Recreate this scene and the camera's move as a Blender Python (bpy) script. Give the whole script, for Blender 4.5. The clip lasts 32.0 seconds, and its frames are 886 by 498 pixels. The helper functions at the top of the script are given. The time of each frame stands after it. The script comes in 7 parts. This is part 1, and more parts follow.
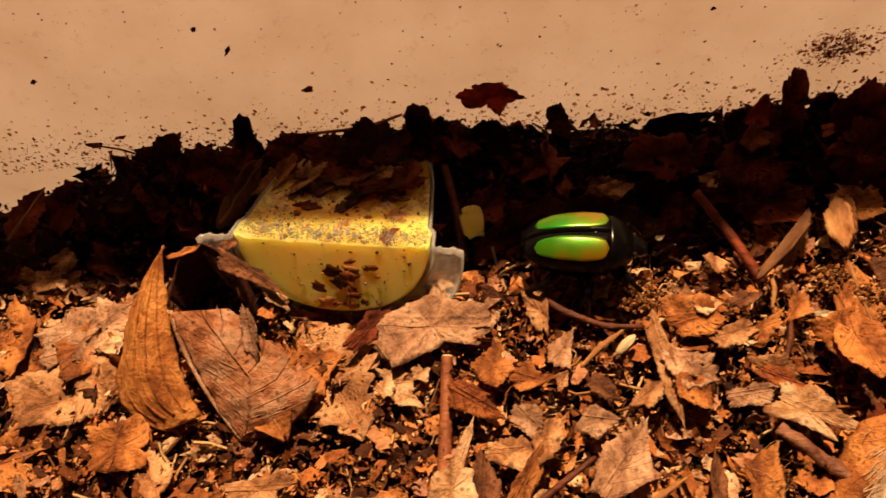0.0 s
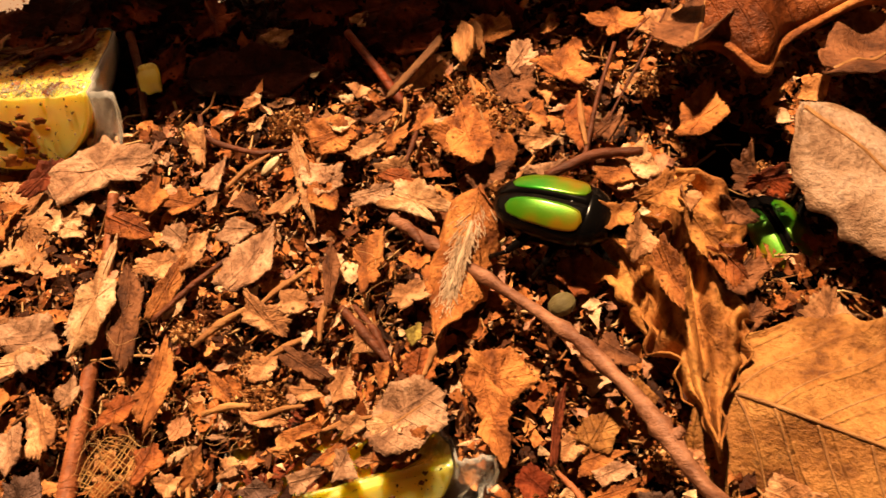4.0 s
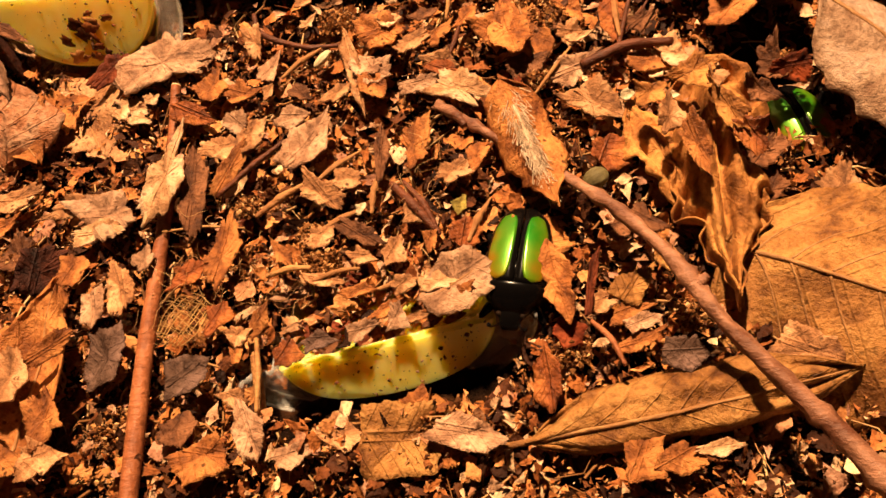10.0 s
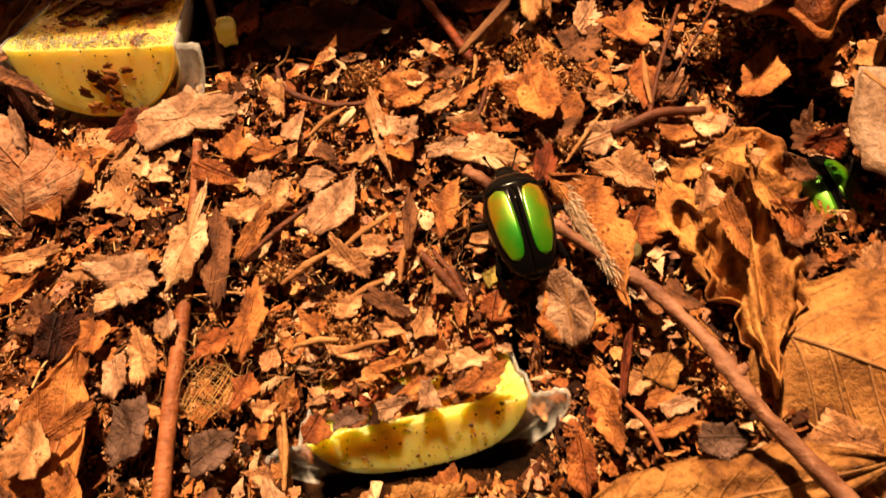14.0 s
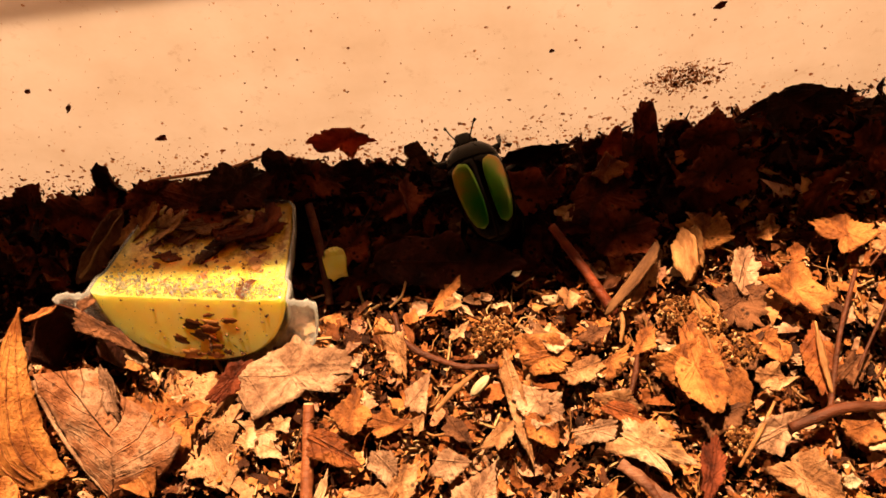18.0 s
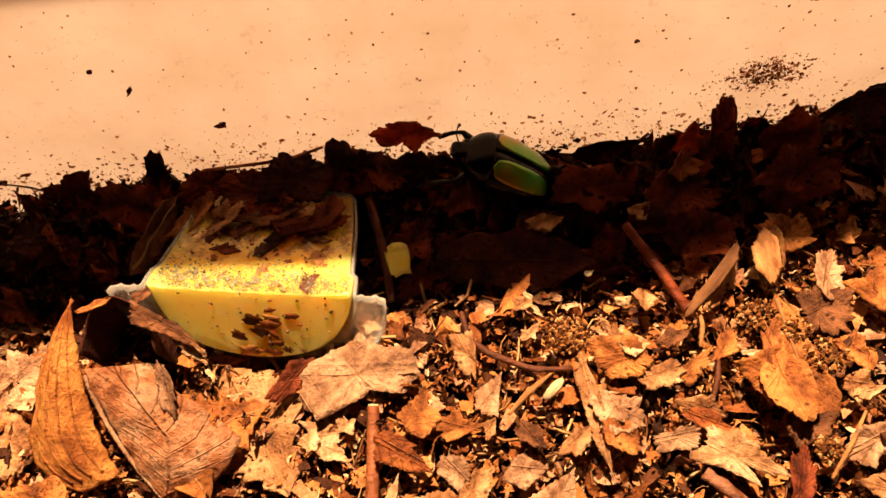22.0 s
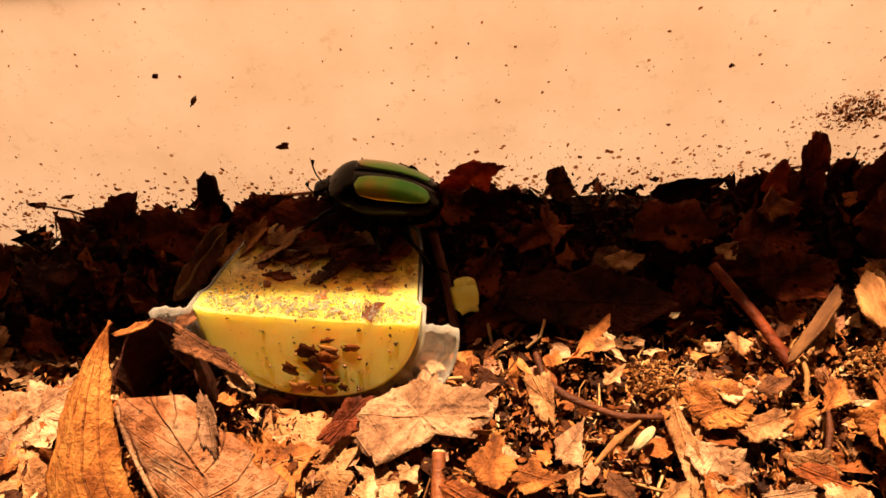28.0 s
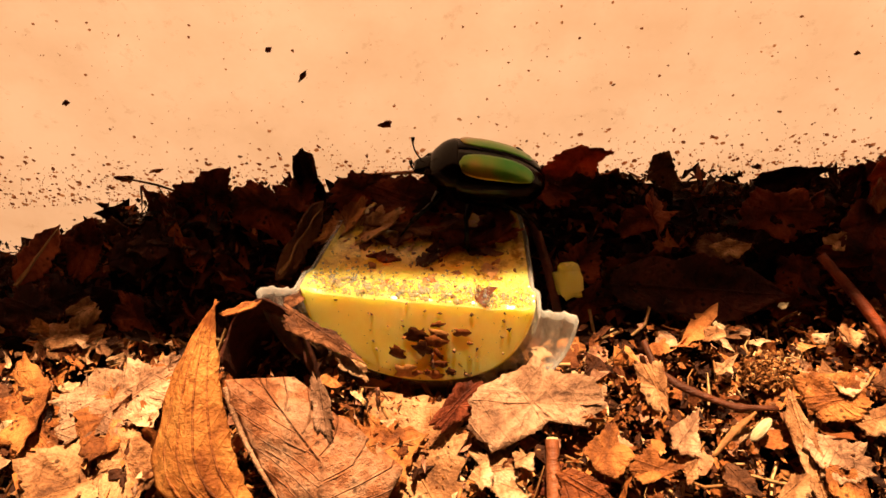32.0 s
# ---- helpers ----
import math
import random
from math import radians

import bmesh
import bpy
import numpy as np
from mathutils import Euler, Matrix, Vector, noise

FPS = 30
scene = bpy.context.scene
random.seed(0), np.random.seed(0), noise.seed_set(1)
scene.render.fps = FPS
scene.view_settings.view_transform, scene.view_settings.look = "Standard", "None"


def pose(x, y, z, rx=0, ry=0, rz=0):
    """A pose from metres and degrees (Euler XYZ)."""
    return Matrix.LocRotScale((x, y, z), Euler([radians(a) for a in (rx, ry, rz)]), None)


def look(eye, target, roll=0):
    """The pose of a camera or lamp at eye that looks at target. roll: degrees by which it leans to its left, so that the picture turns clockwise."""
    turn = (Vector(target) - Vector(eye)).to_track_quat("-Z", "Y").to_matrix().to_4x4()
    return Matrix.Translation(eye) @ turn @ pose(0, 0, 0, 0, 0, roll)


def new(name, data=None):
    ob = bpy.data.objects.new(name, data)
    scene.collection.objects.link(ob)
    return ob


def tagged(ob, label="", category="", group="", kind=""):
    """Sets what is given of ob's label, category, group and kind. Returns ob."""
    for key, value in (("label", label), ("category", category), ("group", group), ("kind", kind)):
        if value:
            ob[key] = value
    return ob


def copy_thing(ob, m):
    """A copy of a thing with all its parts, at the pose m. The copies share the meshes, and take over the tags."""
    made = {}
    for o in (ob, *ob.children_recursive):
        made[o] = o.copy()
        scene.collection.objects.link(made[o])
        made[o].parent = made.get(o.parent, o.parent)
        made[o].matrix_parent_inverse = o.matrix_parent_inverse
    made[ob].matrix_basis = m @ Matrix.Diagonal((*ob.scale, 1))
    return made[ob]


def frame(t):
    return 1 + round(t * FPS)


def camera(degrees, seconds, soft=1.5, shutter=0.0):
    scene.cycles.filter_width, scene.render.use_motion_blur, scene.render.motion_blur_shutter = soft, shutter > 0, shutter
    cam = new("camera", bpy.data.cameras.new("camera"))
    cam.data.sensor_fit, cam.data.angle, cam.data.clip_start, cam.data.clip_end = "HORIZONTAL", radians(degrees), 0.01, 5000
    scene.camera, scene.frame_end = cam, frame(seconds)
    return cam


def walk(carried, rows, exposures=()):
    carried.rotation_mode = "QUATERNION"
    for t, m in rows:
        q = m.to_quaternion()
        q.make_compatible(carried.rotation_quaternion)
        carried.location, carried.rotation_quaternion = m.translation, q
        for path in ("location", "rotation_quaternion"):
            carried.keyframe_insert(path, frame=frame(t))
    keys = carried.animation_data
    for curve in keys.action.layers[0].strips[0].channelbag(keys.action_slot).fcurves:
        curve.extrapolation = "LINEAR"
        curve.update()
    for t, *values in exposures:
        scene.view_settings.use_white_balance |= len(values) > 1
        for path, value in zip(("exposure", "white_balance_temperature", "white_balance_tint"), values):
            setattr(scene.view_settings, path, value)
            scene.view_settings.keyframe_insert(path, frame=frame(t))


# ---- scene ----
# All small sizes below are in millimetres and are turned into metres by MM.
MM = 0.001

cam = camera(61.0, 32.0, soft=1.5, shutter=0.3)
PATH = [
    (0, (0.0303, -0.0919, 0.1178), (0.0189, -0.0324, 0.0142), -13.18),
    (0.5, (0.0400, -0.0906, 0.1174), (0.0290, -0.0318, 0.0134), -13.07),
    (1, (0.0484, -0.0945, 0.1152), (0.0372, -0.0367, 0.0107), -14.03),
    (1.5, (0.0573, -0.0994, 0.1139), (0.0463, -0.0411, 0.0096), -14.58),
    (2, (0.0650, -0.1014, 0.1123), (0.0544, -0.0426, 0.0082), -15.00),
    (2.5, (0.0684, -0.1037, 0.1132), (0.0593, -0.0451, 0.0089), -13.54),
    (3, (0.0703, -0.1113, 0.1112), (0.0625, -0.0518, 0.0072), -13.14),
    (3.5, (0.0753, -0.1200, 0.1086), (0.0662, -0.0624, 0.0038), -15.40),
    (4, (0.0814, -0.1243, 0.1084), (0.0748, -0.0671, 0.0031), -14.46),
    (4.5, (0.0836, -0.1255, 0.1108), (0.0789, -0.0676, 0.0058), -13.17),
    (6.5, (0.0828, -0.1234, 0.1123), (0.0729, -0.0712, 0.0047), -18.41),
    (7, (0.0809, -0.1272, 0.1127), (0.0716, -0.0752, 0.0050), -17.66),
    (7.5, (0.0763, -0.1283, 0.1119), (0.0666, -0.0765, 0.0041), -17.84),
    (8, (0.0750, -0.1335, 0.1112), (0.0668, -0.0807, 0.0037), -16.17),
    (8.5, (0.0767, -0.1363, 0.1111), (0.0677, -0.0841, 0.0035), -17.46),
    (9, (0.0754, -0.1386, 0.1115), (0.0664, -0.0863, 0.0039), -17.21),
    (9.5, (0.0746, -0.1411, 0.1114), (0.0657, -0.0888, 0.0038), -16.99),
    (10, (0.0751, -0.1407, 0.1117), (0.0656, -0.0886, 0.0040), -17.38),
    (10.5, (0.0733, -0.1414, 0.1105), (0.0643, -0.0892, 0.0028), -17.01),
    (11, (0.0687, -0.1412, 0.1120), (0.0598, -0.0895, 0.0041), -16.66),
    (11.5, (0.0630, -0.1428, 0.1110), (0.0546, -0.0905, 0.0033), -15.68),
    (12, (0.0662, -0.1401, 0.1118), (0.0578, -0.0880, 0.0040), -15.61),
    (12.5, (0.0685, -0.1374, 0.1125), (0.0604, -0.0854, 0.0047), -15.23),
    (13, (0.0691, -0.1379, 0.1121), (0.0610, -0.0855, 0.0044), -15.38),
    (13.5, (0.0713, -0.1375, 0.1133), (0.0626, -0.0848, 0.0058), -16.15),
    (14, (0.0700, -0.1285, 0.1161), (0.0622, -0.0770, 0.0080), -15.08),
    (14.5, (0.0673, -0.1173, 0.1173), (0.0603, -0.0658, 0.0091), -13.78),
    (15, (0.0624, -0.1107, 0.1185), (0.0572, -0.0588, 0.0104), -11.83),
    (15.5, (0.0602, -0.1028, 0.1205), (0.0543, -0.0514, 0.0122), -12.40),
    (17.5, (0.0531, -0.0824, 0.1226), (0.0454, -0.0294, 0.0152), -14.01),
    (18, (0.0510, -0.0794, 0.1241), (0.0434, -0.0269, 0.0164), -13.65),
    (18.5, (0.0477, -0.0751, 0.1267), (0.0402, -0.0223, 0.0192), -13.81),
    (19, (0.0399, -0.0743, 0.1246), (0.0336, -0.0212, 0.0172), -11.62),
    (19.5, (0.0343, -0.0729, 0.1252), (0.0276, -0.0202, 0.0176), -11.38),
    (20, (0.0337, -0.0733, 0.1253), (0.0273, -0.0206, 0.0177), -10.81),
    (20.5, (0.0369, -0.0731, 0.1265), (0.0304, -0.0208, 0.0187), -10.94),
    (21, (0.0372, -0.0745, 0.1250), (0.0308, -0.0219, 0.0173), -11.05),
    (21.5, (0.0367, -0.0763, 0.1244), (0.0304, -0.0236, 0.0168), -11.43),
    (22, (0.0380, -0.0780, 0.1200), (0.0314, -0.0245, 0.0127), -11.49),
    (22.5, (0.0399, -0.0782, 0.1120), (0.0335, -0.0197, 0.0074), -10.23),
    (23, (0.0376, -0.0789, 0.1006), (0.0298, -0.0121, 0.0012), -9.56),
    (23.5, (0.0382, -0.0792, 0.0996), (0.0308, -0.0112, 0.0010), -9.18),
    (24, (0.0371, -0.0811, 0.0997), (0.0297, -0.0122, 0.0017), -9.08),
    (24.5, (0.0351, -0.0818, 0.1005), (0.0278, -0.0128, 0.0026), -8.79),
    (25, (0.0331, -0.0816, 0.1009), (0.0257, -0.0134, 0.0024), -8.79),
    (25.5, (0.0341, -0.0830, 0.1025), (0.0266, -0.0146, 0.0041), -9.04),
    (26, (0.0315, -0.0844, 0.1033), (0.0241, -0.0158, 0.0051), -8.90),
    (26.5, (0.0263, -0.0852, 0.1049), (0.0194, -0.0165, 0.0067), -8.56),
    (28.5, (0.0241, -0.0832, 0.1066), (0.0193, -0.0145, 0.0082), -6.89),
    (29, (0.0168, -0.0834, 0.1075), (0.0118, -0.0154, 0.0087), -6.65),
    (29.5, (0.0114, -0.0827, 0.1081), (0.0069, -0.0154, 0.0088), -5.88),
    (30, (0.0101, -0.0808, 0.1081), (0.0055, -0.0141, 0.0084), -5.94),
    (30.5, (0.0086, -0.0786, 0.1087), (0.0041, -0.0127, 0.0085), -5.72),
    (31, (0.0078, -0.0789, 0.1074), (0.0035, -0.0131, 0.0071), -5.33),
    (31.5, (0.0076, -0.0798, 0.1067), (0.0035, -0.0143, 0.0063), -5.41),
    (32, (0.0075, -0.0809, 0.1063), (0.0036, -0.0156, 0.0057), -5.20),
]

EXPOSURES = [(0, -0.48), (2, -0.18), (4, 0.03), (8, 0.12), (14, 0.14), (15.5, 0.16), (17.5, 0.24), (20, 0.27), (26, 0.27), (32, 0.30)]
walk(cam, [(t, look(eye, target, roll)) for t, eye, target, roll in PATH], EXPOSURES)

# ---- light: one warm lamp above and behind the far wall, a dim warm room ----
world = bpy.data.worlds.new("room_glow")
world.use_nodes = True
scene.world = world
world.node_tree.nodes["Background"].inputs["Color"].default_value = (1.0, 0.62, 0.36, 1)
world.node_tree.nodes["Background"].inputs["Strength"].default_value = 0.001

lamp_data = bpy.data.lights.new("warm_bulb", "SPOT")
lamp_data.energy = 98.0
lamp_data.color = (1.0, 0.65, 0.358)
lamp_data.shadow_soft_size = 0.024
lamp_data.spot_size = radians(80)
lamp_data.spot_blend = 0.4
bulb = new("warm_bulb", lamp_data)
bulb.matrix_world = look((0.05, 0.319, 0.722), (0.05, -0.05, 0.0))


# ---- materials ----
def material(name):
    m = bpy.data.materials.new(name)
    m.use_nodes = True
    nt = m.node_tree
    return m, nt, nt.nodes["Principled BSDF"]


def node(nt, kind, **inputs):
    n = nt.nodes.new(kind)
    for key, value in inputs.items():
        n.inputs[key.replace("_", " ")].default_value = value
    return n


def ramp(nt, source, stops):
    r = nt.nodes.new("ShaderNodeValToRGB")
    while len(r.color_ramp.elements) < len(stops):
        r.color_ramp.elements.new(0.5)
    for e, (p, c) in zip(r.color_ramp.elements, stops):
        e.position, e.color = p, (*c, 1)
    nt.links.new(source, r.inputs[0])
    return r.outputs[0]


def noise_tex(nt, coord, scale, detail=4.0, rough=0.6):
    n = node(nt, "ShaderNodeTexNoise", Scale=scale, Detail=detail, Roughness=rough)
    nt.links.new(coord, n.inputs["Vector"])
    return n.outputs["Fac"]


def mix(nt, kind, fac, a, b):
    m = nt.nodes.new("ShaderNodeMix")
    m.data_type, m.blend_type = "RGBA", kind
    for socket, value in ((m.inputs[0], fac), (m.inputs[6], a), (m.inputs[7], b)):
        if isinstance(value, bpy.types.NodeSocket):
            nt.links.new(value, socket)
        elif isinstance(value, (int, float)):
            socket.default_value = value
        else:
            socket.default_value = (*value, 1)
    return m.outputs[2]


def calc(nt, kind, a, b=0.0):
    m = nt.nodes.new("ShaderNodeMath")
    m.operation = kind
    for socket, value in ((m.inputs[0], a), (m.inputs[1], b)):
        if isinstance(value, bpy.types.NodeSocket):
            nt.links.new(value, socket)
        else:
            socket.default_value = value
    return m.outputs[0]


def bump(nt, bsdf, height, strength, metres):
    b = node(nt, "ShaderNodeBump", Strength=strength, Distance=metres)
    nt.links.new(height, b.inputs["Height"])
    nt.links.new(b.outputs[0], bsdf.inputs["Normal"])


def position(nt):
    return nt.nodes.new("ShaderNodeNewGeometry").outputs["Position"]


def local(nt):
    return nt.nodes.new("ShaderNodeTexCoord").outputs["Object"]


def leaf_material(name, pale, mid, dark, veins=0.5, rough=0.55, spots=0.85, glow=0.15):
    """A dead leaf: mottled at two scales, with darker spots and raised veins that follow its length."""
    m, nt, b = material(name)
    xyz = local(nt)
    big = noise_tex(nt, xyz, 130.0, 5.0, 0.65)
    fine = noise_tex(nt, xyz, 900.0, 4.0, 0.7)
    col = ramp(nt, big, [(0.36, dark), (0.47, mid), (0.60, pale), (0.72, [min(1.0, c * 1.22) for c in pale])])
    blotch = ramp(nt, noise_tex(nt, xyz, 55.0, 6.0, 0.7), [(0.38, (0.38, 0.30, 0.24)), (0.52, (1, 1, 1)), (0.68, (1.0, 0.92, 0.8))])
    col = mix(nt, "MULTIPLY", 0.55, col, blotch)
    col = mix(nt, "MULTIPLY", 0.5, col, ramp(nt, fine, [(0.36, (0.34, 0.25, 0.18)), (0.5, (0.9, 0.86, 0.8)), (0.66, (1, 1, 1))]))
    freckle = node(nt, "ShaderNodeTexVoronoi", Scale=640.0)
    nt.links.new(xyz, freckle.inputs["Vector"])
    dots = ramp(nt, freckle.outputs["Distance"], [(0.14, (1, 1, 1)), (0.30, (0, 0, 0))])
    gate = ramp(nt, noise_tex(nt, xyz, 260.0), [(0.5, (0, 0, 0)), (0.62, (1, 1, 1))])
    col = mix(nt, "MIX", calc(nt, "MULTIPLY", calc(nt, "MULTIPLY", dots, gate), spots), col, [c * 0.25 for c in dark])
    uv = nt.nodes.new("ShaderNodeUVMap")
    uv.uv_map = "UVMap"
    split = nt.nodes.new("ShaderNodeSeparateXYZ")
    nt.links.new(uv.outputs[0], split.inputs[0])
    side = calc(nt, "ABSOLUTE", calc(nt, "SUBTRACT", split.outputs[1], 0.5))
    rib = ramp(nt, side, [(0.0, (1, 1, 1)), (0.022, (0, 0, 0))])
    lateral = calc(nt, "FRACT", calc(nt, "SUBTRACT", calc(nt, "MULTIPLY", split.outputs[0], 8.0), calc(nt, "MULTIPLY", side, 4.2)))
    lateral = ramp(nt, calc(nt, "ABSOLUTE", calc(nt, "SUBTRACT", lateral, 0.5)), [(0.0, (1, 1, 1)), (0.055, (0, 0, 0))])
    lines = calc(nt, "MAXIMUM", rib, calc(nt, "MULTIPLY", lateral, 0.7))
    col = mix(nt, "MIX", calc(nt, "MULTIPLY", lines, 0.28 * veins), col, [min(1, c * 0.55 + 0.03) for c in mid])
    vary = nt.nodes.new("ShaderNodeObjectInfo").outputs["Random"]
    hsv = node(nt, "ShaderNodeHueSaturation", Saturation=1.0)
    nt.links.new(calc(nt, "ADD", 0.8, calc(nt, "MULTIPLY", vary, 0.35)), hsv.inputs["Value"])
    nt.links.new(col, hsv.inputs["Color"])
    nt.links.new(hsv.outputs[0], b.inputs["Base Color"])
    nt.links.new(calc(nt, "ADD", rough - 0.12, calc(nt, "MULTIPLY", fine, 0.3)), b.inputs["Roughness"])
    b.inputs["Specular IOR Level"].default_value = 0.2
    height = calc(nt, "ADD", calc(nt, "MULTIPLY", lines, 0.6 * veins), calc(nt, "ADD", fine, big))
    bump(nt, b, height, 0.95, 0.0008)
    thin = nt.nodes.new("ShaderNodeBsdfTranslucent")
    nt.links.new(hsv.outputs[0], thin.inputs["Color"])
    blend = nt.nodes.new("ShaderNodeMixShader")
    blend.inputs[0].default_value = glow
    nt.links.new(b.outputs[0], blend.inputs[1])
    nt.links.new(thin.outputs[0], blend.inputs[2])
    nt.links.new(blend.outputs[0], nt.nodes["Material Output"].inputs["Surface"])
    return m


LEAF = {
    "orange": leaf_material("dry_orange_leaf", (0.64, 0.263, 0.0784), (0.43, 0.149, 0.0406), (0.2, 0.0618, 0.021), veins=0.3),
    "pale": leaf_material("pale_rotten_leaf", (0.88, 0.597, 0.378), (0.72, 0.412, 0.21), (0.36, 0.165, 0.07), veins=0.2, spots=0.7),
    "dun": leaf_material("dull_grey_brown_leaf", (0.24, 0.139, 0.112), (0.16, 0.0876, 0.063), (0.08, 0.0391, 0.0252), veins=0.4, spots=0.5),
    "tan": leaf_material("dry_tan_leaf", (0.74, 0.422, 0.217), (0.53, 0.247, 0.105), (0.22, 0.0927, 0.042), veins=0.25),
    "grey": leaf_material("greyish_leaf", (0.68, 0.42, 0.27), (0.52, 0.285, 0.165), (0.27, 0.135, 0.08), veins=0.4, spots=0.6),
    "brown": leaf_material("brown_leaf", (0.3, 0.124, 0.056), (0.19, 0.0721, 0.0308), (0.07, 0.0258, 0.014), veins=0.3, glow=0.16),
    "red": leaf_material("reddish_leaf", (0.42, 0.103, 0.042), (0.28, 0.0618, 0.0252), (0.1, 0.0227, 0.0112), veins=0.3, glow=0.4),
    # dark leaves, and pieces whose shade is put into the tint
    "dark": leaf_material("dark_shade_leaf", (0.1, 0.0268, 0.014), (0.055, 0.0144, 0.0084), (0.02, 0.00824, 0.007), rough=0.7),
    # red-brown tint darkened for scraps in the wall's shade
    "shade_tint": leaf_material("shade_reddish_leaf", (0.36, 0.0721, 0.0196), (0.18, 0.035, 0.0112), (0.04, 0.00927, 0.0042), rough=0.6, glow=0.35),
    "rust": leaf_material("rust_red_leaf", (0.46, 0.154, 0.042), (0.32, 0.0876, 0.0252), (0.15, 0.0412, 0.014), veins=0.6, rough=0.4, spots=0.4),
    "yellow": leaf_material("ochre_veined_leaf", (0.54, 0.268, 0.084), (0.39, 0.17, 0.0476), (0.19, 0.0721, 0.0224), veins=0.6, spots=0.6, rough=0.45),
    "ochre": leaf_material("crumpled_ochre_leaf", (0.76, 0.36, 0.105), (0.54, 0.22, 0.06), (0.24, 0.085, 0.026), veins=0.2, spots=0.6),
    "dusk": leaf_material("dusky_pink_leaf", (0.46, 0.27, 0.175), (0.34, 0.175, 0.105), (0.18, 0.085, 0.045), veins=0.3, spots=0.5, rough=0.4),
    "flare": leaf_material("glowing_orange_leaf", (0.9, 0.433, 0.126), (0.74, 0.299, 0.077), (0.42, 0.134, 0.035), veins=0.3, spots=0.4, glow=0.4),
    "chalk": leaf_material("chalky_flake", (0.86, 0.74, 0.52), (0.74, 0.60, 0.38), (0.45, 0.32, 0.18), veins=0.1, spots=0.3),
    "olive": leaf_material("olive_leaf", (0.46, 0.36, 0.08), (0.30, 0.23, 0.05), (0.14, 0.10, 0.025), veins=0.2, spots=0.4),
    "blonde": leaf_material("pale_straw_leaf", (0.52, 0.36, 0.266), (0.4, 0.247, 0.154), (0.22, 0.113, 0.063), veins=0.15, spots=0.4),
    "ember": leaf_material("backlit_red_leaf", (0.62, 0.154, 0.056), (0.46, 0.0927, 0.035), (0.22, 0.0412, 0.0168), veins=0.3, spots=0.5, glow=0.6),
    "blush": leaf_material("reddish_grey_leaf", (0.54, 0.31, 0.19), (0.46, 0.185, 0.085), (0.22, 0.075, 0.03), veins=1.0, rough=0.42),
}


def litter_material():
    m, nt, b = material("leaf_crumble")
    geo = nt.nodes.new("ShaderNodeNewGeometry")
    xyz = geo.outputs["Position"]
    base = ramp(nt, geo.outputs["Random Per Island"], [(0.0, (0.02, 0.00721, 0.0042)), (0.2, (0.09, 0.0288, 0.0112)), (0.36, (0.3, 0.0927, 0.0266)),
                (0.54, (0.54, 0.191, 0.0532)), (0.70, (0.68, 0.309, 0.112)), (0.82, (0.48, 0.227, 0.147)), (0.93, (0.92, 0.618, 0.364)), (1.0, (0.2, 0.0618, 0.021))])
    fine = noise_tex(nt, xyz, 1100.0, 4.0, 0.7)
    big = noise_tex(nt, xyz, 260.0, 4.0, 0.6)
    col = mix(nt, "MULTIPLY", 0.85, base, ramp(nt, big, [(0.36, (0.30, 0.22, 0.16)), (0.54, (1, 1, 1))]))
    col = mix(nt, "MULTIPLY", 0.6, col, ramp(nt, fine, [(0.3, (0.35, 0.28, 0.2)), (0.6, (1, 1, 1))]))
    nt.links.new(col, b.inputs["Base Color"])
    nt.links.new(calc(nt, "ADD", 0.35, calc(nt, "MULTIPLY", fine, 0.45)), b.inputs["Roughness"])
    b.inputs["Specular IOR Level"].default_value = 0.12
    bump(nt, b, calc(nt, "ADD", fine, big), 0.9, 0.0005)
    return m


def soil_material():
    m, nt, b = material("dark_leaf_mould")
    xyz = position(nt)
    big = noise_tex(nt, xyz, 200.0, 5.0, 0.65)
    fine = noise_tex(nt, xyz, 1500.0, 4.0, 0.7)
    col = mix(nt, "MULTIPLY", 0.7, ramp(nt, big, [(0.3, (0.008, 0.004, 0.002)), (0.5, (0.03, 0.012, 0.005)), (0.7, (0.09, 0.036, 0.013))]),
              ramp(nt, fine, [(0.3, (0.3, 0.25, 0.2)), (0.65, (1, 1, 1))]))
    nt.links.new(col, b.inputs["Base Color"])
    b.inputs["Roughness"].default_value = 0.7
    b.inputs["Specular IOR Level"].default_value = 0.05
    bump(nt, b, calc(nt, "ADD", fine, big), 1.0, 0.001)
    return m


def island_material(name, stops, rough=0.6):
    m, nt, b = material(name)
    geo = nt.nodes.new("ShaderNodeNewGeometry")
    fine = noise_tex(nt, geo.outputs["Position"], 1300.0, 3.0, 0.7)
    col = mix(nt, "MULTIPLY", 0.6, ramp(nt, geo.outputs["Random Per Island"], stops), ramp(nt, fine, [(0.3, (0.4, 0.32, 0.25)), (0.6, (1, 1, 1))]))
    nt.links.new(col, b.inputs["Base Color"])
    b.inputs["Roughness"].default_value = rough
    b.inputs["Specular IOR Level"].default_value = 0.12
    bump(nt, b, fine, 0.7, 0.0003)
    return m


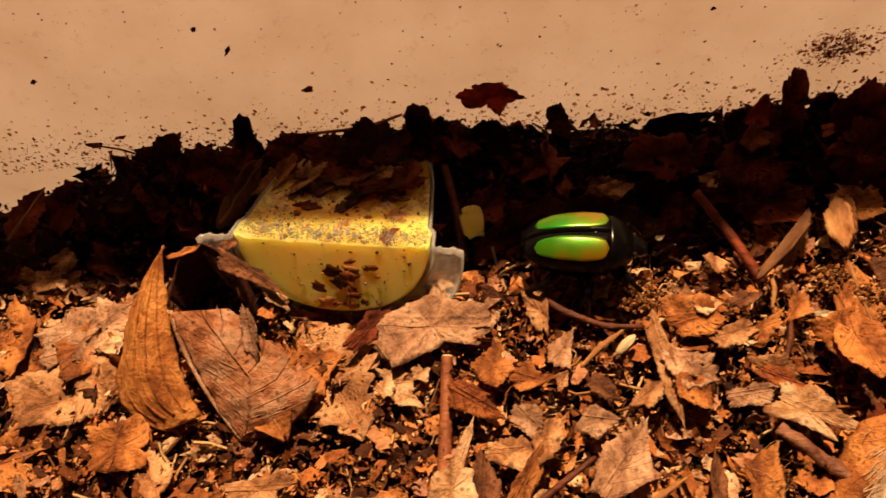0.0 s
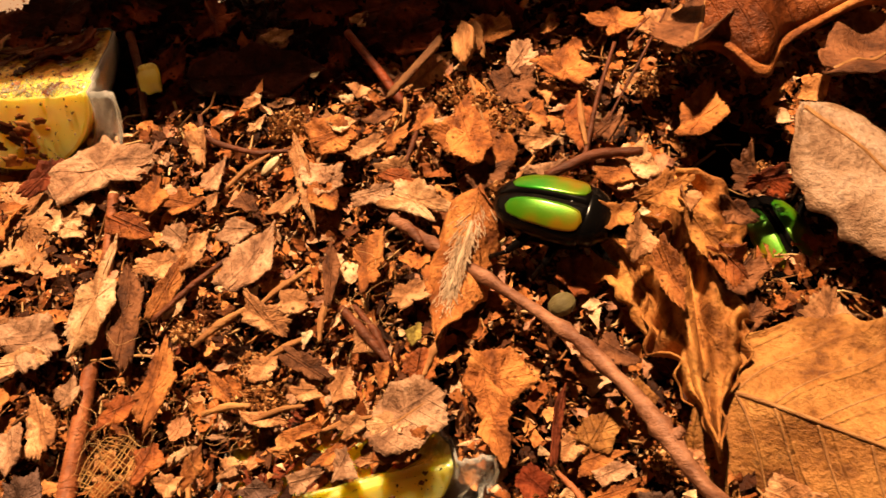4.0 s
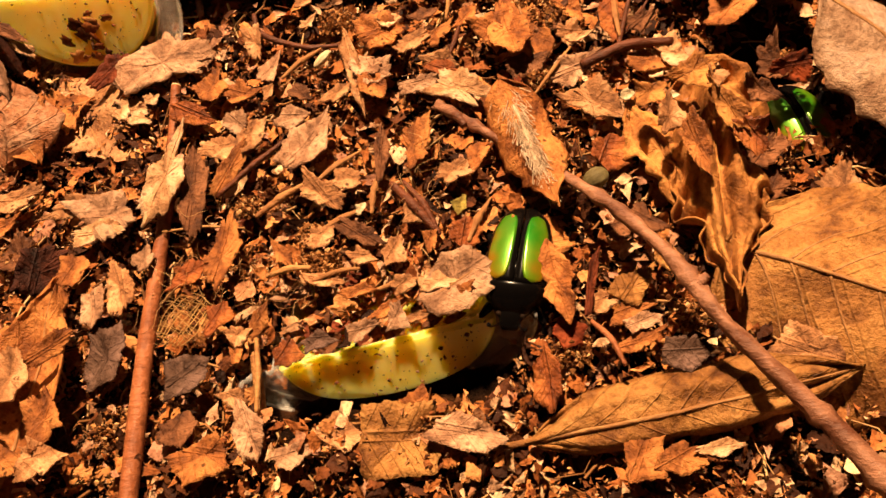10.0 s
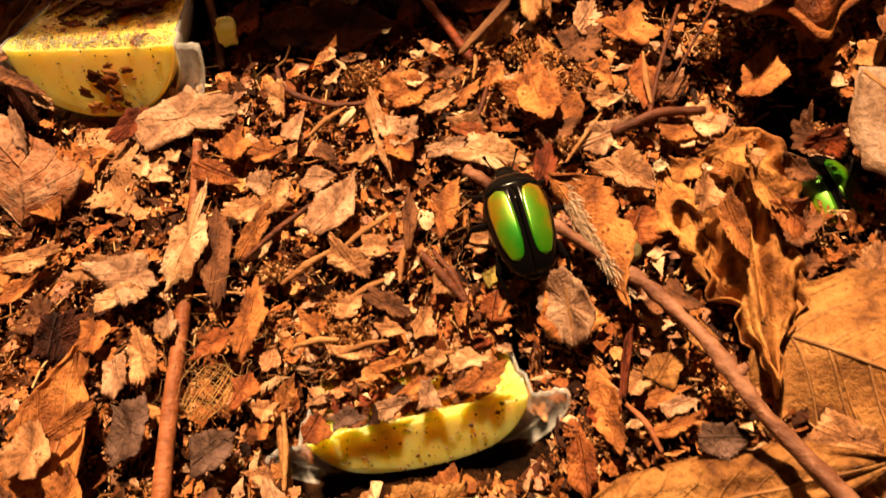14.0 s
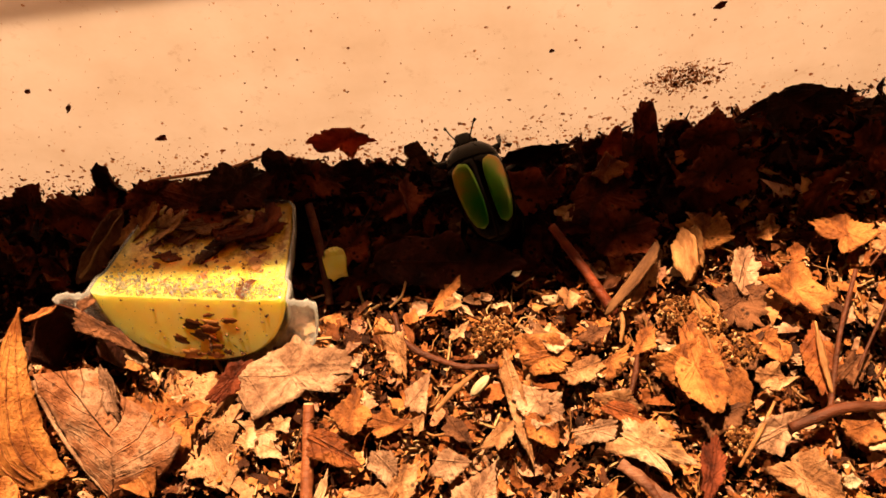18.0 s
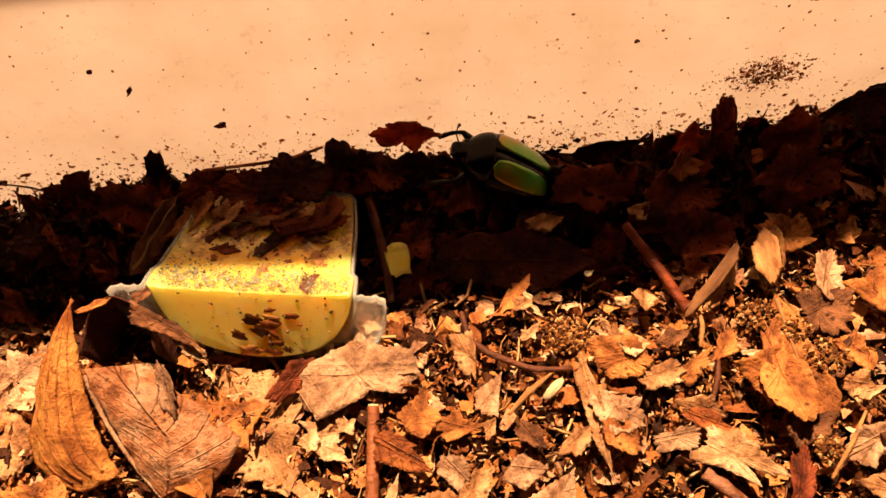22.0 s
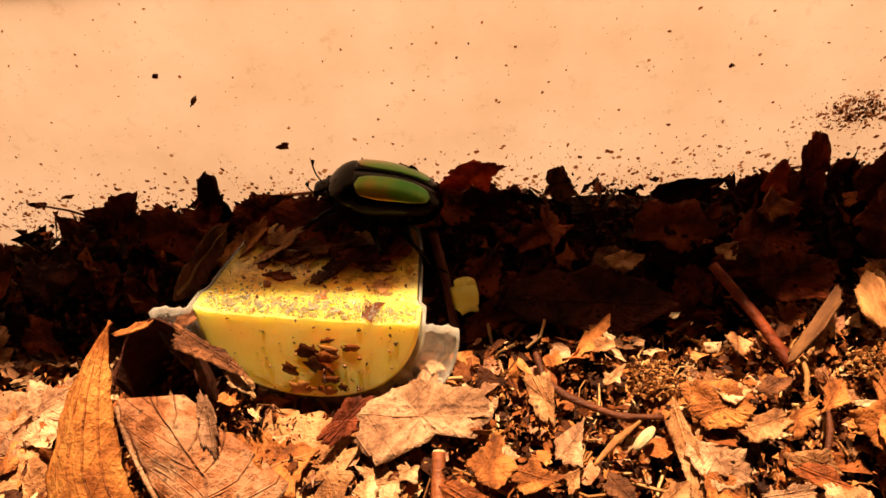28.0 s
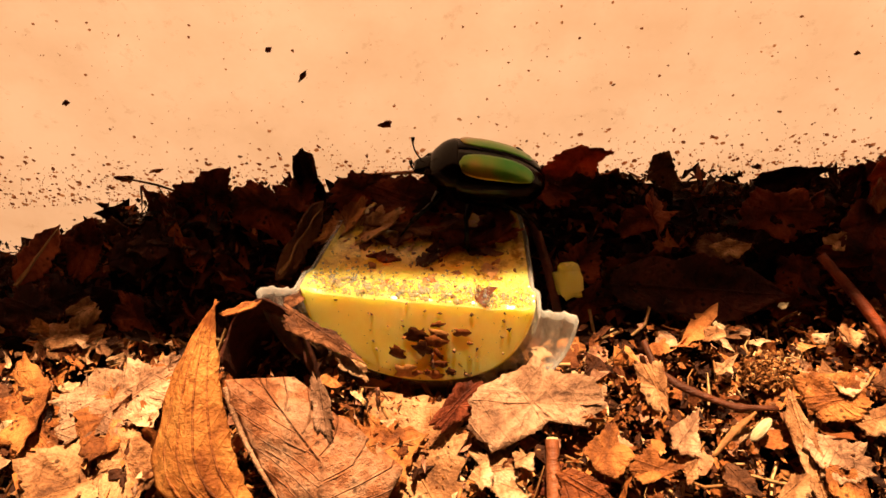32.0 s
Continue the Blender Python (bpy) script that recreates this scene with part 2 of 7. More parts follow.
def plastic_wall_material():
    """Milky plastic that lets the lamp behind it glow through, with a faint film of dust."""
    m, nt, b = material("milky_plastic")
    xyz = position(nt)
    film = noise_tex(nt, xyz, 45.0, 5.0, 0.7)
    smear = noise_tex(nt, xyz, 240.0, 5.0, 0.75)
    col = mix(nt, "MULTIPLY", 0.35, (0.72, 0.66, 0.63), ramp(nt, film, [(0.35, (0.78, 0.7, 0.6)), (0.6, (1, 1, 1))]))
    col = mix(nt, "MULTIPLY", 0.5, col, ramp(nt, smear, [(0.28, (0.62, 0.5, 0.4)), (0.42, (1, 1, 1))]))
    nt.links.new(col, b.inputs["Base Color"])
    b.inputs["Roughness"].default_value = 0.35
    thin = nt.nodes.new("ShaderNodeBsdfTranslucent")
    nt.links.new(col, thin.inputs["Color"])
    blend = nt.nodes.new("ShaderNodeMixShader")
    blend.inputs[0].default_value = 0.92
    nt.links.new(b.outputs[0], blend.inputs[1])
    nt.links.new(thin.outputs[0], blend.inputs[2])
    nt.links.new(blend.outputs[0], nt.nodes["Material Output"].inputs["Surface"])
    return m


def jelly_material():
    m, nt, b = material("yellow_jelly")
    xyz = local(nt)
    cloud = noise_tex(nt, xyz, 160.0, 4.0, 0.6)
    fine = noise_tex(nt, xyz, 900.0, 4.0, 0.7)
    col = ramp(nt, cloud, [(0.3, (0.995, 0.66, 0.12)), (0.55, (0.998, 0.72, 0.17)), (0.75, (0.998, 0.79, 0.27))])
    # a brown, sticky film over the older part of the cut face
    part_y = nt.nodes.new("ShaderNodeSeparateXYZ")
    nt.links.new(xyz, part_y.inputs[0])
    film = calc(nt, "ADD", calc(nt, "MULTIPLY", part_y.outputs[1], 17.0), calc(nt, "MULTIPLY", noise_tex(nt, xyz, 210.0, 6.0, 0.7), 0.9))
    film = ramp(nt, film, [(0.60, (0, 0, 0)), (0.72, (1, 1, 1))])
    col = mix(nt, "MIX", calc(nt, "MULTIPLY", film, 0.9), col, (0.34, 0.15, 0.03))
    nt.links.new(col, b.inputs["Base Color"])
    b.inputs["Roughness"].default_value = 0.12
    b.inputs["Subsurface Weight"].default_value = 1.0
    b.inputs["Subsurface Radius"].default_value = (1.0, 0.74, 0.26)
    b.inputs["Subsurface Scale"].default_value = 0.0075
    b.inputs["Subsurface Anisotropy"].default_value = 0.0
    b.inputs["Coat Weight"].default_value = 0.35
    b.inputs["Coat Roughness"].default_value = 0.08
    # churned, pulpy strip along the eaten front edge of the cut face
    split = nt.nodes.new("ShaderNodeSeparateXYZ")
    nt.links.new(xyz, split.inputs[0])
    strip = ramp(nt, calc(nt, "MULTIPLY", split.outputs[1], 100.0), [(0.12, (0, 0, 0)), (0.22, (1, 1, 1)), (0.55, (1, 1, 1)), (0.9, (0.1, 0.1, 0.1))])
    pulp = node(nt, "ShaderNodeTexVoronoi", Scale=1100.0)
    nt.links.new(xyz, pulp.inputs["Vector"])
    lumps = calc(nt, "MULTIPLY", calc(nt, "MULTIPLY", pulp.outputs["Distance"], strip), 2.2)
    bump(nt, b, calc(nt, "ADD", calc(nt, "MULTIPLY", calc(nt, "ADD", fine, cloud), calc(nt, "ADD", 0.12, strip)), lumps), 0.6, 0.0007)
    return m


def clear_plastic_material():
    m, nt, b = material("clear_plastic")
    scuff = noise_tex(nt, local(nt), 400.0, 4.0, 0.7)
    b.inputs["Base Color"].default_value = (0.93, 0.92, 0.88, 1)
    b.inputs["Transmission Weight"].default_value = 0.77
    b.inputs["IOR"].default_value = 1.45
    nt.links.new(calc(nt, "ADD", 0.02, calc(nt, "MULTIPLY", scuff, 0.12)), b.inputs["Roughness"])
    return m


def thin_dirt_material():
    """Thin smears of brown dirt that let some of the wall's glow through."""
    m, nt, b = material("thin_wall_dirt")
    geo = nt.nodes.new("ShaderNodeNewGeometry")
    col = ramp(nt, geo.outputs["Random Per Island"], [(0.0, (0.16, 0.055, 0.02)), (0.4, (0.36, 0.15, 0.065)), (1.0, (0.68, 0.42, 0.25))])
    nt.links.new(col, b.inputs["Base Color"])
    thin = nt.nodes.new("ShaderNodeBsdfTranslucent")
    nt.links.new(col, thin.inputs["Color"])
    blend = nt.nodes.new("ShaderNodeMixShader")
    blend.inputs[0].default_value = 0.7
    nt.links.new(b.outputs[0], blend.inputs[1])
    nt.links.new(thin.outputs[0], blend.inputs[2])
    nt.links.new(blend.outputs[0], nt.nodes["Material Output"].inputs["Surface"])
    return m


def pulp_material():
    """Wet chewed jelly crumbs, glassy and pale."""
    m, nt, b = material("wet_jelly_pulp")
    geo = nt.nodes.new("ShaderNodeNewGeometry")
    col = ramp(nt, geo.outputs["Random Per Island"], [(0.0, (0.97, 0.76, 0.3)), (0.6, (0.99, 0.88, 0.5)), (1.0, (1.0, 0.97, 0.85))])
    nt.links.new(col, b.inputs["Base Color"])
    b.inputs["Roughness"].default_value = 0.08
    b.inputs["Transmission Weight"].default_value = 0.75
    b.inputs["Subsurface Weight"].default_value = 0.6
    b.inputs["Subsurface Radius"].default_value = (1.0, 0.75, 0.3)
    b.inputs["Subsurface Scale"].default_value = 0.002
    b.inputs["Coat Weight"].default_value = 1.0
    b.inputs["Coat Roughness"].default_value = 0.04
    return m


def chitin(name, colour, rough, coat=0.03):
    m, nt, b = material(name)
    fine = noise_tex(nt, local(nt), 2600.0, 3.0, 0.6)
    col = mix(nt, "MULTIPLY", 0.4, colour, ramp(nt, fine, [(0.3, (0.5, 0.45, 0.4)), (0.6, (1, 1, 1))]))
    nt.links.new(col, b.inputs["Base Color"])
    b.inputs["Roughness"].default_value = rough
    b.inputs["Specular IOR Level"].default_value = 0.11
    b.inputs["Coat Weight"].default_value = coat
    b.inputs["Coat Roughness"].default_value = 0.06
    bump(nt, b, fine, 0.08, 0.0001)
    return m


def green_shell_material():
    """Metallic green that drifts to gold along the wing case."""
    m, nt, b = material("metallic_green")
    xyz = local(nt)
    split = nt.nodes.new("ShaderNodeSeparateXYZ")
    nt.links.new(xyz, split.inputs[0])
    drift = calc(nt, "ADD", calc(nt, "MULTIPLY", split.outputs[0], 30.0), calc(nt, "MULTIPLY", calc(nt, "ABSOLUTE", split.outputs[1]), 90.0))
    drift = calc(nt, "ADD", drift, noise_tex(nt, xyz, 220.0, 2.0, 0.5))
    col = ramp(nt, drift, [(0.35, (0.02, 0.25, 0.006)), (0.7, (0.12, 0.27, 0.006)), (1.05, (0.32, 0.19, 0.006))])
    nt.links.new(col, b.inputs["Base Color"])
    b.inputs["Metallic"].default_value = 0.55
    b.inputs["Roughness"].default_value = 0.3
    b.inputs["Coat Weight"].default_value = 0.55
    b.inputs["Coat Roughness"].default_value = 0.2
    bump(nt, b, noise_tex(nt, xyz, 3000.0, 2.0, 0.5), 0.12, 0.0001)
    return m


def bark_material(name, pale, dark, rough=0.5):
    m, nt, b = material(name)
    xyz = local(nt)
    stretch = node(nt, "ShaderNodeMapping", Scale=(0.25, 1.0, 1.0))
    nt.links.new(xyz, stretch.inputs["Vector"])
    grain = noise_tex(nt, stretch.outputs[0], 900.0, 5.0, 0.7)
    big = noise_tex(nt, xyz, 150.0, 4.0, 0.6)
    col = mix(nt, "MULTIPLY", 0.6, ramp(nt, big, [(0.35, dark), (0.65, pale)]), ramp(nt, grain, [(0.35, (0.4, 0.33, 0.28)), (0.6, (1, 1, 1))]))
    nt.links.new(col, b.inputs["Base Color"])
    b.inputs["Roughness"].default_value = rough
    b.inputs["Specular IOR Level"].default_value = 0.25
    bump(nt, b, calc(nt, "ADD", grain, big), 0.8, 0.0006)
    return m


M_LITTER = litter_material()
M_SOIL = soil_material()
# flake palette darkened to stand in for the wall's shade
M_SHADE_FLAKES = island_material("shade_leaf_flakes", [(0.0, (0.010, 0.0035, 0.0015)), (0.5, (0.042, 0.009, 0.003)), (0.8, (0.13, 0.024, 0.006)), (1.0, (0.38, 0.10, 0.022))], 0.5)
M_MAT = island_material("matted_brown_leaf", [(0.0, (0.05, 0.016, 0.005)), (0.35, (0.19, 0.06, 0.016)), (0.7, (0.34, 0.12, 0.03)), (1.0, (0.46, 0.20, 0.06))], 0.6)
M_CRUMB = island_material("soil_crumbs", [(0.0, (0.02, 0.008, 0.003)), (0.45, (0.10, 0.036, 0.012)), (0.75, (0.40, 0.16, 0.05)), (1.0, (0.72, 0.40, 0.16))], 0.7)
M_CLOD = island_material("brown_clod_grains", [(0.0, (0.05, 0.016, 0.006)), (0.4, (0.20, 0.075, 0.022)), (0.75, (0.42, 0.19, 0.065)), (1.0, (0.72, 0.46, 0.22))], 0.7)
M_FIBRE = island_material("plant_fibres", [(0.0, (0.12, 0.045, 0.014)), (0.5, (0.36, 0.17, 0.06)), (1.0, (0.68, 0.46, 0.22))], 0.6)
M_SPECK = island_material("dirt_specks", [(0.0, (0.03, 0.012, 0.006)), (0.4, (0.12, 0.05, 0.022)), (1.0, (0.36, 0.19, 0.10))], 0.8)
# crumb palette darkened for the same shade
M_SHADE_CRUMB = island_material("shade_dark_crumbs", [(0.0, (0.012, 0.005, 0.002)), (0.6, (0.045, 0.015, 0.006)), (1.0, (0.16, 0.06, 0.02))], 0.6)
M_BITS = island_material("sticky_leaf_bits", [(0.0, (0.05, 0.015, 0.006)), (0.4, (0.18, 0.05, 0.015)), (0.75, (0.36, 0.12, 0.035)), (1.0, (0.55, 0.27, 0.09))], 0.4)
M_SMEAR = thin_dirt_material()
M_PULP = pulp_material()
M_WALL = plastic_wall_material()
M_JELLY = jelly_material()
M_CLEAR = clear_plastic_material()
M_BLACK = chitin("black_chitin", (0.003, 0.0025, 0.0025), 0.2, 0.0)
M_LEG = chitin("black_leg_chitin", (0.004, 0.003, 0.003), 0.2, 0.0)
M_EYE = chitin("beetle_eye", (0.02, 0.012, 0.008), 0.1)
M_GREEN = green_shell_material()
M_STICK = bark_material("reddish_twig_bark", (0.43, 0.15, 0.06), (0.22, 0.065, 0.025), 0.42)
M_STICK_GREY = bark_material("weathered_twig_bark", (0.40, 0.19, 0.11), (0.13, 0.042, 0.02), 0.45)
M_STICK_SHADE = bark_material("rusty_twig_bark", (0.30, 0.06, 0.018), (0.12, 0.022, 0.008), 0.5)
M_STICK_DARK = bark_material("dark_twig_bark", (0.15, 0.042, 0.017), (0.06, 0.017, 0.007), 0.5)
M_BARK_BROWN = bark_material("brown_bark_strip", (0.20, 0.088, 0.03), (0.09, 0.032, 0.011), 0.75)
M_WOOD = bark_material("split_wood", (0.54, 0.28, 0.10), (0.27, 0.105, 0.034), 0.65)
M_SEED = bark_material("pale_seed", (0.80, 0.70, 0.48), (0.62, 0.46, 0.24), 0.5)
M_BUD = bark_material("olive_bud", (0.22, 0.19, 0.08), (0.12, 0.09, 0.035), 0.6)
M_RIB = bark_material("leaf_rib", (0.46, 0.24, 0.09), (0.26, 0.11, 0.035), 0.55)
M_SILK = bark_material("pale_hairs", (0.80, 0.62, 0.44), (0.50, 0.33, 0.20), 0.5)
M_NET = bark_material("leaf_vein_net", (0.62, 0.36, 0.12), (0.40, 0.20, 0.06), 0.6)
M_TABLE = bark_material("table_wood", (0.30, 0.17, 0.08), (0.18, 0.09, 0.04), 0.4)


# ---- mesh helpers ----
def mesh_from(name, verts, faces, mat, uvs=None, smooth=True):
    """A mesh from computed corners in millimetres."""
    me = bpy.data.meshes.new(name)
    me.from_pydata((np.asarray(verts, dtype=float) * MM).tolist(), [], faces)
    me.materials.append(mat)
    if smooth:
        me.polygons.foreach_set("use_smooth", [True] * len(me.polygons))
    if uvs is not None:
        layer = me.uv_layers.new(name="UVMap")
        index = np.empty(len(me.loops), dtype=np.int32)
        me.loops.foreach_get("vertex_index", index)
        layer.data.foreach_set("uv", np.asarray(uvs, dtype=np.float32)[index].ravel())
    me.update()
    return me


def thing(name, me, m, label="", category="", group="", kind=""):
    ob = new(name, me)
    ob.matrix_world = m
    return tagged(ob, label, category, group, kind)


def part(name, me, parent, label="", m=None):
    ob = new(name, me)
    ob.parent = parent
    ob.matrix_local = m if m is not None else Matrix()
    return tagged(ob, label)


def at(x, y, z, rx=0, ry=0, rz=0):
    return pose(x * MM, y * MM, z * MM, rx, ry, rz)


def waves(x, y, seed):
    """Smooth irregular values around 0, about -1 to 1, over millimetres."""
    r = np.random.RandomState(seed)
    out = 0 * np.asarray(x, dtype=float)
    for k in range(9):
        a, f = r.uniform(0, 6.28), r.uniform(0.05, 0.45)
        out = out + np.sin(x * f * np.cos(a) + y * f * np.sin(a) + r.uniform(0, 6.28)) / (1 + 3 * f)
    return out / 2.6


def smoothstep(a, b, v):
    s = np.clip((v - a) / (b - a), 0, 1)
    return s * s * (3 - 2 * s)


def bed_height(x, y):
    """Height of the leaf mould: nearly level, heaped against the far wall."""
    x, y = np.asarray(x, dtype=float), np.asarray(y, dtype=float)
    heap = np.interp(x, [-120, -75, -44, 0, 70, 110, 190], [-9, -8, 6, 6.5, 6, 10, 8])
    # pit added to darken the spot behind the resting beetle
    pit = 13.0 * np.exp(-((x - 127) / 8.0) ** 4 - ((y + 60) / 13.0) ** 4)
    return -4.6 - pit + 1.5 * waves(x, y, 5) + heap * smoothstep(-24, -3, y) + 4.0 * smoothstep(95, 150, x) * smoothstep(-90, -50, y)


def shade_line(x):
    """Front edge of the litter that is coloured darker for the far wall's shade."""
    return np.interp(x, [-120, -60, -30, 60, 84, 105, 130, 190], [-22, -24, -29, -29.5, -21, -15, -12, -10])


def sheet(grid_pts, uv, thick, nu, nv):
    """Closed thin body from a grid of points: top, underside and rim."""
    p = grid_pts.reshape(nu, nv, 3)
    du, dv = np.gradient(p, axis=0), np.gradient(p, axis=1)
    n = np.cross(du, dv)
    n /= np.linalg.norm(n, axis=2, keepdims=True) + 1e-9
    top, low = (p + n * thick / 2).reshape(-1, 3), (p - n * thick / 2).reshape(-1, 3)
    k = nu * nv
    f = []
    for i in range(nu - 1):
        for j in range(nv - 1):
            a, b, c, d = i * nv + j, (i + 1) * nv + j, (i + 1) * nv + j + 1, i * nv + j + 1
            f += [(a, b, c, d), (k + d, k + c, k + b, k + a)]
    rim = [j for j in range(nv)] + [i * nv + nv - 1 for i in range(1, nu)] + [(nu - 1) * nv + j for j in range(nv - 2, -1, -1)] + [i * nv for i in range(nu - 2, 0, -1)]
    for a, b in zip(rim, rim[1:] + rim[:1]):
        f.append((a, b, k + b, k + a))
    return np.vstack([top, low]), f, np.vstack([uv, uv])


RIB = {}


def leaf_mesh(length, width, seed, mat, peak=0.45, teeth=0.06, bend=0.0, roll=0.0, fold=0.0, ruffle=0.4, torn=0.08, stalk=0.0, thick=0.28, nu=40, nv=13, pleat=0.0, furrow=0.0, base=0.8):
    """A whole or torn leaf along x. bend: lift of its ends; roll: degrees that it is rolled across; fold: degrees by which each half is raised."""
    r = np.random.RandomState(seed)
    u, v = np.meshgrid(np.linspace(0, 1, nu), np.linspace(-1, 1, nv), indexing="ij")
    prof = np.where(u < peak, np.sin(np.clip(u / peak, 0, 1) * np.pi / 2) ** base, np.maximum(np.cos((u - peak) / (1 - peak) * np.pi / 2), 0) ** 0.9)
    prof = np.maximum(prof, 0.02)
    ph = r.uniform(0, 6.28, 6)
    edge = 1 + teeth * np.sin(u * 60 + ph[0]) * np.abs(v) + 0.5 * teeth * np.sin(u * 23 + ph[1] + v)
    bites = torn * np.maximum(0, np.sin(u * 11 + ph[2] + 2.1 * np.sign(v)) + 0.7 * np.sin(u * 27 + ph[3] + np.sign(v))) * np.abs(v)
    wear = 0.16 * waves(u * 55 + 40 * np.sign(v), 9 * np.sign(v) + 0 * u, seed + 7) + 0.09 * waves(u * 190, 60 * np.sign(v) + 0 * u, seed + 9)
    s = v * width / 2 * prof * np.clip(edge + wear * np.abs(v) - bites, 0.15, 1.4)
    x = (u - 0.5) * length + ruffle * np.sin(v * 4 + ph[4] + u * 9)
    if roll:
        rad = width / math.radians(roll)
        y, z = rad * np.sin(s / rad), rad * (1 - np.cos(s / rad))
    else:
        y, z = s * math.cos(math.radians(fold)), np.abs(s) * math.sin(math.radians(fold))
    z = z + bend * ((u - 0.5) * 2) ** 2 + ruffle * (np.sin(u * 9 + ph[4] + 1.5 * v) * np.abs(v) + 0.5 * np.sin(u * 17 - v * 3 + ph[5]))
    z = z + 0.9 * ruffle * waves(x * 1.6, s * 1.6, seed)
    z = z + pleat * np.abs(np.sin(np.pi * (8 * u - 2.1 * np.abs(v)))) * np.sqrt(np.abs(v) + 0.02)
    z = z + furrow * 0.9 * (np.abs(waves(x * 2.6 + 40, s * 4.0, seed + 11)) + 0.5 * np.abs(waves(x * 7, s * 7, seed + 12)))
    z = z + furrow * (np.sin(7.5 * v + 2.2 * np.sin(4 * u + ph[1])) + 0.6 * np.sin(15 * v + 5 * u + ph[2]) + 0.8 * waves(x * 3.5, s * 3.5, seed + 5))
    pts = np.stack([x, y, z], -1).reshape(-1, 3)
    uv = np.stack([u, v * 0.5 + 0.5], -1).reshape(-1, 2)
    verts, faces, uvs = sheet(pts, uv, thick, nu, nv)
    RIB["grid"] = pts.reshape(nu, nv, 3)
    RIB["line"] = pts.reshape(nu, nv, 3)[1:-2:3, nv // 2] + [0, 0, 0.12]
    if stalk:
        base, k, ring = pts.reshape(nu, nv, 3)[0, nv // 2], len(verts), []
        for i in range(6):
            q = i / 5
            for a in range(6):
                w = 0.55 - 0.15 * q
                ring.append((base[0] - stalk * q + 0.8, base[1] + w * math.cos(a * 1.047) + 0.12 * stalk * q * q, base[2] + w * math.sin(a * 1.047) + 0.06 * stalk * q * q))
        for i in range(5):
            for a in range(6):
                b = (a + 1) % 6
                faces.append((k + i * 6 + a, k + i * 6 + b, k + i * 6 + 6 + b, k + i * 6 + 6 + a))
        faces.append(tuple(k + 30 + a for a in range(6)))
        verts = np.vstack([verts, ring])
        uvs = np.vstack([uvs, np.tile([0.0, 0.5], (36, 1))])
    return mesh_from("leaf", verts, faces, mat, uvs)


def scrap_mesh(length, width, seed, mat, ragged=0.25, cup=0.1, twist=0.0, thick=0.3, lobes=0, n=44, reach=None):
    """A torn scrap of leaf: broken straight edges, bites and fine ragged margin, creased, with a thickness."""
    n = max(n, 84) if length > 8 else 60 if length > 5 else 36
    r = np.random.RandomState(seed)
    th = np.linspace(0, 2 * np.pi, n, endpoint=False)
    k = r.randint(4, 7)
    corner = (np.arange(k) + r.uniform(-0.36, 0.36, k)) * 2 * np.pi / k
    if reach:
        k = len(reach)
        corner, reach = np.arange(k) * 2 * np.pi / k, np.array(reach)
    else:
        reach = 1.12 + (0.2 + 0.6 * ragged) * r.uniform(-0.9, 0.4, k)
    way = np.linspace(0, k, n, endpoint=False)
    cx, cy = np.append(reach * np.cos(corner), reach[0] * np.cos(corner[0])), np.append(reach * np.sin(corner), reach[0] * np.sin(corner[0]))
    ox, oy = np.interp(way, np.arange(k + 1), cx), np.interp(way, np.arange(k + 1), cy)
    notch = 1 + (0.035 + 0.16 * ragged) * r.uniform(-1, 1, n) + (0.04 + 0.2 * ragged) * np.interp(np.arange(n), np.arange(0, n + 3, 3), r.uniform(-1, 1, len(np.arange(0, n + 3, 3))))
    for _ in range(r.randint(1, 3) + (lobes > 0) + int(5 * ragged) if ragged > 0.12 else 0):
        gap = np.abs((np.arange(n) - r.randint(n) + n // 2) % n - n // 2)
        notch *= 1 - r.uniform(0.1, 0.38) * np.clip(1 - gap / r.uniform(1.2, n * 0.085), 0, 1)
    th, rad = np.arctan2(oy, ox), np.hypot(ox, oy) * notch
    rows = [(0.0, 1)] + [(q, n) for q in (0.4, 0.75, 1.0)]
    pts = [(0, 0)]
    for q, _ in rows[1:]:
        pts += [(q * a * math.cos(t), q * a * math.sin(t)) for a, t in zip(rad, th)]
    p = np.array(pts)
    x, y = p[:, 0] * length / 2, p[:, 1] * width / 2
    d = (p ** 2).sum(1)
    a = r.uniform(0, 6.28)
    axis = p[:, 0] * math.cos(a) + p[:, 1] * math.sin(a)
    z = cup * width * axis ** 2 + twist * width * p[:, 0] * p[:, 1] + 0.035 * width * np.sin(7 * p[:, 0] + a) * np.cos(6 * p[:, 1]) + 0.02 * width * d * np.sin(5 * np.arctan2(p[:, 1], p[:, 0]) + a)
    z = z + width * (r.uniform(0.02, 0.16) * np.abs(p[:, 0] * math.sin(a) - p[:, 1] * math.cos(a) - r.uniform(-0.3, 0.3)) + 0.05 * waves(x * 2.2, y * 2.2, seed + 3) + r.normal(0, 0.008, len(x)))
    k = len(p)
    near = lambda ang: int(np.argmin(np.abs(np.angle(np.exp(1j * (th - ang))))))
    RIB["spokes"] = [[0] + [1 + q * n + near(ang) for q in range(3)] for ang in (0.0, np.pi, 0.9, -0.9)]
    RIB["spokes"] = [np.stack([x, y, z + thick / 2], -1)[q] * [[1], [1], [1], [0.93]] for q in RIB["spokes"]]
    top = np.stack([x, y, z + thick / 2], -1)
    low = np.stack([x, y, z - thick / 2], -1)
    f = []
    for i in range(n):
        j = (i + 1) % n
        f += [(0, 1 + i, 1 + j), (k, k + 1 + j, k + 1 + i)]
        for q in range(2):
            s = 1 + q * n
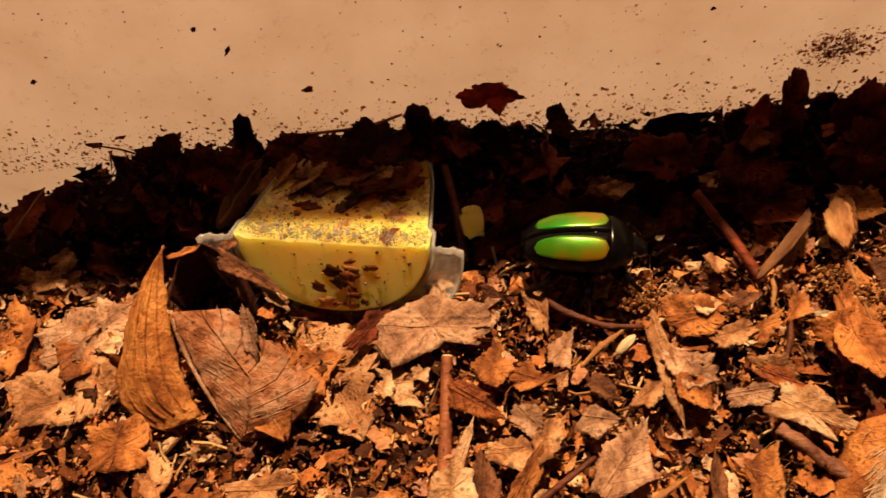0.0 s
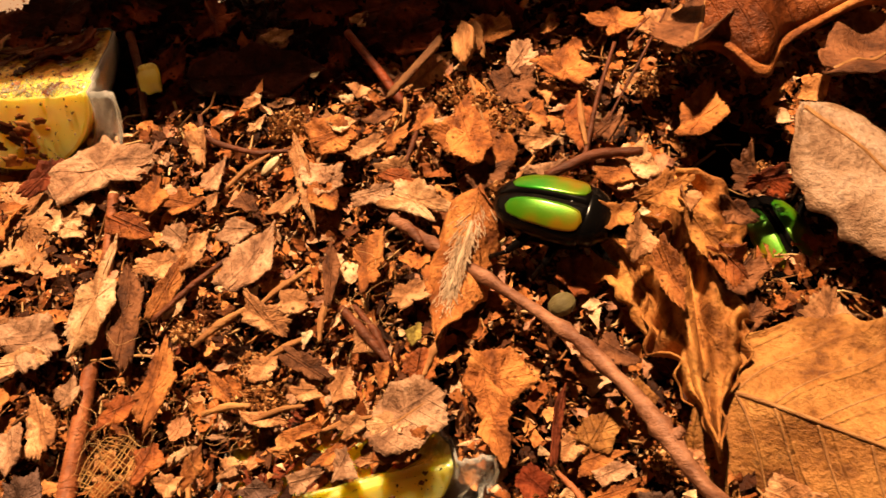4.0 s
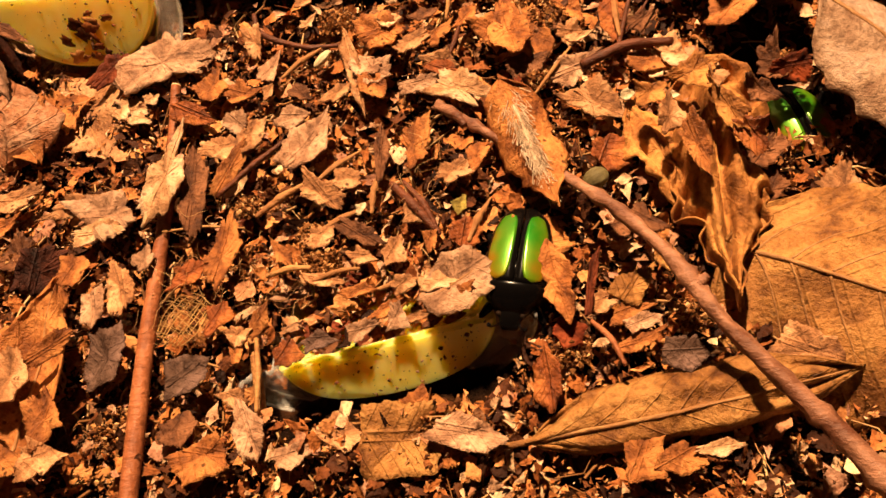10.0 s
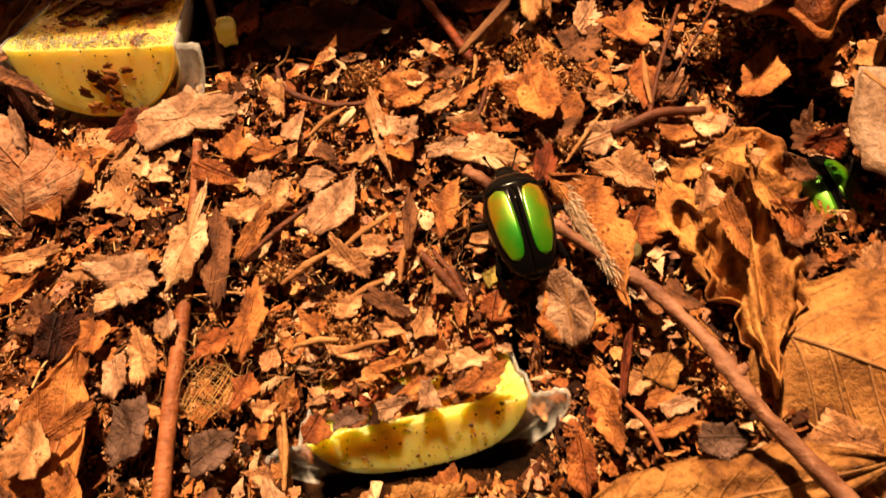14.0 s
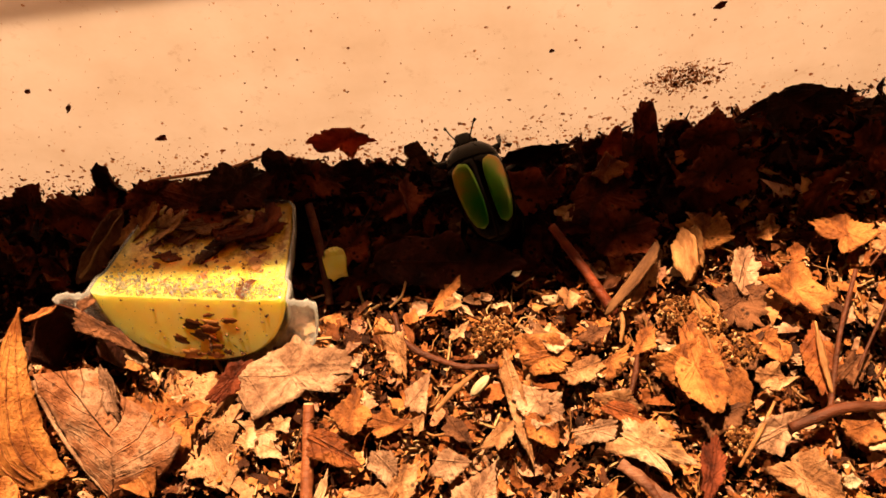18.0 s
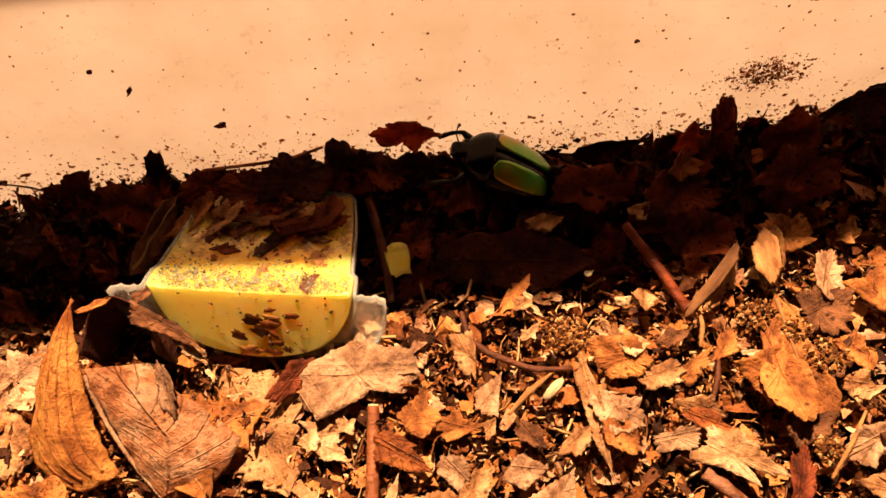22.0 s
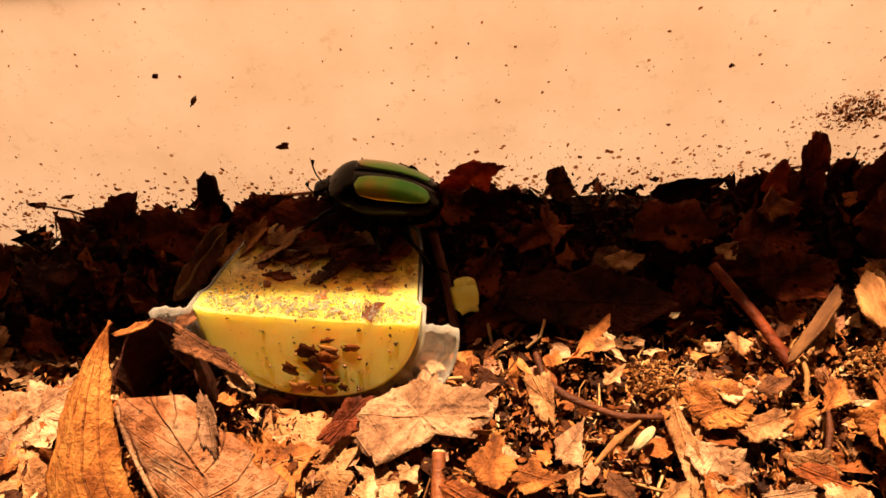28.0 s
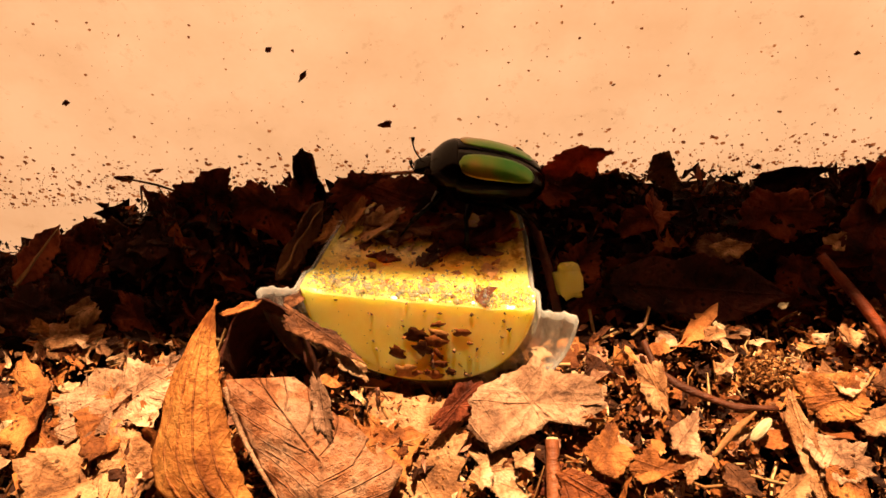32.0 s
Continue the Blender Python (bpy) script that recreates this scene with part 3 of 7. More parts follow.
            f += [(s + i, s + n + i, s + n + j, s + j), (k + s + j, k + s + n + j, k + s + n + i, k + s + i)]
        s = 1 + 2 * n
        f.append((s + i, k + s + i, k + s + j, s + j))
    uv = np.stack([x / length * 0.7 + 0.5, y / width * 0.7 + 0.42], -1)
    return mesh_from("scrap", np.vstack([top, low]), f, mat, np.vstack([uv, uv]))


def tube_mesh(points, radii, mat, sides=10, knots=0.0, seed=0, caps=True):
    """A round stick through computed points with radii, in millimetres."""
    r = np.random.RandomState(seed)
    p = np.array(points, dtype=float)
    q = np.linspace(0, 1, len(p))
    m = max(8, len(p) * 6)
    t = np.linspace(0, 1, m)
    c = np.stack([np.interp(t, q, p[:, i]) for i in range(3)], -1)
    for _ in range(3):
        c[1:-1] = (c[:-2] + 2 * c[1:-1] + c[2:]) / 4
    rad = np.interp(t, q, radii) * (1 + knots * r.uniform(-0.5, 1, m) ** 3)
    tang = np.gradient(c, axis=0)
    tang /= np.linalg.norm(tang, axis=1, keepdims=True)
    ref = np.array([0.1, 0.2, 1.0]) if abs(tang[:, 2].mean()) < 0.8 else np.array([1.0, 0.1, 0])
    s = np.cross(tang, ref)
    s /= np.linalg.norm(s, axis=1, keepdims=True)
    w = np.cross(s, tang)
    v, f = [], []
    for i in range(m):
        for a in range(sides):
            ang = a * 2 * math.pi / sides
            v.append(c[i] + rad[i] * (1 + knots * 0.3 * r.uniform(-1, 1)) * (s[i] * math.cos(ang) + w[i] * math.sin(ang)))
    for i in range(m - 1):
        for a in range(sides):
            b = (a + 1) % sides
            f.append((i * sides + a, i * sides + b, (i + 1) * sides + b, (i + 1) * sides + a))
    if caps:
        f += [tuple(range(sides))[::-1], tuple((m - 1) * sides + a for a in range(sides))]
    return mesh_from("stick", v, f, mat)


def box_mesh(x0, x1, y0, y1, z0, z1, mat, bevel=0.6):
    bm = bmesh.new()
    bmesh.ops.create_cube(bm, size=1.0)
    for v in bm.verts:
        v.co = Vector((x0 + (v.co.x + 0.5) * (x1 - x0), y0 + (v.co.y + 0.5) * (y1 - y0), z0 + (v.co.z + 0.5) * (z1 - z0))) * MM
    bmesh.ops.bevel(bm, geom=bm.edges[:], offset=bevel * MM, segments=2, affect="EDGES")
    me = bpy.data.meshes.new("box")
    bm.to_mesh(me)
    bm.free()
    me.materials.append(mat)
    return me


# ---- the plastic tub ----
def build_tub():
    # unseen top edge steps down at right to draw in the wall's shadow
    outline = [(-125, -30), (195, -30), (195, 48), (112, 50), (88, 57), (66, 62), (-125, 62)]
    n = len(outline)
    v = [(x, 0, z) for x, z in outline] + [(x, 1.6, z) for x, z in outline]
    f = [tuple(range(n)), tuple(range(n, 2 * n))[::-1]] + [(i, n + i, n + (i + 1) % n, (i + 1) % n) for i in range(n)]
    wall = thing("wall_back", mesh_from("wall_back", v, f, M_WALL, smooth=False), Matrix(), "milky white plastic tub wall specked with dirt", "wall", kind="structure")
    part("rim_skirt", box_mesh(-125, 108, 1.7, 2.6, 50.5, 56.0, M_WALL), wall, "moulded rim band of the tub")
    thing("wall_left", box_mesh(-126.7, -125.1, -200, 1.6, -30, 56, M_WALL), Matrix(), "milky white plastic tub side wall", "wall", kind="structure")
    thing("wall_right", box_mesh(195.1, 196.7, -200, 1.6, -30, 56, M_WALL), Matrix(), "milky white plastic tub side wall", "wall", kind="structure")
    thing("wall_front", box_mesh(-125, 195, -201.7, -200.1, -30, 56, M_WALL), Matrix(), "milky white plastic tub front wall", "wall", kind="structure")
    thing("floor", box_mesh(-126.7, 196.7, -201.7, 4.2, -34, -30.1, M_WALL), Matrix(), "milky white plastic tub floor under the mould", "floor", kind="structure")
    thing("ground", box_mesh(-900, 900, -800, 700, -60, -34.2, M_TABLE), Matrix(), "brown wooden table top under the tub", "table top", kind="structure")


build_tub()

# ---- two halves of a jelly cup, cut along the axis, cut side up ----
CUP_PROFILE = [(-1.2, 22.6), (-0.2, 22.4), (0.0, 21.4), (0.45, 20.9), (0.0, 20.3), (0.0, 19.2), (0.4, 18.7), (0.0, 18.1), (0.5, 17.5),
               (4.0, 17.2), (4.9, 16.3), (10, 15.7), (17, 14.7), (22.5, 13.4), (23.8, 12.0), (24.0, 6.0), (24.0, 0.4)]
CUPS = [(at(-0.2, -29.4, 13.9, -18, 0, -8.2), 1.0), (at(54.9, -102.6, 2.4, -20, -3.5, 5.2), 1.05)]


def cup_radius(a):
    return np.interp(a, [0.5, 4.0, 4.9, 10, 17, 22.5, 23.8], [16.9, 16.7, 15.8, 15.2, 14.2, 12.9, 11.5])




def build_cup(m, k, label, sink, slump, flat):
    """slump: how far the soft jelly bulges at the mouth; flat: how far the cup is pressed down."""
    nv = 40
    th = np.linspace(math.pi, 2 * math.pi, nv)
    pts = np.array([[(r * math.cos(a) * k, d * k, r * math.sin(a) * k * flat) for a in th] for d, r in CUP_PROFILE]).reshape(-1, 3)
    uv = np.zeros((len(pts), 2))
    v, f, _ = sheet(pts, uv, 0.45, len(CUP_PROFILE), nv)
    cup = new("jelly_cup")
    cup.matrix_world = m
    tagged(cup, label, "jelly cup", "halves of a jelly cup")
    shell = part("shell", mesh_from("shell", v, f, M_CLEAR), cup, "clear plastic half cup with a ridged flange")
    shell.visible_shadow = False
    # the jelly: a closed loft of half discs
    rng = np.random.RandomState(3)
    depth = np.concatenate([[0.55, 0.7, 0.9, 1.15, 1.45, 1.8, 2.2, 2.65, 3.15, 3.8], np.linspace(4.6, 23.2, 22)])
    across = np.linspace(1, -1, 25)[1:-1]
    rings = []
    for d in depth:
        r = cup_radius(max(d, 0.6)) * (0.965 if d < 0.58 else 0.985 if d < 0.8 else 1.0)
        a0 = math.asin(sink / r)
        arc = [(r * math.cos(a), r * math.sin(a)) for a in np.linspace(math.pi + a0, 2 * math.pi - a0, 32)]
        lid = [(r * math.cos(a0) * q, -sink - 0.25 - (0.4 if sink else 0.75) * max(0.0, 1 - (d - 0.55) / (1.2 if sink else 1.8)) ** 2 * (1 - q ** 8) - (0.5 * min(1, d / 6) + (3.0 * float(smoothstep(1.5, 4.2, d)) if sink else 0.0)) * (1 - q ** (4 if sink else 2)) + 0.18 * math.sin(3.1 * r * q * 0.4 + d) * math.cos(d * 0.9 + q * 3)) for q in across]
        near = max(0.0, 1 - d / 8.0)
        rings.append([(x * k, (d - slump * near * float(smoothstep(0, 14, -z))) * k, z * (1 - 0.16 * near) * k * (flat if z < -sink - 4 else 1 - (1 - flat) * max(0.0, (-z - sink) / 4)) ) for x, z in arc + lid])
    n = len(rings[0])
    cx = np.array([0, 0, -6.5 * k])
    back = [np.array(rings[-1]) * [s, 1, s] + cx * (1 - s) for s in (0.6, 0.02)]
    allr = [np.array(r) for r in rings + back + rings[:1]]
    f = [(i * n + a, i * n + (a + 1) % n, (i + 1) * n + (a + 1) % n, (i + 1) * n + a) for i in range(len(allr) - 2) for a in range(n)]
    f.append(tuple((len(allr) - 1) * n + a for a in range(n))[::-1])
    part("jelly", mesh_from("jelly", np.vstack(allr), f, M_JELLY), cup, "glossy yellow jelly with dirt specks")
    # crumbs of dirt stuck on the jelly
    c, verts, faces = 0, [], []
    for i in range(170 if sink else 280):
        s = 0.07 + 0.32 * rng.rand() ** 3
        if not sink and rng.rand() < 0.62:
            d = 0.8 + 20 * rng.rand() ** 1.2
            p = np.array([rng.uniform(-0.92, 0.92) * cup_radius(d), d, -0.1 - sink])
        else:
            a, q = rng.uniform(math.pi, 2 * math.pi), math.sqrt(rng.rand()) * 16
            p = np.array([q * math.cos(a), 0.42 - (slump - 0.2) * float(smoothstep(0, 14, -q * math.sin(a))), min(-sink, q * math.sin(a) * 0.85 * flat)])
        for e in ((1, 0, 0), (-1, 0, 0), (0, 1, 0), (0, -1, 0), (0, 0, 1), (0, 0, -1)):
            verts.append(p * k + np.array(e) * s * rng.uniform(0.5, 1.3) + rng.normal(0, 0.3, 3) * s)
        for t in ((0, 2, 4), (2, 1, 4), (1, 3, 4), (3, 0, 4), (2, 0, 5), (1, 2, 5), (3, 1, 5), (0, 3, 5)):
            faces.append(tuple(c + q for q in t))
        c += 6
    # wet crumbs of chewed jelly along the front of the cut face
    ball, tri = bmesh.new(), []
    bmesh.ops.create_icosphere(ball, subdivisions=1, radius=1)
    unit = np.array([v.co[:] for v in ball.verts])
    tri = np.array([[v.index for v in q.verts] for q in ball.faces])
    ball.free()
    pv, pf = [], []
    for i in range(0 if sink else 1500):
        d = 0.9 + abs(rng.normal(0, 2.4)) if i > 110 else rng.uniform(3, 13)
        p = np.array([rng.uniform(-0.97, 0.97) * cup_radius(min(d, 20)), d, -0.2 - sink - 0.75 * max(0.0, 1 - (d - 0.55) / 1.8) ** 2])
        s = (0.06 + 0.3 * rng.rand() ** 2) * (1 if d < 4 else 0.7)
        pv.append(unit * s * rng.uniform(0.6, 1.5, 3) * [1, 1, 0.8] + rng.normal(0, 0.12, unit.shape) * s + p * k)
        pf.append(tri + len(pf) * len(unit))
    # ragged bits of leaf stuck on the cut face and a splash of them on the front
    bv, bf = [], []
    for i in range(0 if sink else 130):
        on_front = i < 22
        m, s = 14, (0.4 + 1.5 * rng.rand() ** 2) * (1.0 if on_front else 1.0 + 0.7 * (i > 100))
        a = np.linspace(0, 2 * math.pi, m, endpoint=False)
        q = s * (1 + rng.uniform(-0.45, 0.35, m))
        e0, e1 = q * np.cos(a), q * np.sin(a) * rng.uniform(0.35, 0.9)
        w = rng.uniform(0, 6.28)
        e0, e1 = e0 * math.cos(w) - e1 * math.sin(w), e0 * math.sin(w) + e1 * math.cos(w)
        if on_front:
            c = np.array([3.0 + rng.normal(0, 2.2), 0.0, -7.0 + rng.normal(0, 2.6)])
            c[1] = 0.3 - slump * float(smoothstep(0, 14, -c[2] / 0.85))
            ring = np.stack([e0, 0 * e0, e1], -1)
            lift = np.array([0, -0.14, 0])
        else:
            d = 23 - 20 * rng.rand() ** (1.7 if i < 100 else 2.5)
            c = np.array([rng.uniform(-0.9, 0.9) * cup_radius(d), d, -0.35 - 0.3 * min(1, d / 6)])
            ring = np.stack([e0, e1, rng.normal(0, 0.12, m) * s], -1)
            lift = np.array([0, 0, 0.16])
        b0 = len(bv)
        bv += list((c + ring) * k) + list((c + ring * 0.9 + lift) * k) + [(c + lift * 1.5) * k]
        for j in range(m):
            n2 = (j + 1) % m
            bf += [(b0 + j, b0 + n2, b0 + m + n2, b0 + m + j), (b0 + m + j, b0 + m + n2, b0 + 2 * m)]
    if bv:
        tagged(part("leaf_debris", mesh_from("leaf_debris", bv, bf, M_BITS), cup, "sticky brown bits of leaf on the jelly"), kind="stuff")
    if pv:
        tagged(part("pulp", mesh_from("pulp", np.vstack(pv), np.vstack(pf).tolist(), M_PULP), cup, "wet glistening crumbs of chewed jelly"), kind="stuff")
    tagged(part("dirt_specks", mesh_from("dirt_specks", verts, faces, M_SPECK), cup, "dark specks of dirt on the jelly"), kind="stuff")
    return cup


build_cup(*CUPS[0], "half a clear jelly cup with yellow jelly, cut side up", 0.0, 3.2, 1.0)
build_cup(*CUPS[1], "half a jelly cup of yellow jelly sunk in leaf litter", 0.9, 3.0, 0.66)


def clear_of_cups(x, y, z, margin):
    """True where a point is neither inside a half cup nor just before its open front."""
    ok = np.ones(len(x), dtype=bool)
    for i, (m, k) in enumerate(CUPS):
        inv = np.array(m.inverted())
        p = np.stack([x * MM, y * MM, z * MM, np.ones(len(x))], -1) @ inv.T / MM / k
        r = np.hypot(p[:, 0], p[:, 2])
        reach = -8.0 if i else -4.5
        ok &= ~((p[:, 1] > reach) & (p[:, 1] < 25 + margin) & (r < np.where(p[:, 1] < 1, np.interp(p[:, 1], [-10, 0], [15.5, 21.5]) if i else 16.5, 17.5) + margin) & (p[:, 2] < 0.6))
    return ok


# ---- leaf mould and crumbled litter ----
def build_ground():
    xs, ys = np.arange(-124, 194.5, 1.6), np.arange(-199, -0.1, 1.6)
    x, y = [a.ravel() for a in np.meshgrid(xs, ys, indexing="ij")]
    z = bed_height(x, y) - 0.8 + 0.5 * waves(x * 5, y * 5, 9)
    for _ in range(26):
        inside = ~clear_of_cups(x, y, z, 1.0)
        z = np.where(inside & ((y > -104) | (z > -7)), np.maximum(z - 1.0, -29), z)
    ny = len(ys)
    f = [(i * ny + j, (i + 1) * ny + j, (i + 1) * ny + j + 1, i * ny + j + 1) for i in range(len(xs) - 1) for j in range(ny - 1)]
    thing("leaf_mould", mesh_from("leaf_mould", np.stack([x, y, z], -1), f, M_SOIL), Matrix(), "dark crumbly leaf mould filling the tub", "ground", kind="structure")


build_ground()


def flakes(name, count, x0, x1, y0, y1, small, large, lift, tilt, seed, mat, label, n=9, settle=1.3, shade_tint=0):
    """Many torn flakes of leaf in one mesh."""
    r = np.random.RandomState(seed)
    x, y = r.uniform(x0, x1, count), r.uniform(y0, y1, count)
    z = bed_height(x, y) + r.uniform(0, 1, count) ** settle * lift
    size = small + (large - small) * r.beta(1.3, 3.2, count)
    keep = clear_of_cups(x, y, z, 0.2 * size) & (np.hypot((x - 127) / 8.5, (y + 60) / 13.5) > 1) & (y < -0.35 * size) & ((y - shade_line(x) - r.normal(0, 1.6, count)) * shade_tint >= 0)
    x, y, z, size = x[keep], y[keep], z[keep], size[keep]
    c = len(x)
    th = np.linspace(0, 2 * np.pi, n, endpoint=False)[None, :]
    k = n // 3
    k = max(k, 3)
    ca = (np.arange(k)[None] + r.uniform(-0.38, 0.38, (c, k))) * 2 * np.pi / k
    cr = r.uniform(0.72, 1.2, (c, k))
    kx, ky = np.concatenate([cr * np.cos(ca), cr[:, :1] * np.cos(ca[:, :1])], 1), np.concatenate([cr * np.sin(ca), cr[:, :1] * np.sin(ca[:, :1])], 1)
    q = np.arange(n) * k / n
    lo, w = np.floor(q).astype(int), q - np.floor(q)
    rough = 1 + r.uniform(-0.09, 0.07, (c, n)) - 0.28 * (r.rand(c, n) < 0.09)
    ratio = r.uniform(0.25, 0.95, (c, 1))
    px = rough * (kx[:, lo] * (1 - w) + kx[:, lo + 1] * w)
    py = rough * (ky[:, lo] * (1 - w) + ky[:, lo + 1] * w) * ratio
    px = np.concatenate([np.zeros((c, 1)), px * 0.55, px], 1) * size[:, None] / 2
    py = np.concatenate([np.zeros((c, 1)), py * 0.55, py], 1) * size[:, None] / 2
    a = r.uniform(0, 6.28, (c, 1))
    axis = px * np.cos(a) + py * np.sin(a)
    pz = r.normal(0, 0.28, (c, 1)) * axis ** 2 / (size[:, None] / 2) + r.normal(0, 0.07, (c, 1 + 2 * n)) * size[:, None] / 2 + r.normal(0, 0.16, (c, 1)) * np.abs(px * np.sin(a) - py * np.cos(a))
    rz, rx, ry = r.uniform(0, 6.28, c), r.normal(0, tilt, c), r.normal(0, tilt, c)
    cz, sz, cx, sx, cy, sy = [q[:, None] for q in (np.cos(rz), np.sin(rz), np.cos(rx), np.sin(rx), np.cos(ry), np.sin(ry))]
    qx, qz = px * cy + pz * sy, -px * sy + pz * cy
    qy, qz = py * cx - qz * sx, py * sx + qz * cx
    wx, wy = qx * cz - qy * sz + x[:, None], qx * sz + qy * cz + y[:, None]
    v = np.stack([wx, np.minimum(wy, -0.25), qz + z[:, None]], -1).reshape(-1, 3)
    f = []
    for i in range(n):
        j = (i + 1) % n
        f += [(0, 1 + i, 1 + j), (1 + i, 1 + n + i, 1 + n + j), (1 + i, 1 + n + j, 1 + j)]
    f = (np.array(f)[None] + (np.arange(c) * (1 + 2 * n))[:, None, None]).reshape(-1, 3)
    ob = new(name, mesh_from(name, v, f.tolist(), mat))
    return tagged(ob, label, "leaf litter", kind="stuff")


def grains(name, count, x0, x1, y0, y1, small, large, lift, seed, mat, label, shade_tint=0):
    r = np.random.RandomState(seed)
    x, y = r.uniform(x0, x1, count), r.uniform(y0, y1, count)
    z = bed_height(x, y) + r.uniform(0.3, 1, count) * lift
    size = small + (large - small) * r.beta(1, 3, count)
    keep = clear_of_cups(x, y, z, 0.4) & (np.hypot((x - 127) / 8.5, (y + 60) / 13.5) > 1) & ((y - shade_line(x) - r.normal(0, 1.6, count)) * shade_tint >= 0)
    x, y, z, size = x[keep], y[keep], z[keep], size[keep]
    e = np.array([(1, 0, 0), (-1, 0, 0), (0, 1, 0), (0, -1, 0), (0, 0, 1), (0, 0, -1)], dtype=float)
    v = e[None] * r.uniform(0.35, 1.3, (len(x), 6, 1)) * size[:, None, None] / 2 + r.normal(0, 0.12, (len(x), 6, 3)) * size[:, None, None]
    v = (v + np.stack([x, y, z], -1)[:, None]).reshape(-1, 3)
    f = np.array([(0, 2, 4), (2, 1, 4), (1, 3, 4), (3, 0, 4), (2, 0, 5), (1, 2, 5), (3, 1, 5), (0, 3, 5)])
    f = (f[None] + (np.arange(len(x)) * 6)[:, None, None]).reshape(-1, 3)
    tagged(new(name, mesh_from(name, v, f.tolist(), mat, smooth=False)), label, "leaf litter", kind="stuff")


def needles(name, count, x0, x1, y0, y1, seed, mat, label):
    """Short broken plant fibres lying about."""
    r = np.random.RandomState(seed)
    v, f = [], []
    for i in range(count):
        x, y = r.uniform(x0, x1), r.uniform(y0, y1)
        z = float(bed_height(x, y)) + r.uniform(1.5, 5.6)
        if not clear_of_cups(np.array([x]), np.array([y]), np.array([z]), 0.5)[0]:
            continue
        ln, w, a, e = r.uniform(2, 9) * r.rand() + 2, r.uniform(0.1, 0.35), r.uniform(0, 6.28), r.normal(0, 0.35)
        d = np.array([math.cos(a) * math.cos(e), math.sin(a) * math.cos(e), math.sin(e)])
        s = np.array([-math.sin(a), math.cos(a), 0])
        u = np.cross(d, s)
        b = len(v)
        bow = r.normal(0, 0.12) * ln
        for q in (-0.5, 0.0, 0.5):
            c = np.array([x, y, z]) + d * ln * q + s * bow * (1 - 4 * q * q)
            c[1] = min(c[1], -0.5)
            v += [c + s * w, c + u * w, c - s * w]
        for k in (0, 3):
            for j in range(3):
                f.append((b + k + j, b + k + (j + 1) % 3, b + k + 3 + (j + 1) % 3, b + k + 3 + j))
    tagged(new(name, mesh_from(name, v, f, mat)), label, "leaf litter", kind="stuff")


flakes("leaf_litter", 10600, -95, 178, -150, -8, 2.0, 9.5, 6.6, 0.46, 21, M_LITTER, "crumbled brown and orange dead leaf flakes covering the mould", n=13, shade_tint=-1)
flakes("matted_litter", 5200, -95, 178, -150, -8, 3.0, 8.0, 3.6, 0.25, 30, M_MAT, "matted brown leaf fragments under the loose flakes", n=13, shade_tint=-1)
# the wall's shade is put into the dark colour of these flakes
flakes("shade_litter", 3400, -95, 178, -32, -1, 2.0, 10.0, 4.5, 0.5, 27, M_SHADE_FLAKES, "dark red-brown leaf flakes coloured for the tub wall's shade", shade_tint=1)
flakes("heaped_litter", 1300, -95, 150, -20, -1, 3.0, 11.0, 4.5, 0.75, 22, M_SHADE_FLAKES, "upright shade-darkened leaf flakes heaped against the tub wall")
flakes("outlying_litter", 3000, -124, 194, -199, -8, 3.0, 13.0, 3.0, 0.3, 23, M_LITTER, "dead leaf flakes out to the tub sides", shade_tint=-1)
flakes("fine_litter", 23000, -90, 170, -140, -8, 0.7, 3.2, 7.0, 0.6, 24, M_LITTER, "fine crumbs of dead leaf", n=6, settle=0.55, shade_tint=-1)
flakes("torn_litter", 1100, -85, 165, -135, -12, 2.6, 7.5, 6.6, 0.36, 29, M_LITTER, "small torn leaf bits strewn on top of the litter", n=24, settle=0.3, shade_tint=-1)
# crumbs behind the shade edge take the darkened palette
grains("shade_crumbs", 5000, -95, 175, -31, -1, 0.3, 1.8, 6.0, 28, M_SHADE_CRUMB, "crumbs of mould darkened for the tub wall's shade", shade_tint=1)
grains("soil_crumbs", 18000, -95, 175, -145, -8, 0.25, 1.5, 6.4, 25, M_CRUMB, "small dark crumbs of mould", shade_tint=-1)
needles("plant_fibres", 2200, -90, 170, -140, -26, 26, M_FIBRE, "short broken plant fibres in the litter")


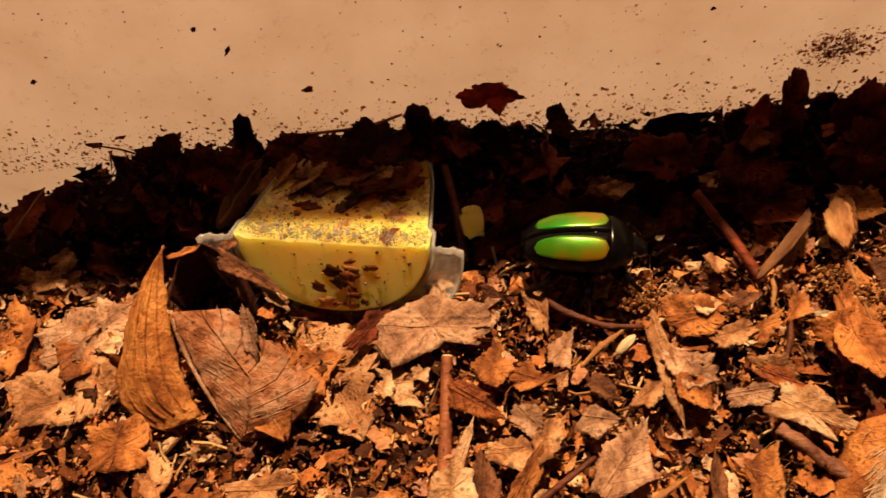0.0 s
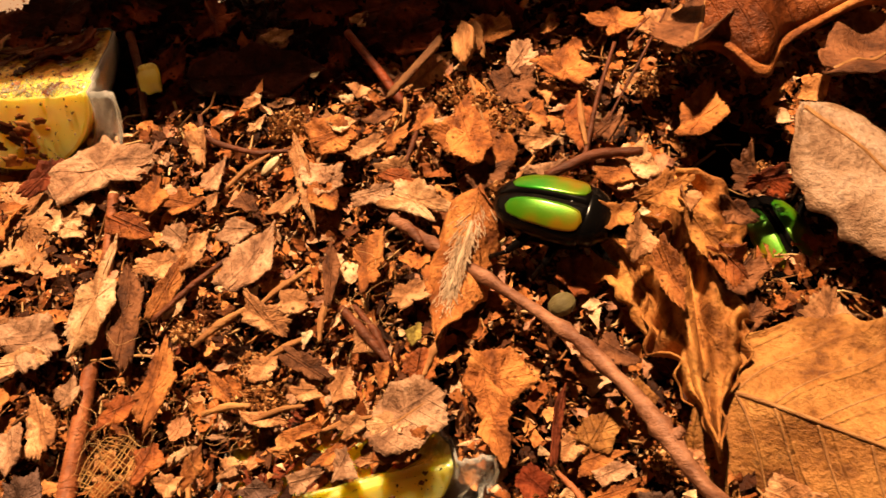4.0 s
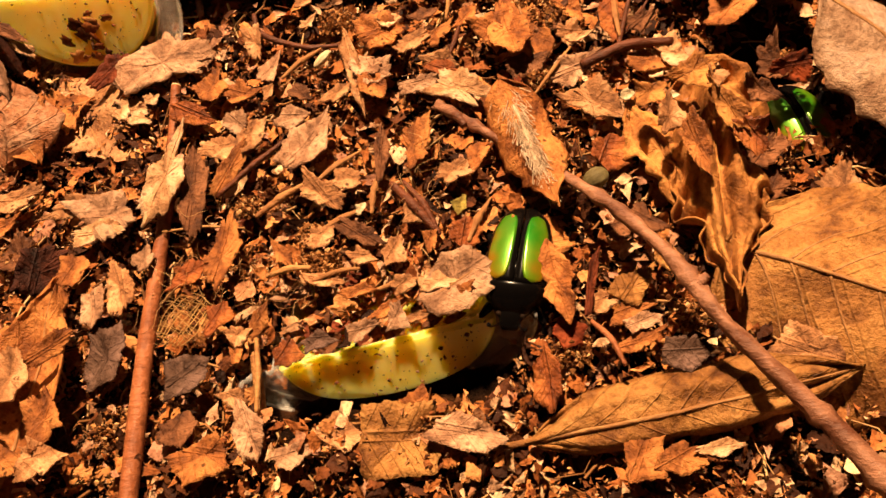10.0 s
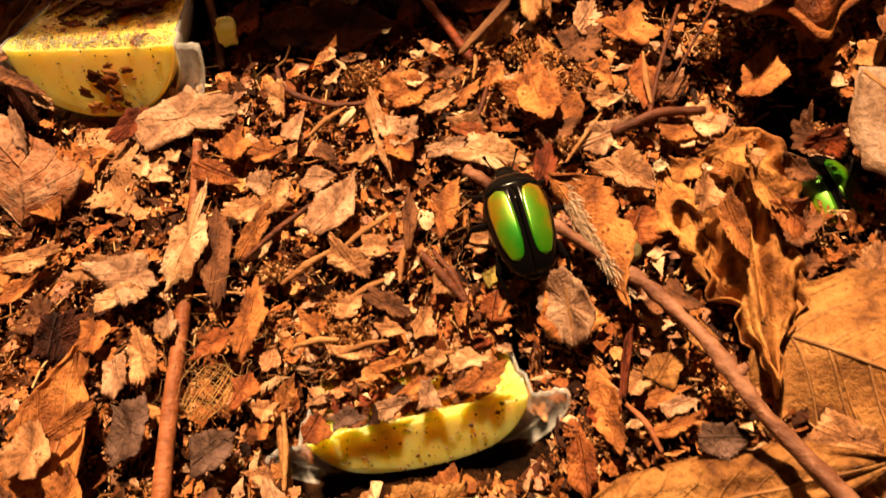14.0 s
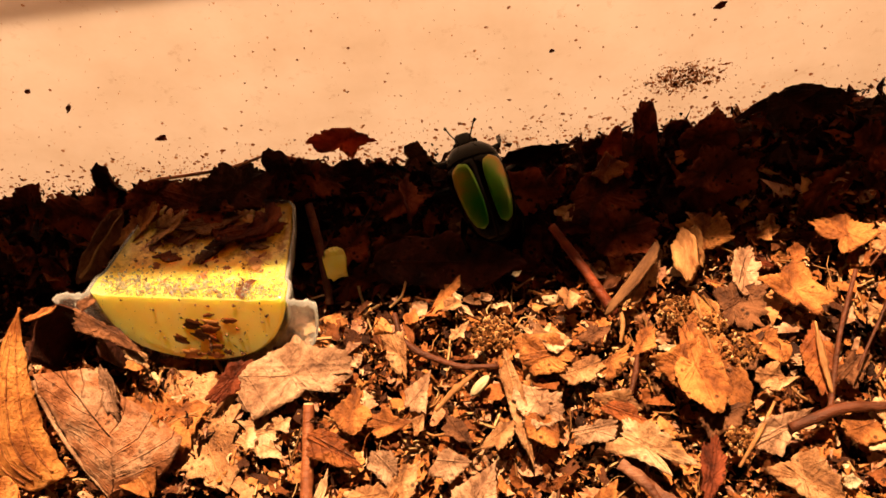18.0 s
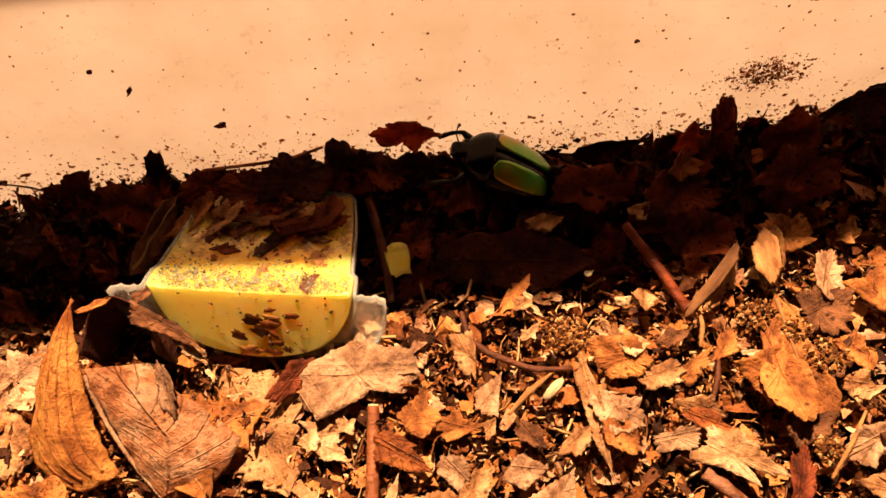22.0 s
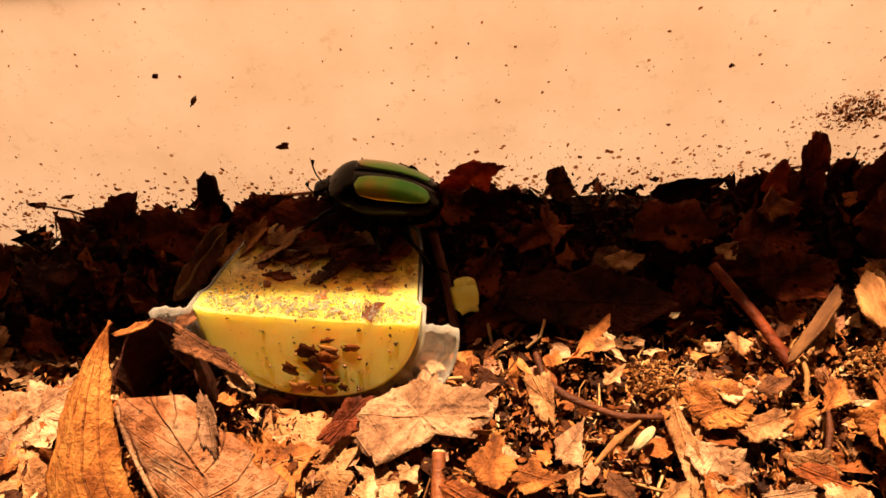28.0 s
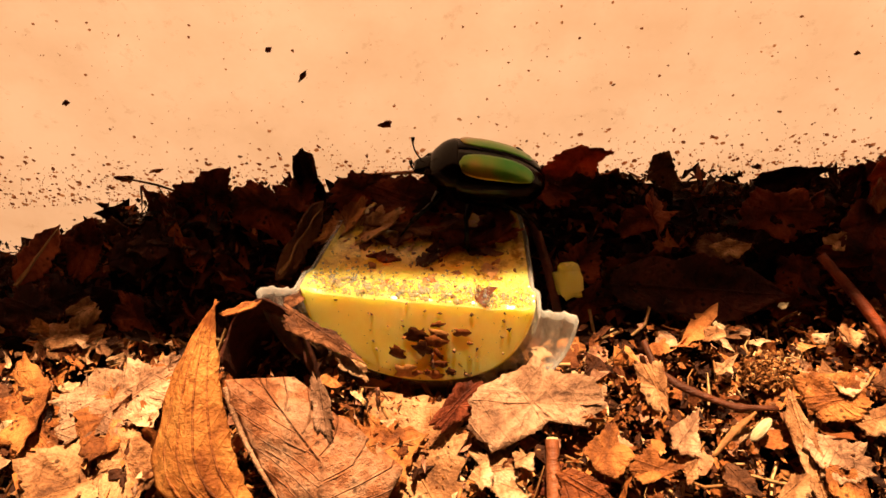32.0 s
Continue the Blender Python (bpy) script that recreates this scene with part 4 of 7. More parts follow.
def build_specks():
    """Dirt splashed on the wall, thick near the litter, and one smudge of grit."""
    r = np.random.RandomState(31)
    v, f = [], []
    for i in range(6200):
        if i < 1000:
            x, z = 86.7 + r.normal(0, 2.9), 17.2 + r.normal(0, 1.9)
        elif i < 4600:
            x = r.uniform(-110, 40) if r.rand() < 0.7 else r.uniform(40, 130)
            z = 1 + abs(r.normal(0, 6.0))
        else:
            x, z = r.uniform(-110, 190), r.uniform(5, 60)
        s = (0.09 + 0.5 * r.rand() ** 4) * (0.6 if i > 4600 else 0.85 if i < 1000 else 1)
        n, b, a, q = 6, len(v), r.uniform(0, 6.28), r.uniform(0.35, 1)
        ring = []
        for j in range(n):
            t = j * 2 * math.pi / n
            g = r.uniform(0.6, 1.25)
            ring.append((s * g * math.cos(t), s * g * q * math.sin(t)))
        v.append((x, -0.22 - 0.25 * s, z))
        for lx, lz in ring:
            v.append((x + lx * math.cos(a) - lz * math.sin(a), -0.03, z + lx * math.sin(a) + lz * math.cos(a)))
        f += [(b, b + 1 + j, b + 1 + (j + 1) % n) for j in range(n)]
    tagged(new("dirt_specks", mesh_from("dirt_specks", v, f, M_SMEAR)), "brown specks and smears of dirt stuck to the tub wall", "dirt", kind="stuff")
    for x, z, ln, w, a, c in ((-4.6, 18.8, 1.9, 1.5, 10, "red"), (-15.3, 29.7, 2.6, 0.7, 55, "brown"), (89.1, 34.7, 2.2, 1.3, 35, "shade_tint"), (64.0, 28.9, 0.9, 0.7, 0, "shade_tint"),
                              (-51.5, 26.8, 1.2, 1.0, 0, "shade_tint"), (-19, 35, 1.0, 0.7, 20, "shade_tint"), (-50, 8.5, 4.0, 1.6, -10, "red"), (-44, 10, 2.5, 1.2, 20, "orange")):
        thing("grit", scrap_mesh(ln, w, int(x * 7) % 999, LEAF[c], thick=0.3, n=10), at(x, -0.35, z, 90, -a, 0), "small brown bit of leaf stuck to the wall", "dirt", "bits stuck to the wall")


build_specks()


# ---- leaves that stand out of the litter ----
def leaf(name, x, y, z, rx, ry, rz, length, width, seed, tint, label, group="", veins=0, rib=True, **shape):
    base = new(name)
    base.matrix_world = at(x, y, z, rx, ry, rz)
    tagged(base, label, "leaf", group)
    part("blade", leaf_mesh(length, width, seed, LEAF[tint], **shape), base)
    line = RIB["line"]
    if rib:
        part("midrib", tube_mesh(line, np.linspace(0.42, 0.12, len(line)), M_RIB if rib is True else LEAF[rib], 6), base, "raised midrib")
    g = RIB["grid"]
    nu, nv = g.shape[:2]
    for side in (1, -1):
        for i in range(veins):
            q = np.linspace(0.02, 0.86, 9)
            a = (0.06 + 0.78 * i / veins + 0.24 * q) * (nu - 1)
            b = (nv - 1) / 2 * (1 + side * q)
            a0, b0 = np.minimum(a.astype(int), nu - 2), np.minimum(b.astype(int), nv - 2)
            fa, fb = (a - a0)[:, None], (b - b0)[:, None]
            p = (g[a0, b0] * (1 - fb) + g[a0, b0 + 1] * fb) * (1 - fa) + (g[a0 + 1, b0] * (1 - fb) + g[a0 + 1, b0 + 1] * fb) * fa
            part("vein", tube_mesh(p + [0, 0, 0.13], np.linspace(0.24, 0.07, 9), M_RIB, 5), base)
    return base


def scrap(x, y, z, rx, ry, rz, length, width, seed, tint, label="torn scrap of dead leaf on the litter", **shape):
    ob = thing("leaf_scrap", scrap_mesh(length, width, seed, LEAF[tint], **shape), at(x, y, z, rx, ry, rz), label, "leaf", "leaf scraps")
    if length >= 8.5:
        right, back, up, down = RIB["spokes"]
        part("midrib", tube_mesh(np.vstack([back[:0:-1], right]), np.linspace(0.17, 0.07, 7), LEAF[tint], 5), ob)
        for line in (up, down):
            part("vein", tube_mesh(line, [0.1, 0.08, 0.06, 0.04], LEAF[tint], 4), ob)
    return ob


def bow(a, b, c, n):
    """A smooth curve of n points from a to c that passes through b."""
    q = np.linspace(0, 1, n)[:, None]
    a, b, c = np.array(a, dtype=float), np.array(b, dtype=float), np.array(c, dtype=float)
    return a * (1 - q) * (1 - 2 * q) + b * 4 * q * (1 - q) + c * q * (2 * q - 1)


def build_folded_leaf():
    """One big leaf rolled into a cornet that opens upward beside the cup, with one half flaring out."""
    base = new("folded_leaf")
    base.matrix_world = Matrix()
    tagged(base, "large dry leaf folded open, orange and reddish grey, beside the cup", "leaf")
    nu, nv = 40, 26
    u, v = np.meshgrid(np.linspace(0, 1, nu), np.linspace(0, 1, nv), indexing="ij")

    def blade(name, left, right, bulge, seed, tint, label, wear=0.35):
        p = left[:, None] * (1 - v[..., None]) + right[:, None] * v[..., None]
        lift = bulge * np.sin(np.pi * v) * np.sin(np.pi * np.clip(u * 0.9 + 0.08, 0, 1)) + wear * waves(u * 60, v * 40, seed) + 0.25 * np.abs(np.sin(np.pi * (6 * u + 2.4 * np.abs(v - 0.5))))
        p = p + lift[..., None] * np.array([0.0, -0.45, 0.89])
        p = p + (0.35 * waves(u * 150, 0 * u + seed, seed + 1) * (np.abs(v - 0.5) * 2) ** 8)[..., None] * np.array([1.0, 0.3, 0.0])
        w, f, uv = sheet(p.reshape(-1, 3), np.stack([u, v], -1).reshape(-1, 2), 0.32, nu, nv)
        ob = part(name, mesh_from(name, w, f, LEAF[tint], uv), base, label)
        return p

    tip = (-15.6, -58.0, 0.8)
    left = bow(tip, (-23.0, -48.0, 5.4), (-27.2, -38.4, 9.4), nu)
    half = nu * 11 // 20
    right = np.vstack([bow(tip, (-7.5, -56.2, 2.4), (-2.8, -50.2, 4.8), half), bow((-3.6, -49.4, 5.2), (-10.0, -44.5, 7.6), (-17.6, -38.2, 9.2), nu - half)])
    front = blade("blade", left, right, 2.0, 42, "blush", "reddish grey half of the leaf with pale veins")
    tube = [(0.1, 0.5, 0.42), (0.25, 0.5, 0.58), (0.42, 0.48, 0.74), (0.6, 0.46, 0.9)]
    for a0, b0, reach in tube:
        for side in (1, -1):
            q = np.linspace(0, 1, 9)
            i = np.clip(((a0 + 0.2 * q) * (nu - 1)).astype(int), 0, nu - 1)
            j = np.clip(((b0 + side * 0.46 * q) * (nv - 1)).astype(int), 0, nv - 1)
            line = front[i, j]
            for _ in range(2):
                line[1:-1] = (line[:-2] + 2 * line[1:-1] + line[2:]) / 4
            part("vein", tube_mesh(line + [0, -0.1, 0.16], np.linspace(0.12, 0.05, 9), LEAF["blush"], 5), base)
    # pale edge where the halves meet
    part("rim", tube_mesh(left[:-2] + [-0.2, 0, 0.1], np.linspace(0.25, 0.42, nu - 2), LEAF["grey"], 6, knots=0.3, seed=45), base, "pale dry edge")
    l2 = np.vstack([bow((-28.5, -56.0, 1.0), (-37.0, -51.0, 2.0), (-37.2, -43.0, 5.0), nu // 2), bow((-37.1, -42.3, 5.3), (-34.0, -35.0, 9.6), (-28.2, -28.4, 14.0), nu - nu // 2)])
    r2 = bow((-22.6, -53.6, 1.8), (-27.0, -43.5, 7.0), (-28.8, -27.9, 13.8), nu)
    flare = blade("blade", l2, r2, 2.6, 41, "flare", "orange half of the leaf with raised veins", 0.2)
    for j0 in (5, 10, 15, 20):
        line = flare[3:-2:4, j0].copy()
        part("vein", tube_mesh(line + [0, -0.1, 0.2], np.linspace(0.25, 0.1, len(line)), LEAF["orange"], 5), base)
    # the arched upper end; the shade inside is put into its dark tint
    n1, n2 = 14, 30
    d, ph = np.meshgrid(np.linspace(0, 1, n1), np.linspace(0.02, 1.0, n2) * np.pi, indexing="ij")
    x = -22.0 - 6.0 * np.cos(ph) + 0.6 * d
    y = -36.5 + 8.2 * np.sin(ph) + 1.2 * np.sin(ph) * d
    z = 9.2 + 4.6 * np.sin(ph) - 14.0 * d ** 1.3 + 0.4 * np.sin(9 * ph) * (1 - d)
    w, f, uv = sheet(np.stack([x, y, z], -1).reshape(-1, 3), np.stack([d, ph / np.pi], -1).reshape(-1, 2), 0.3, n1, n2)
    part("hollow", mesh_from("hollow", w, f, LEAF["dark"], uv), base, "brown arched upper end, tinted dark for the shade inside")
    part("crest", scrap_mesh(6.0, 2.2, 46, LEAF["orange"], ragged=0.2, cup=0.2), base, "orange torn crest", at(-25.0, -29.4, 13.4, -14, 0, 24))
    part("collar", scrap_mesh(15, 4.2, 43, LEAF["brown"], ragged=0.25, cup=0.3), base, "brown upper edge of the leaf", at(-14.6, -32.6, 12.4, 12, 16, -32))
    part("flap", scrap_mesh(12, 3.2, 47, LEAF["dusk"], ragged=0.35, cup=0.2), base, "greyish torn flap on the leaf", at(-13.4, -42.6, 9.6, 4, 22, -80))
    part("crumb", scrap_mesh(6.4, 3.6, 44, LEAF["pale"], ragged=0.2, cup=0.3), base, "pale crumb on the leaf", at(-9.0, -37.2, 9.6, 24, 10, -44))


build_folded_leaf()
leaf("serrated_leaf", -1.5, -48.0, 0.6, 8, -4, -62, 24, 17, 51, "tan", "bright orange-tan dry leaf with a toothed edge", teeth=0.16, peak=0.4, ruffle=0.5)
leaf("hooded_leaf", 109.8, -83.5, 6.6, 8, -2, -97, 43, 20, 54, "ochre", "crumpled orange-ochre leaf arched over the litter", rib="ochre", bend=-2.5, roll=-110, ruffle=1.2, torn=0.5, teeth=0.1, peak=0.24, base=0.5, nu=110, nv=49, furrow=1.5)
leaf("hooded_leaf", 102.6, -77.0, 4.8, -12, 4, -74, 23, 11, 55, "ochre", "crumpled orange leaf beside an ochre one", rib="ochre", bend=-2.0, roll=-90, ruffle=0.8, torn=0.2, nu=44, nv=21, furrow=0.4)
leaf("veined_leaf", 130.2, -109.6, 9.5, 13, -3, -33, 52, 40, 56, "yellow", "large ochre leaf with clear ribs lying on the litter", veins=7, bend=-4.5, fold=-20, ruffle=1.0, peak=0.36, base=0.34, teeth=0.015, torn=0.03, nu=64, nv=25, pleat=1.1)
leaf("pale_leaf", 141.5, -72.0, 10.5, -14, 10, -60, 36, 22, 57, "blonde", "pale greyish tan leaf leaning over a beetle", bend=-2.2, roll=-80, ruffle=0.5, teeth=0.02, torn=0.03, base=0.5, nu=44, nv=17, pleat=0.25)
def build_curled_leaf():
    """A big rust-red leaf leaning up at the back, its near edge curled into a wavy lip."""
    nu, nv = 40, 20
    u, v = np.meshgrid(np.linspace(0, 1, nu), np.linspace(0, 1, nv), indexing="ij")
    x = 120 + 34 * u + 2.0 * np.sin(5 * v) * (1 - u)
    lip = -43.0 - 7.5 * np.exp(-((u - 0.24) / 0.13) ** 2) + 3.0 * u
    wave = (1 - v) ** 1.5 * (2.6 * np.sin(u * 9.0 + 0.6))
    curl = np.clip(1 - v / 0.16, 0, 1)
    y = lip + 23 * v * (1 - 0.25 * np.abs(u - 0.4)) + 1.6 * curl ** 2
    z = 11.5 + 9.5 * np.sin(v * 1.45) + wave - 2.6 * curl ** 2 + 2.2 * np.sin(4 * u + 2 * v) * v + 0.5 * waves(x * 2, y * 2, 8)
    pts = np.stack([x, y, z], -1).reshape(-1, 3)
    base = new("curled_leaf")
    base.matrix_world = at(0, 0, 0)
    tagged(base, "rust-red leaf with a raised curling edge", "leaf")
    p, f, uv = sheet(pts, np.stack([u, v * 0.8 + 0.1], -1).reshape(-1, 2), 0.35, nu, nv)
    part("blade", mesh_from("blade", p, f, LEAF["rust"], uv), base)
    edge = pts.reshape(nu, nv, 3)[:, 1]
    across = np.linspace(-1.0, 1.0, 5)
    wide = (0.9 + 1.1 * np.exp(-((np.linspace(0, 1, nu) - 0.3) / 0.2) ** 2))[:, None]
    ribbon = np.stack([edge[:, None, 0] + 0 * across, edge[:, None, 1] - 0.3 + wide * across, edge[:, None, 2] + 0.5 - 0.5 * wide * across ** 2 - 0.3 * across], -1)
    p, f, uv = sheet(ribbon.reshape(-1, 3), np.zeros((nu * 5, 2)), 0.35, nu, 5)
    part("lip", mesh_from("lip", p, f, LEAF["orange"], uv), base, "orange curled lip of the leaf")


build_curled_leaf()
leaf("curled_leaf", 150, -48, 10, -14, 8, 20, 28, 18, 77, "brown", "dark brown leaf with its underside turned up", bend=2.0, roll=70, ruffle=0.9, teeth=0.03)
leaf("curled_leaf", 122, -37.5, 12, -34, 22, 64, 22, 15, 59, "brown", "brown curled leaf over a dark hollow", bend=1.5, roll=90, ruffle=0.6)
leaf("curled_leaf", 156, -58, 9, 10, 8, 30, 28, 20, 60, "dark", "dark leaf under a paler one", bend=1.5, roll=80, ruffle=0.7)
leaf("pointed_leaf", 84.6, -45.0, 3.6, 4, 6, -84, 22, 9.5, 61, "orange", "smooth orange pointed leaf lying on the crumbs", peak=0.72, teeth=0.02, roll=50, ruffle=0.25)
leaf("long_leaf", 98, -118.5, 4.8, 22, -5, 5, 47, 16, 62, "yellow", "long ochre leaf rolled lengthwise with a thin stalk", bend=-2.5, roll=-190, ruffle=0.6, teeth=0.03, torn=0.08, stalk=9, nu=64, nv=25, furrow=0.4)
leaf("bark_strip", 43.5, -22.6, 1.8, 24, 2, -6, 27, 11, 63, "dark", "broad dark leaf strip in the shade of the wall", rib="dark", roll=70, ruffle=0.5, torn=0.06, teeth=0.02, peak=0.5, base=0.4)
leaf("upright_leaf", 76.3, -29.8, 3.0, 55, 18, 52, 15, 5.0, 65, "tan", "tan narrow leaf standing on edge", roll=80, ruffle=0.3)
leaf("side_leaf", -13, -50, 4.5, 14, 8, -60, 20, 14, 66, "orange", "orange-brown leaf under the folded one", torn=0.2, ruffle=0.6)
leaf("side_leaf", -7.5, -47.5, 2.4, -6, 5, 20, 17, 12, 67, "orange", "orange toothed leaf near the cup", teeth=0.15, ruffle=0.5)

# scraps that can be told apart round the middle of the tub
scrap(16.0, -41.5, 4.6, 4, 3, -3, 20.2, 14.5, 1001, "grey", "flat greyish lobed leaf lying before the cup", ragged=0.07, reach=(1.0, 0.97, 0.72, 0.9, 0.7, 0.82, 0.9, 1.05, 1.2, 0.6, 0.42, 0.88), cup=0.02)
scrap(5.4, -41.4, 4.6, 35, -3, 45, 10.2, 4.9, 1002, "red", "reddish leaf flap tilted on edge beside the cup", ragged=0.12)
scrap(10.5, -50.4, 3.1, 6, 6, 7, 9.2, 5.6, 1003, "pale", "pale crumbly rotten leaf", ragged=0.5, lobes=3)
scrap(8.0, -51.7, 3.9, 7, 9, 73, 4.4, 4.0, 1004, "pale", "pale crumbly rotten leaf", ragged=0.5, lobes=3)
scrap(14.2, -49.3, 4.1, -2, 0, 28, 4.5, 3.2, 1005, "pale", "pale crumbly rotten leaf", ragged=0.5, lobes=3)
scrap(12.4, -53.5, 4.2, -1, -5, -22, 5.5, 3.3, 1006, "pale", "pale crumbly rotten leaf", ragged=0.5, lobes=3)
scrap(25.7, -48.6, 3.6, 3, 1, 58, 7.8, 6.9, 1007, "orange", "bright orange lobed scrap of leaf", ragged=0.2, lobes=3)
scrap(31.3, -51.1, 3.2, 7, 3, -18, 7.5, 5.1, 1008, "orange", "bright orange lobed scrap of leaf", ragged=0.25, lobes=3)
scrap(33.8, -39.5, 3.6, 20, 5, -68, 9.5, 5.4, 1009, "tan", "pale tan scrap with a turned edge", ragged=0.18, cup=0.2)
scrap(37.0, -46.9, 3.6, -7, 1, 47, 7.6, 5.4, 1010, "grey", "pinkish brown lobed scrap of leaf", ragged=0.25, lobes=4)
scrap(21.0, -52.2, 3.6, 0, -3, -17, 7.3, 3.8, 1011, "rust", "reddish triangular scrap of leaf beside a twig", ragged=0.08, reach=(1.2, 0.7, 0.8, 0.75, 1.0, 0.6))
scrap(56.4, -40.9, 3.6, 13, -1, -17, 8.2, 6.1, 1012, "orange", "flat orange scrap of leaf", ragged=0.15)
scrap(57.9, -38.8, 4.8, -10, 2, -15, 4.1, 3.4, 1013, "tan", "small round pale flake", ragged=0.08)
scrap(63.1, -45.4, 3.6, 2, -7, 12, 8.2, 4.5, 1014, "tan", ragged=0.25)
scrap(55.1, -49.3, 3.6, -2, -4, -71, 6.2, 5.7, 1015, "grey", ragged=0.2)
scrap(44.0, -37.0, 3.6, 4, -3, 38, 4.3, 3.3, 1016, "pale", "pale crumbly rotten leaf", ragged=0.5, lobes=3)
scrap(63.2, -32.8, 3.6, 5, 11, 69, 4.8, 4.3, 1017, "tan", "pale splintered scrap of leaf", ragged=0.3)
scrap(69.8, -53.1, 3.6, -2, -5, -26, 9.8, 3.2, 1018, "rust", ragged=0.2)
scrap(66.8, -39.3, 3.6, 2, 7, 27, 6.0, 3.1, 1019, "brown", ragged=0.25)
scrap(49.4, -54.3, 3.6, -1, 9, 35, 6.9, 3.4, 1020, "tan", ragged=0.3)
scrap(42.3, -53.2, 3.6, -5, -6, -56, 6.4, 4.2, 1021, "brown", ragged=0.25)
scrap(36.5, -51.4, 3.6, 4, -5, 46, 3.9, 2.6, 1022, "tan", ragged=0.25)
scrap(73.7, -42.3, 3.6, 0, 3, 50, 8.1, 3.4, 1023, "orange", ragged=0.3)
scrap(64.3, -55.0, 3.6, 9, 1, 7, 8.7, 4.3, 1024, "grey", ragged=0.25)
scrap(56.0, -53.9, 3.6, 2, 8, -36, 6.7, 4.7, 1025, "orange", ragged=0.25)
scrap(41.0, -58.3, 3.6, 7, -1, -10, 6.5, 5.6, 1026, "grey", "brown rounded scrap of leaf", ragged=0.1)
scrap(30.7, -57.7, 3.6, 13, -5, -49, 6.4, 4.6, 1027, "grey", ragged=0.2)
scrap(28.2, -62.4, 3.6, 5, 4, 5, 8.3, 6.1, 1028, "tan", ragged=0.28)
scrap(33.3, -60.4, 3.6, 20, 0, 62, 7.6, 4.9, 1029, "tan", ragged=0.3)
scrap(44.2, -65.4, 4.6, 0, 2, 52, 14.4, 7.3, 1030, "grey", "pinkish grey scrap of leaf with a curled edge", ragged=0.1, cup=0.28)
scrap(29.5, -67.0, 3.6, 30, -3, 60, 11.4, 3.7, 1031, "orange", ragged=0.2)
scrap(18.9, -68.0, 5.8, 0, -6, 70, 18.2, 9.5, 1032, "pale", "pale tan torn leaf lying across a twig", ragged=0.24, reach=(1.15, 0.55, 0.7, 0.85, 1.05, 1.0, 0.8, 0.6), cup=0.06)
scrap(23.2, -71.7, 4.2, 13, -3, 85, 18.0, 4.8, 1033, "brown", "brown leaf strip beside a twig", ragged=0.12)
scrap(22.6, -54.6, 4.6, 12, 2, -32, 11.0, 5.7, 1034, "rust", "reddish triangular scrap of leaf beside a twig", ragged=0.08, reach=(1.1, 0.6, 0.7, 0.9, 1.1, 0.7))
scrap(7.4, -73.1, 3.6, 2, 4, 0, 15.1, 11.1, 1035, "grey", "pinkish brown lobed leaf scrap near a twig", ragged=0.26, lobes=4)
scrap(6.3, -76.7, 4.6, 6, 1, 3, 8.8, 4.5, 1036, "pale", "pale bright edge of a torn leaf", ragged=0.3)
scrap(-11.0, -66.7, 3.6, -6, 0, 0, 12.5, 6.2, 1037, "tan", "flat mottled tan scrap of leaf", ragged=0.25)
scrap(1.9, -69.6, 3.6, 10, 3, 7, 14.9, 5.4, 1038, "tan", "ragged pale scrap of leaf", ragged=0.4, lobes=3)
scrap(-12.1, -72.7, 3.6, 11, 9, 28, 7.5, 4.3, 1039, "orange", ragged=0.2, cup=0.3)
scrap(45.8, -74.9, 3.6, 7, 12, -57, 9.2, 6.5, 1040, "tan", "pale torn leaf with a lobed edge", ragged=0.3, lobes=4)
scrap(50.9, -72.7, 3.6, -7, -1, -30, 5.7, 5.1, 1041, "tan", ragged=0.25)
scrap(62.6, -69.0, 4.6, -14, 5, 67, 11.3, 7.7, 1042, "orange", "bright orange lobed scrap of leaf", ragged=0.2, lobes=4)
scrap(56.7, -68.9, 4.4, 25, 1, 83, 10.7, 3.1, 1043, "brown", "dark brown pointed leaf strip", ragged=0.08)
scrap(52.5, -49.2, 3.6, 20, 10, -82, 16.9, 3.5, 1044, "tan", "long narrow tan scrap of leaf", ragged=0.15)
scrap(56.5, -51.3, 3.6, 1, -12, -33, 9.4, 7.2, 1045, "grey", ragged=0.25)
scrap(57.9, -42.3, 3.6, 13, -8, 2, 9.0, 7.6, 1046, "orange", "flat orange scrap of leaf", ragged=0.15)
scrap(59.9, -40.5, 4.8, -5, -1, -11, 4.7, 4.3, 1047, "pale", "small round pale flake", ragged=0.1)
scrap(71.2, -58.5, 4.8, 8, -3, -31, 17.0, 6.5, 1048, "pale", "pale lobed leaf on the litter", ragged=0.34, lobes=4)
scrap(81.4, -46.5, 4.8, 5, -11, -84, 16.7, 10.2, 1049, "orange", "bright orange triangular leaf", ragged=0.1, reach=(1.05, 1.0, 0.7, 0.45, 1.25, 0.45, 0.7, 1.0), cup=0.1)
scrap(92.4, -57.7, 4.2, 16, 0, 19, 10.4, 5.8, 1050, "grey", "flat pinkish grey scrap of leaf", ragged=0.1)
scrap(93.4, -65.1, 4.4, 5, 4, -40, 12.1, 9.6, 1051, "tan", "flat pinkish triangular scrap of leaf", ragged=0.14, reach=(1.15, 0.8, 1.0, 0.6, 1.05, 0.5, 0.6))
scrap(107.9, -57.9, 4.6, 5, 1, -36, 7.2, 6.2, 1052, "pale", "pale torn scrap of leaf", ragged=0.24)
scrap(94.1, -50.5, 3.6, -2, -1, 12, 5.5, 2.7, 1053, "pale", ragged=0.15)
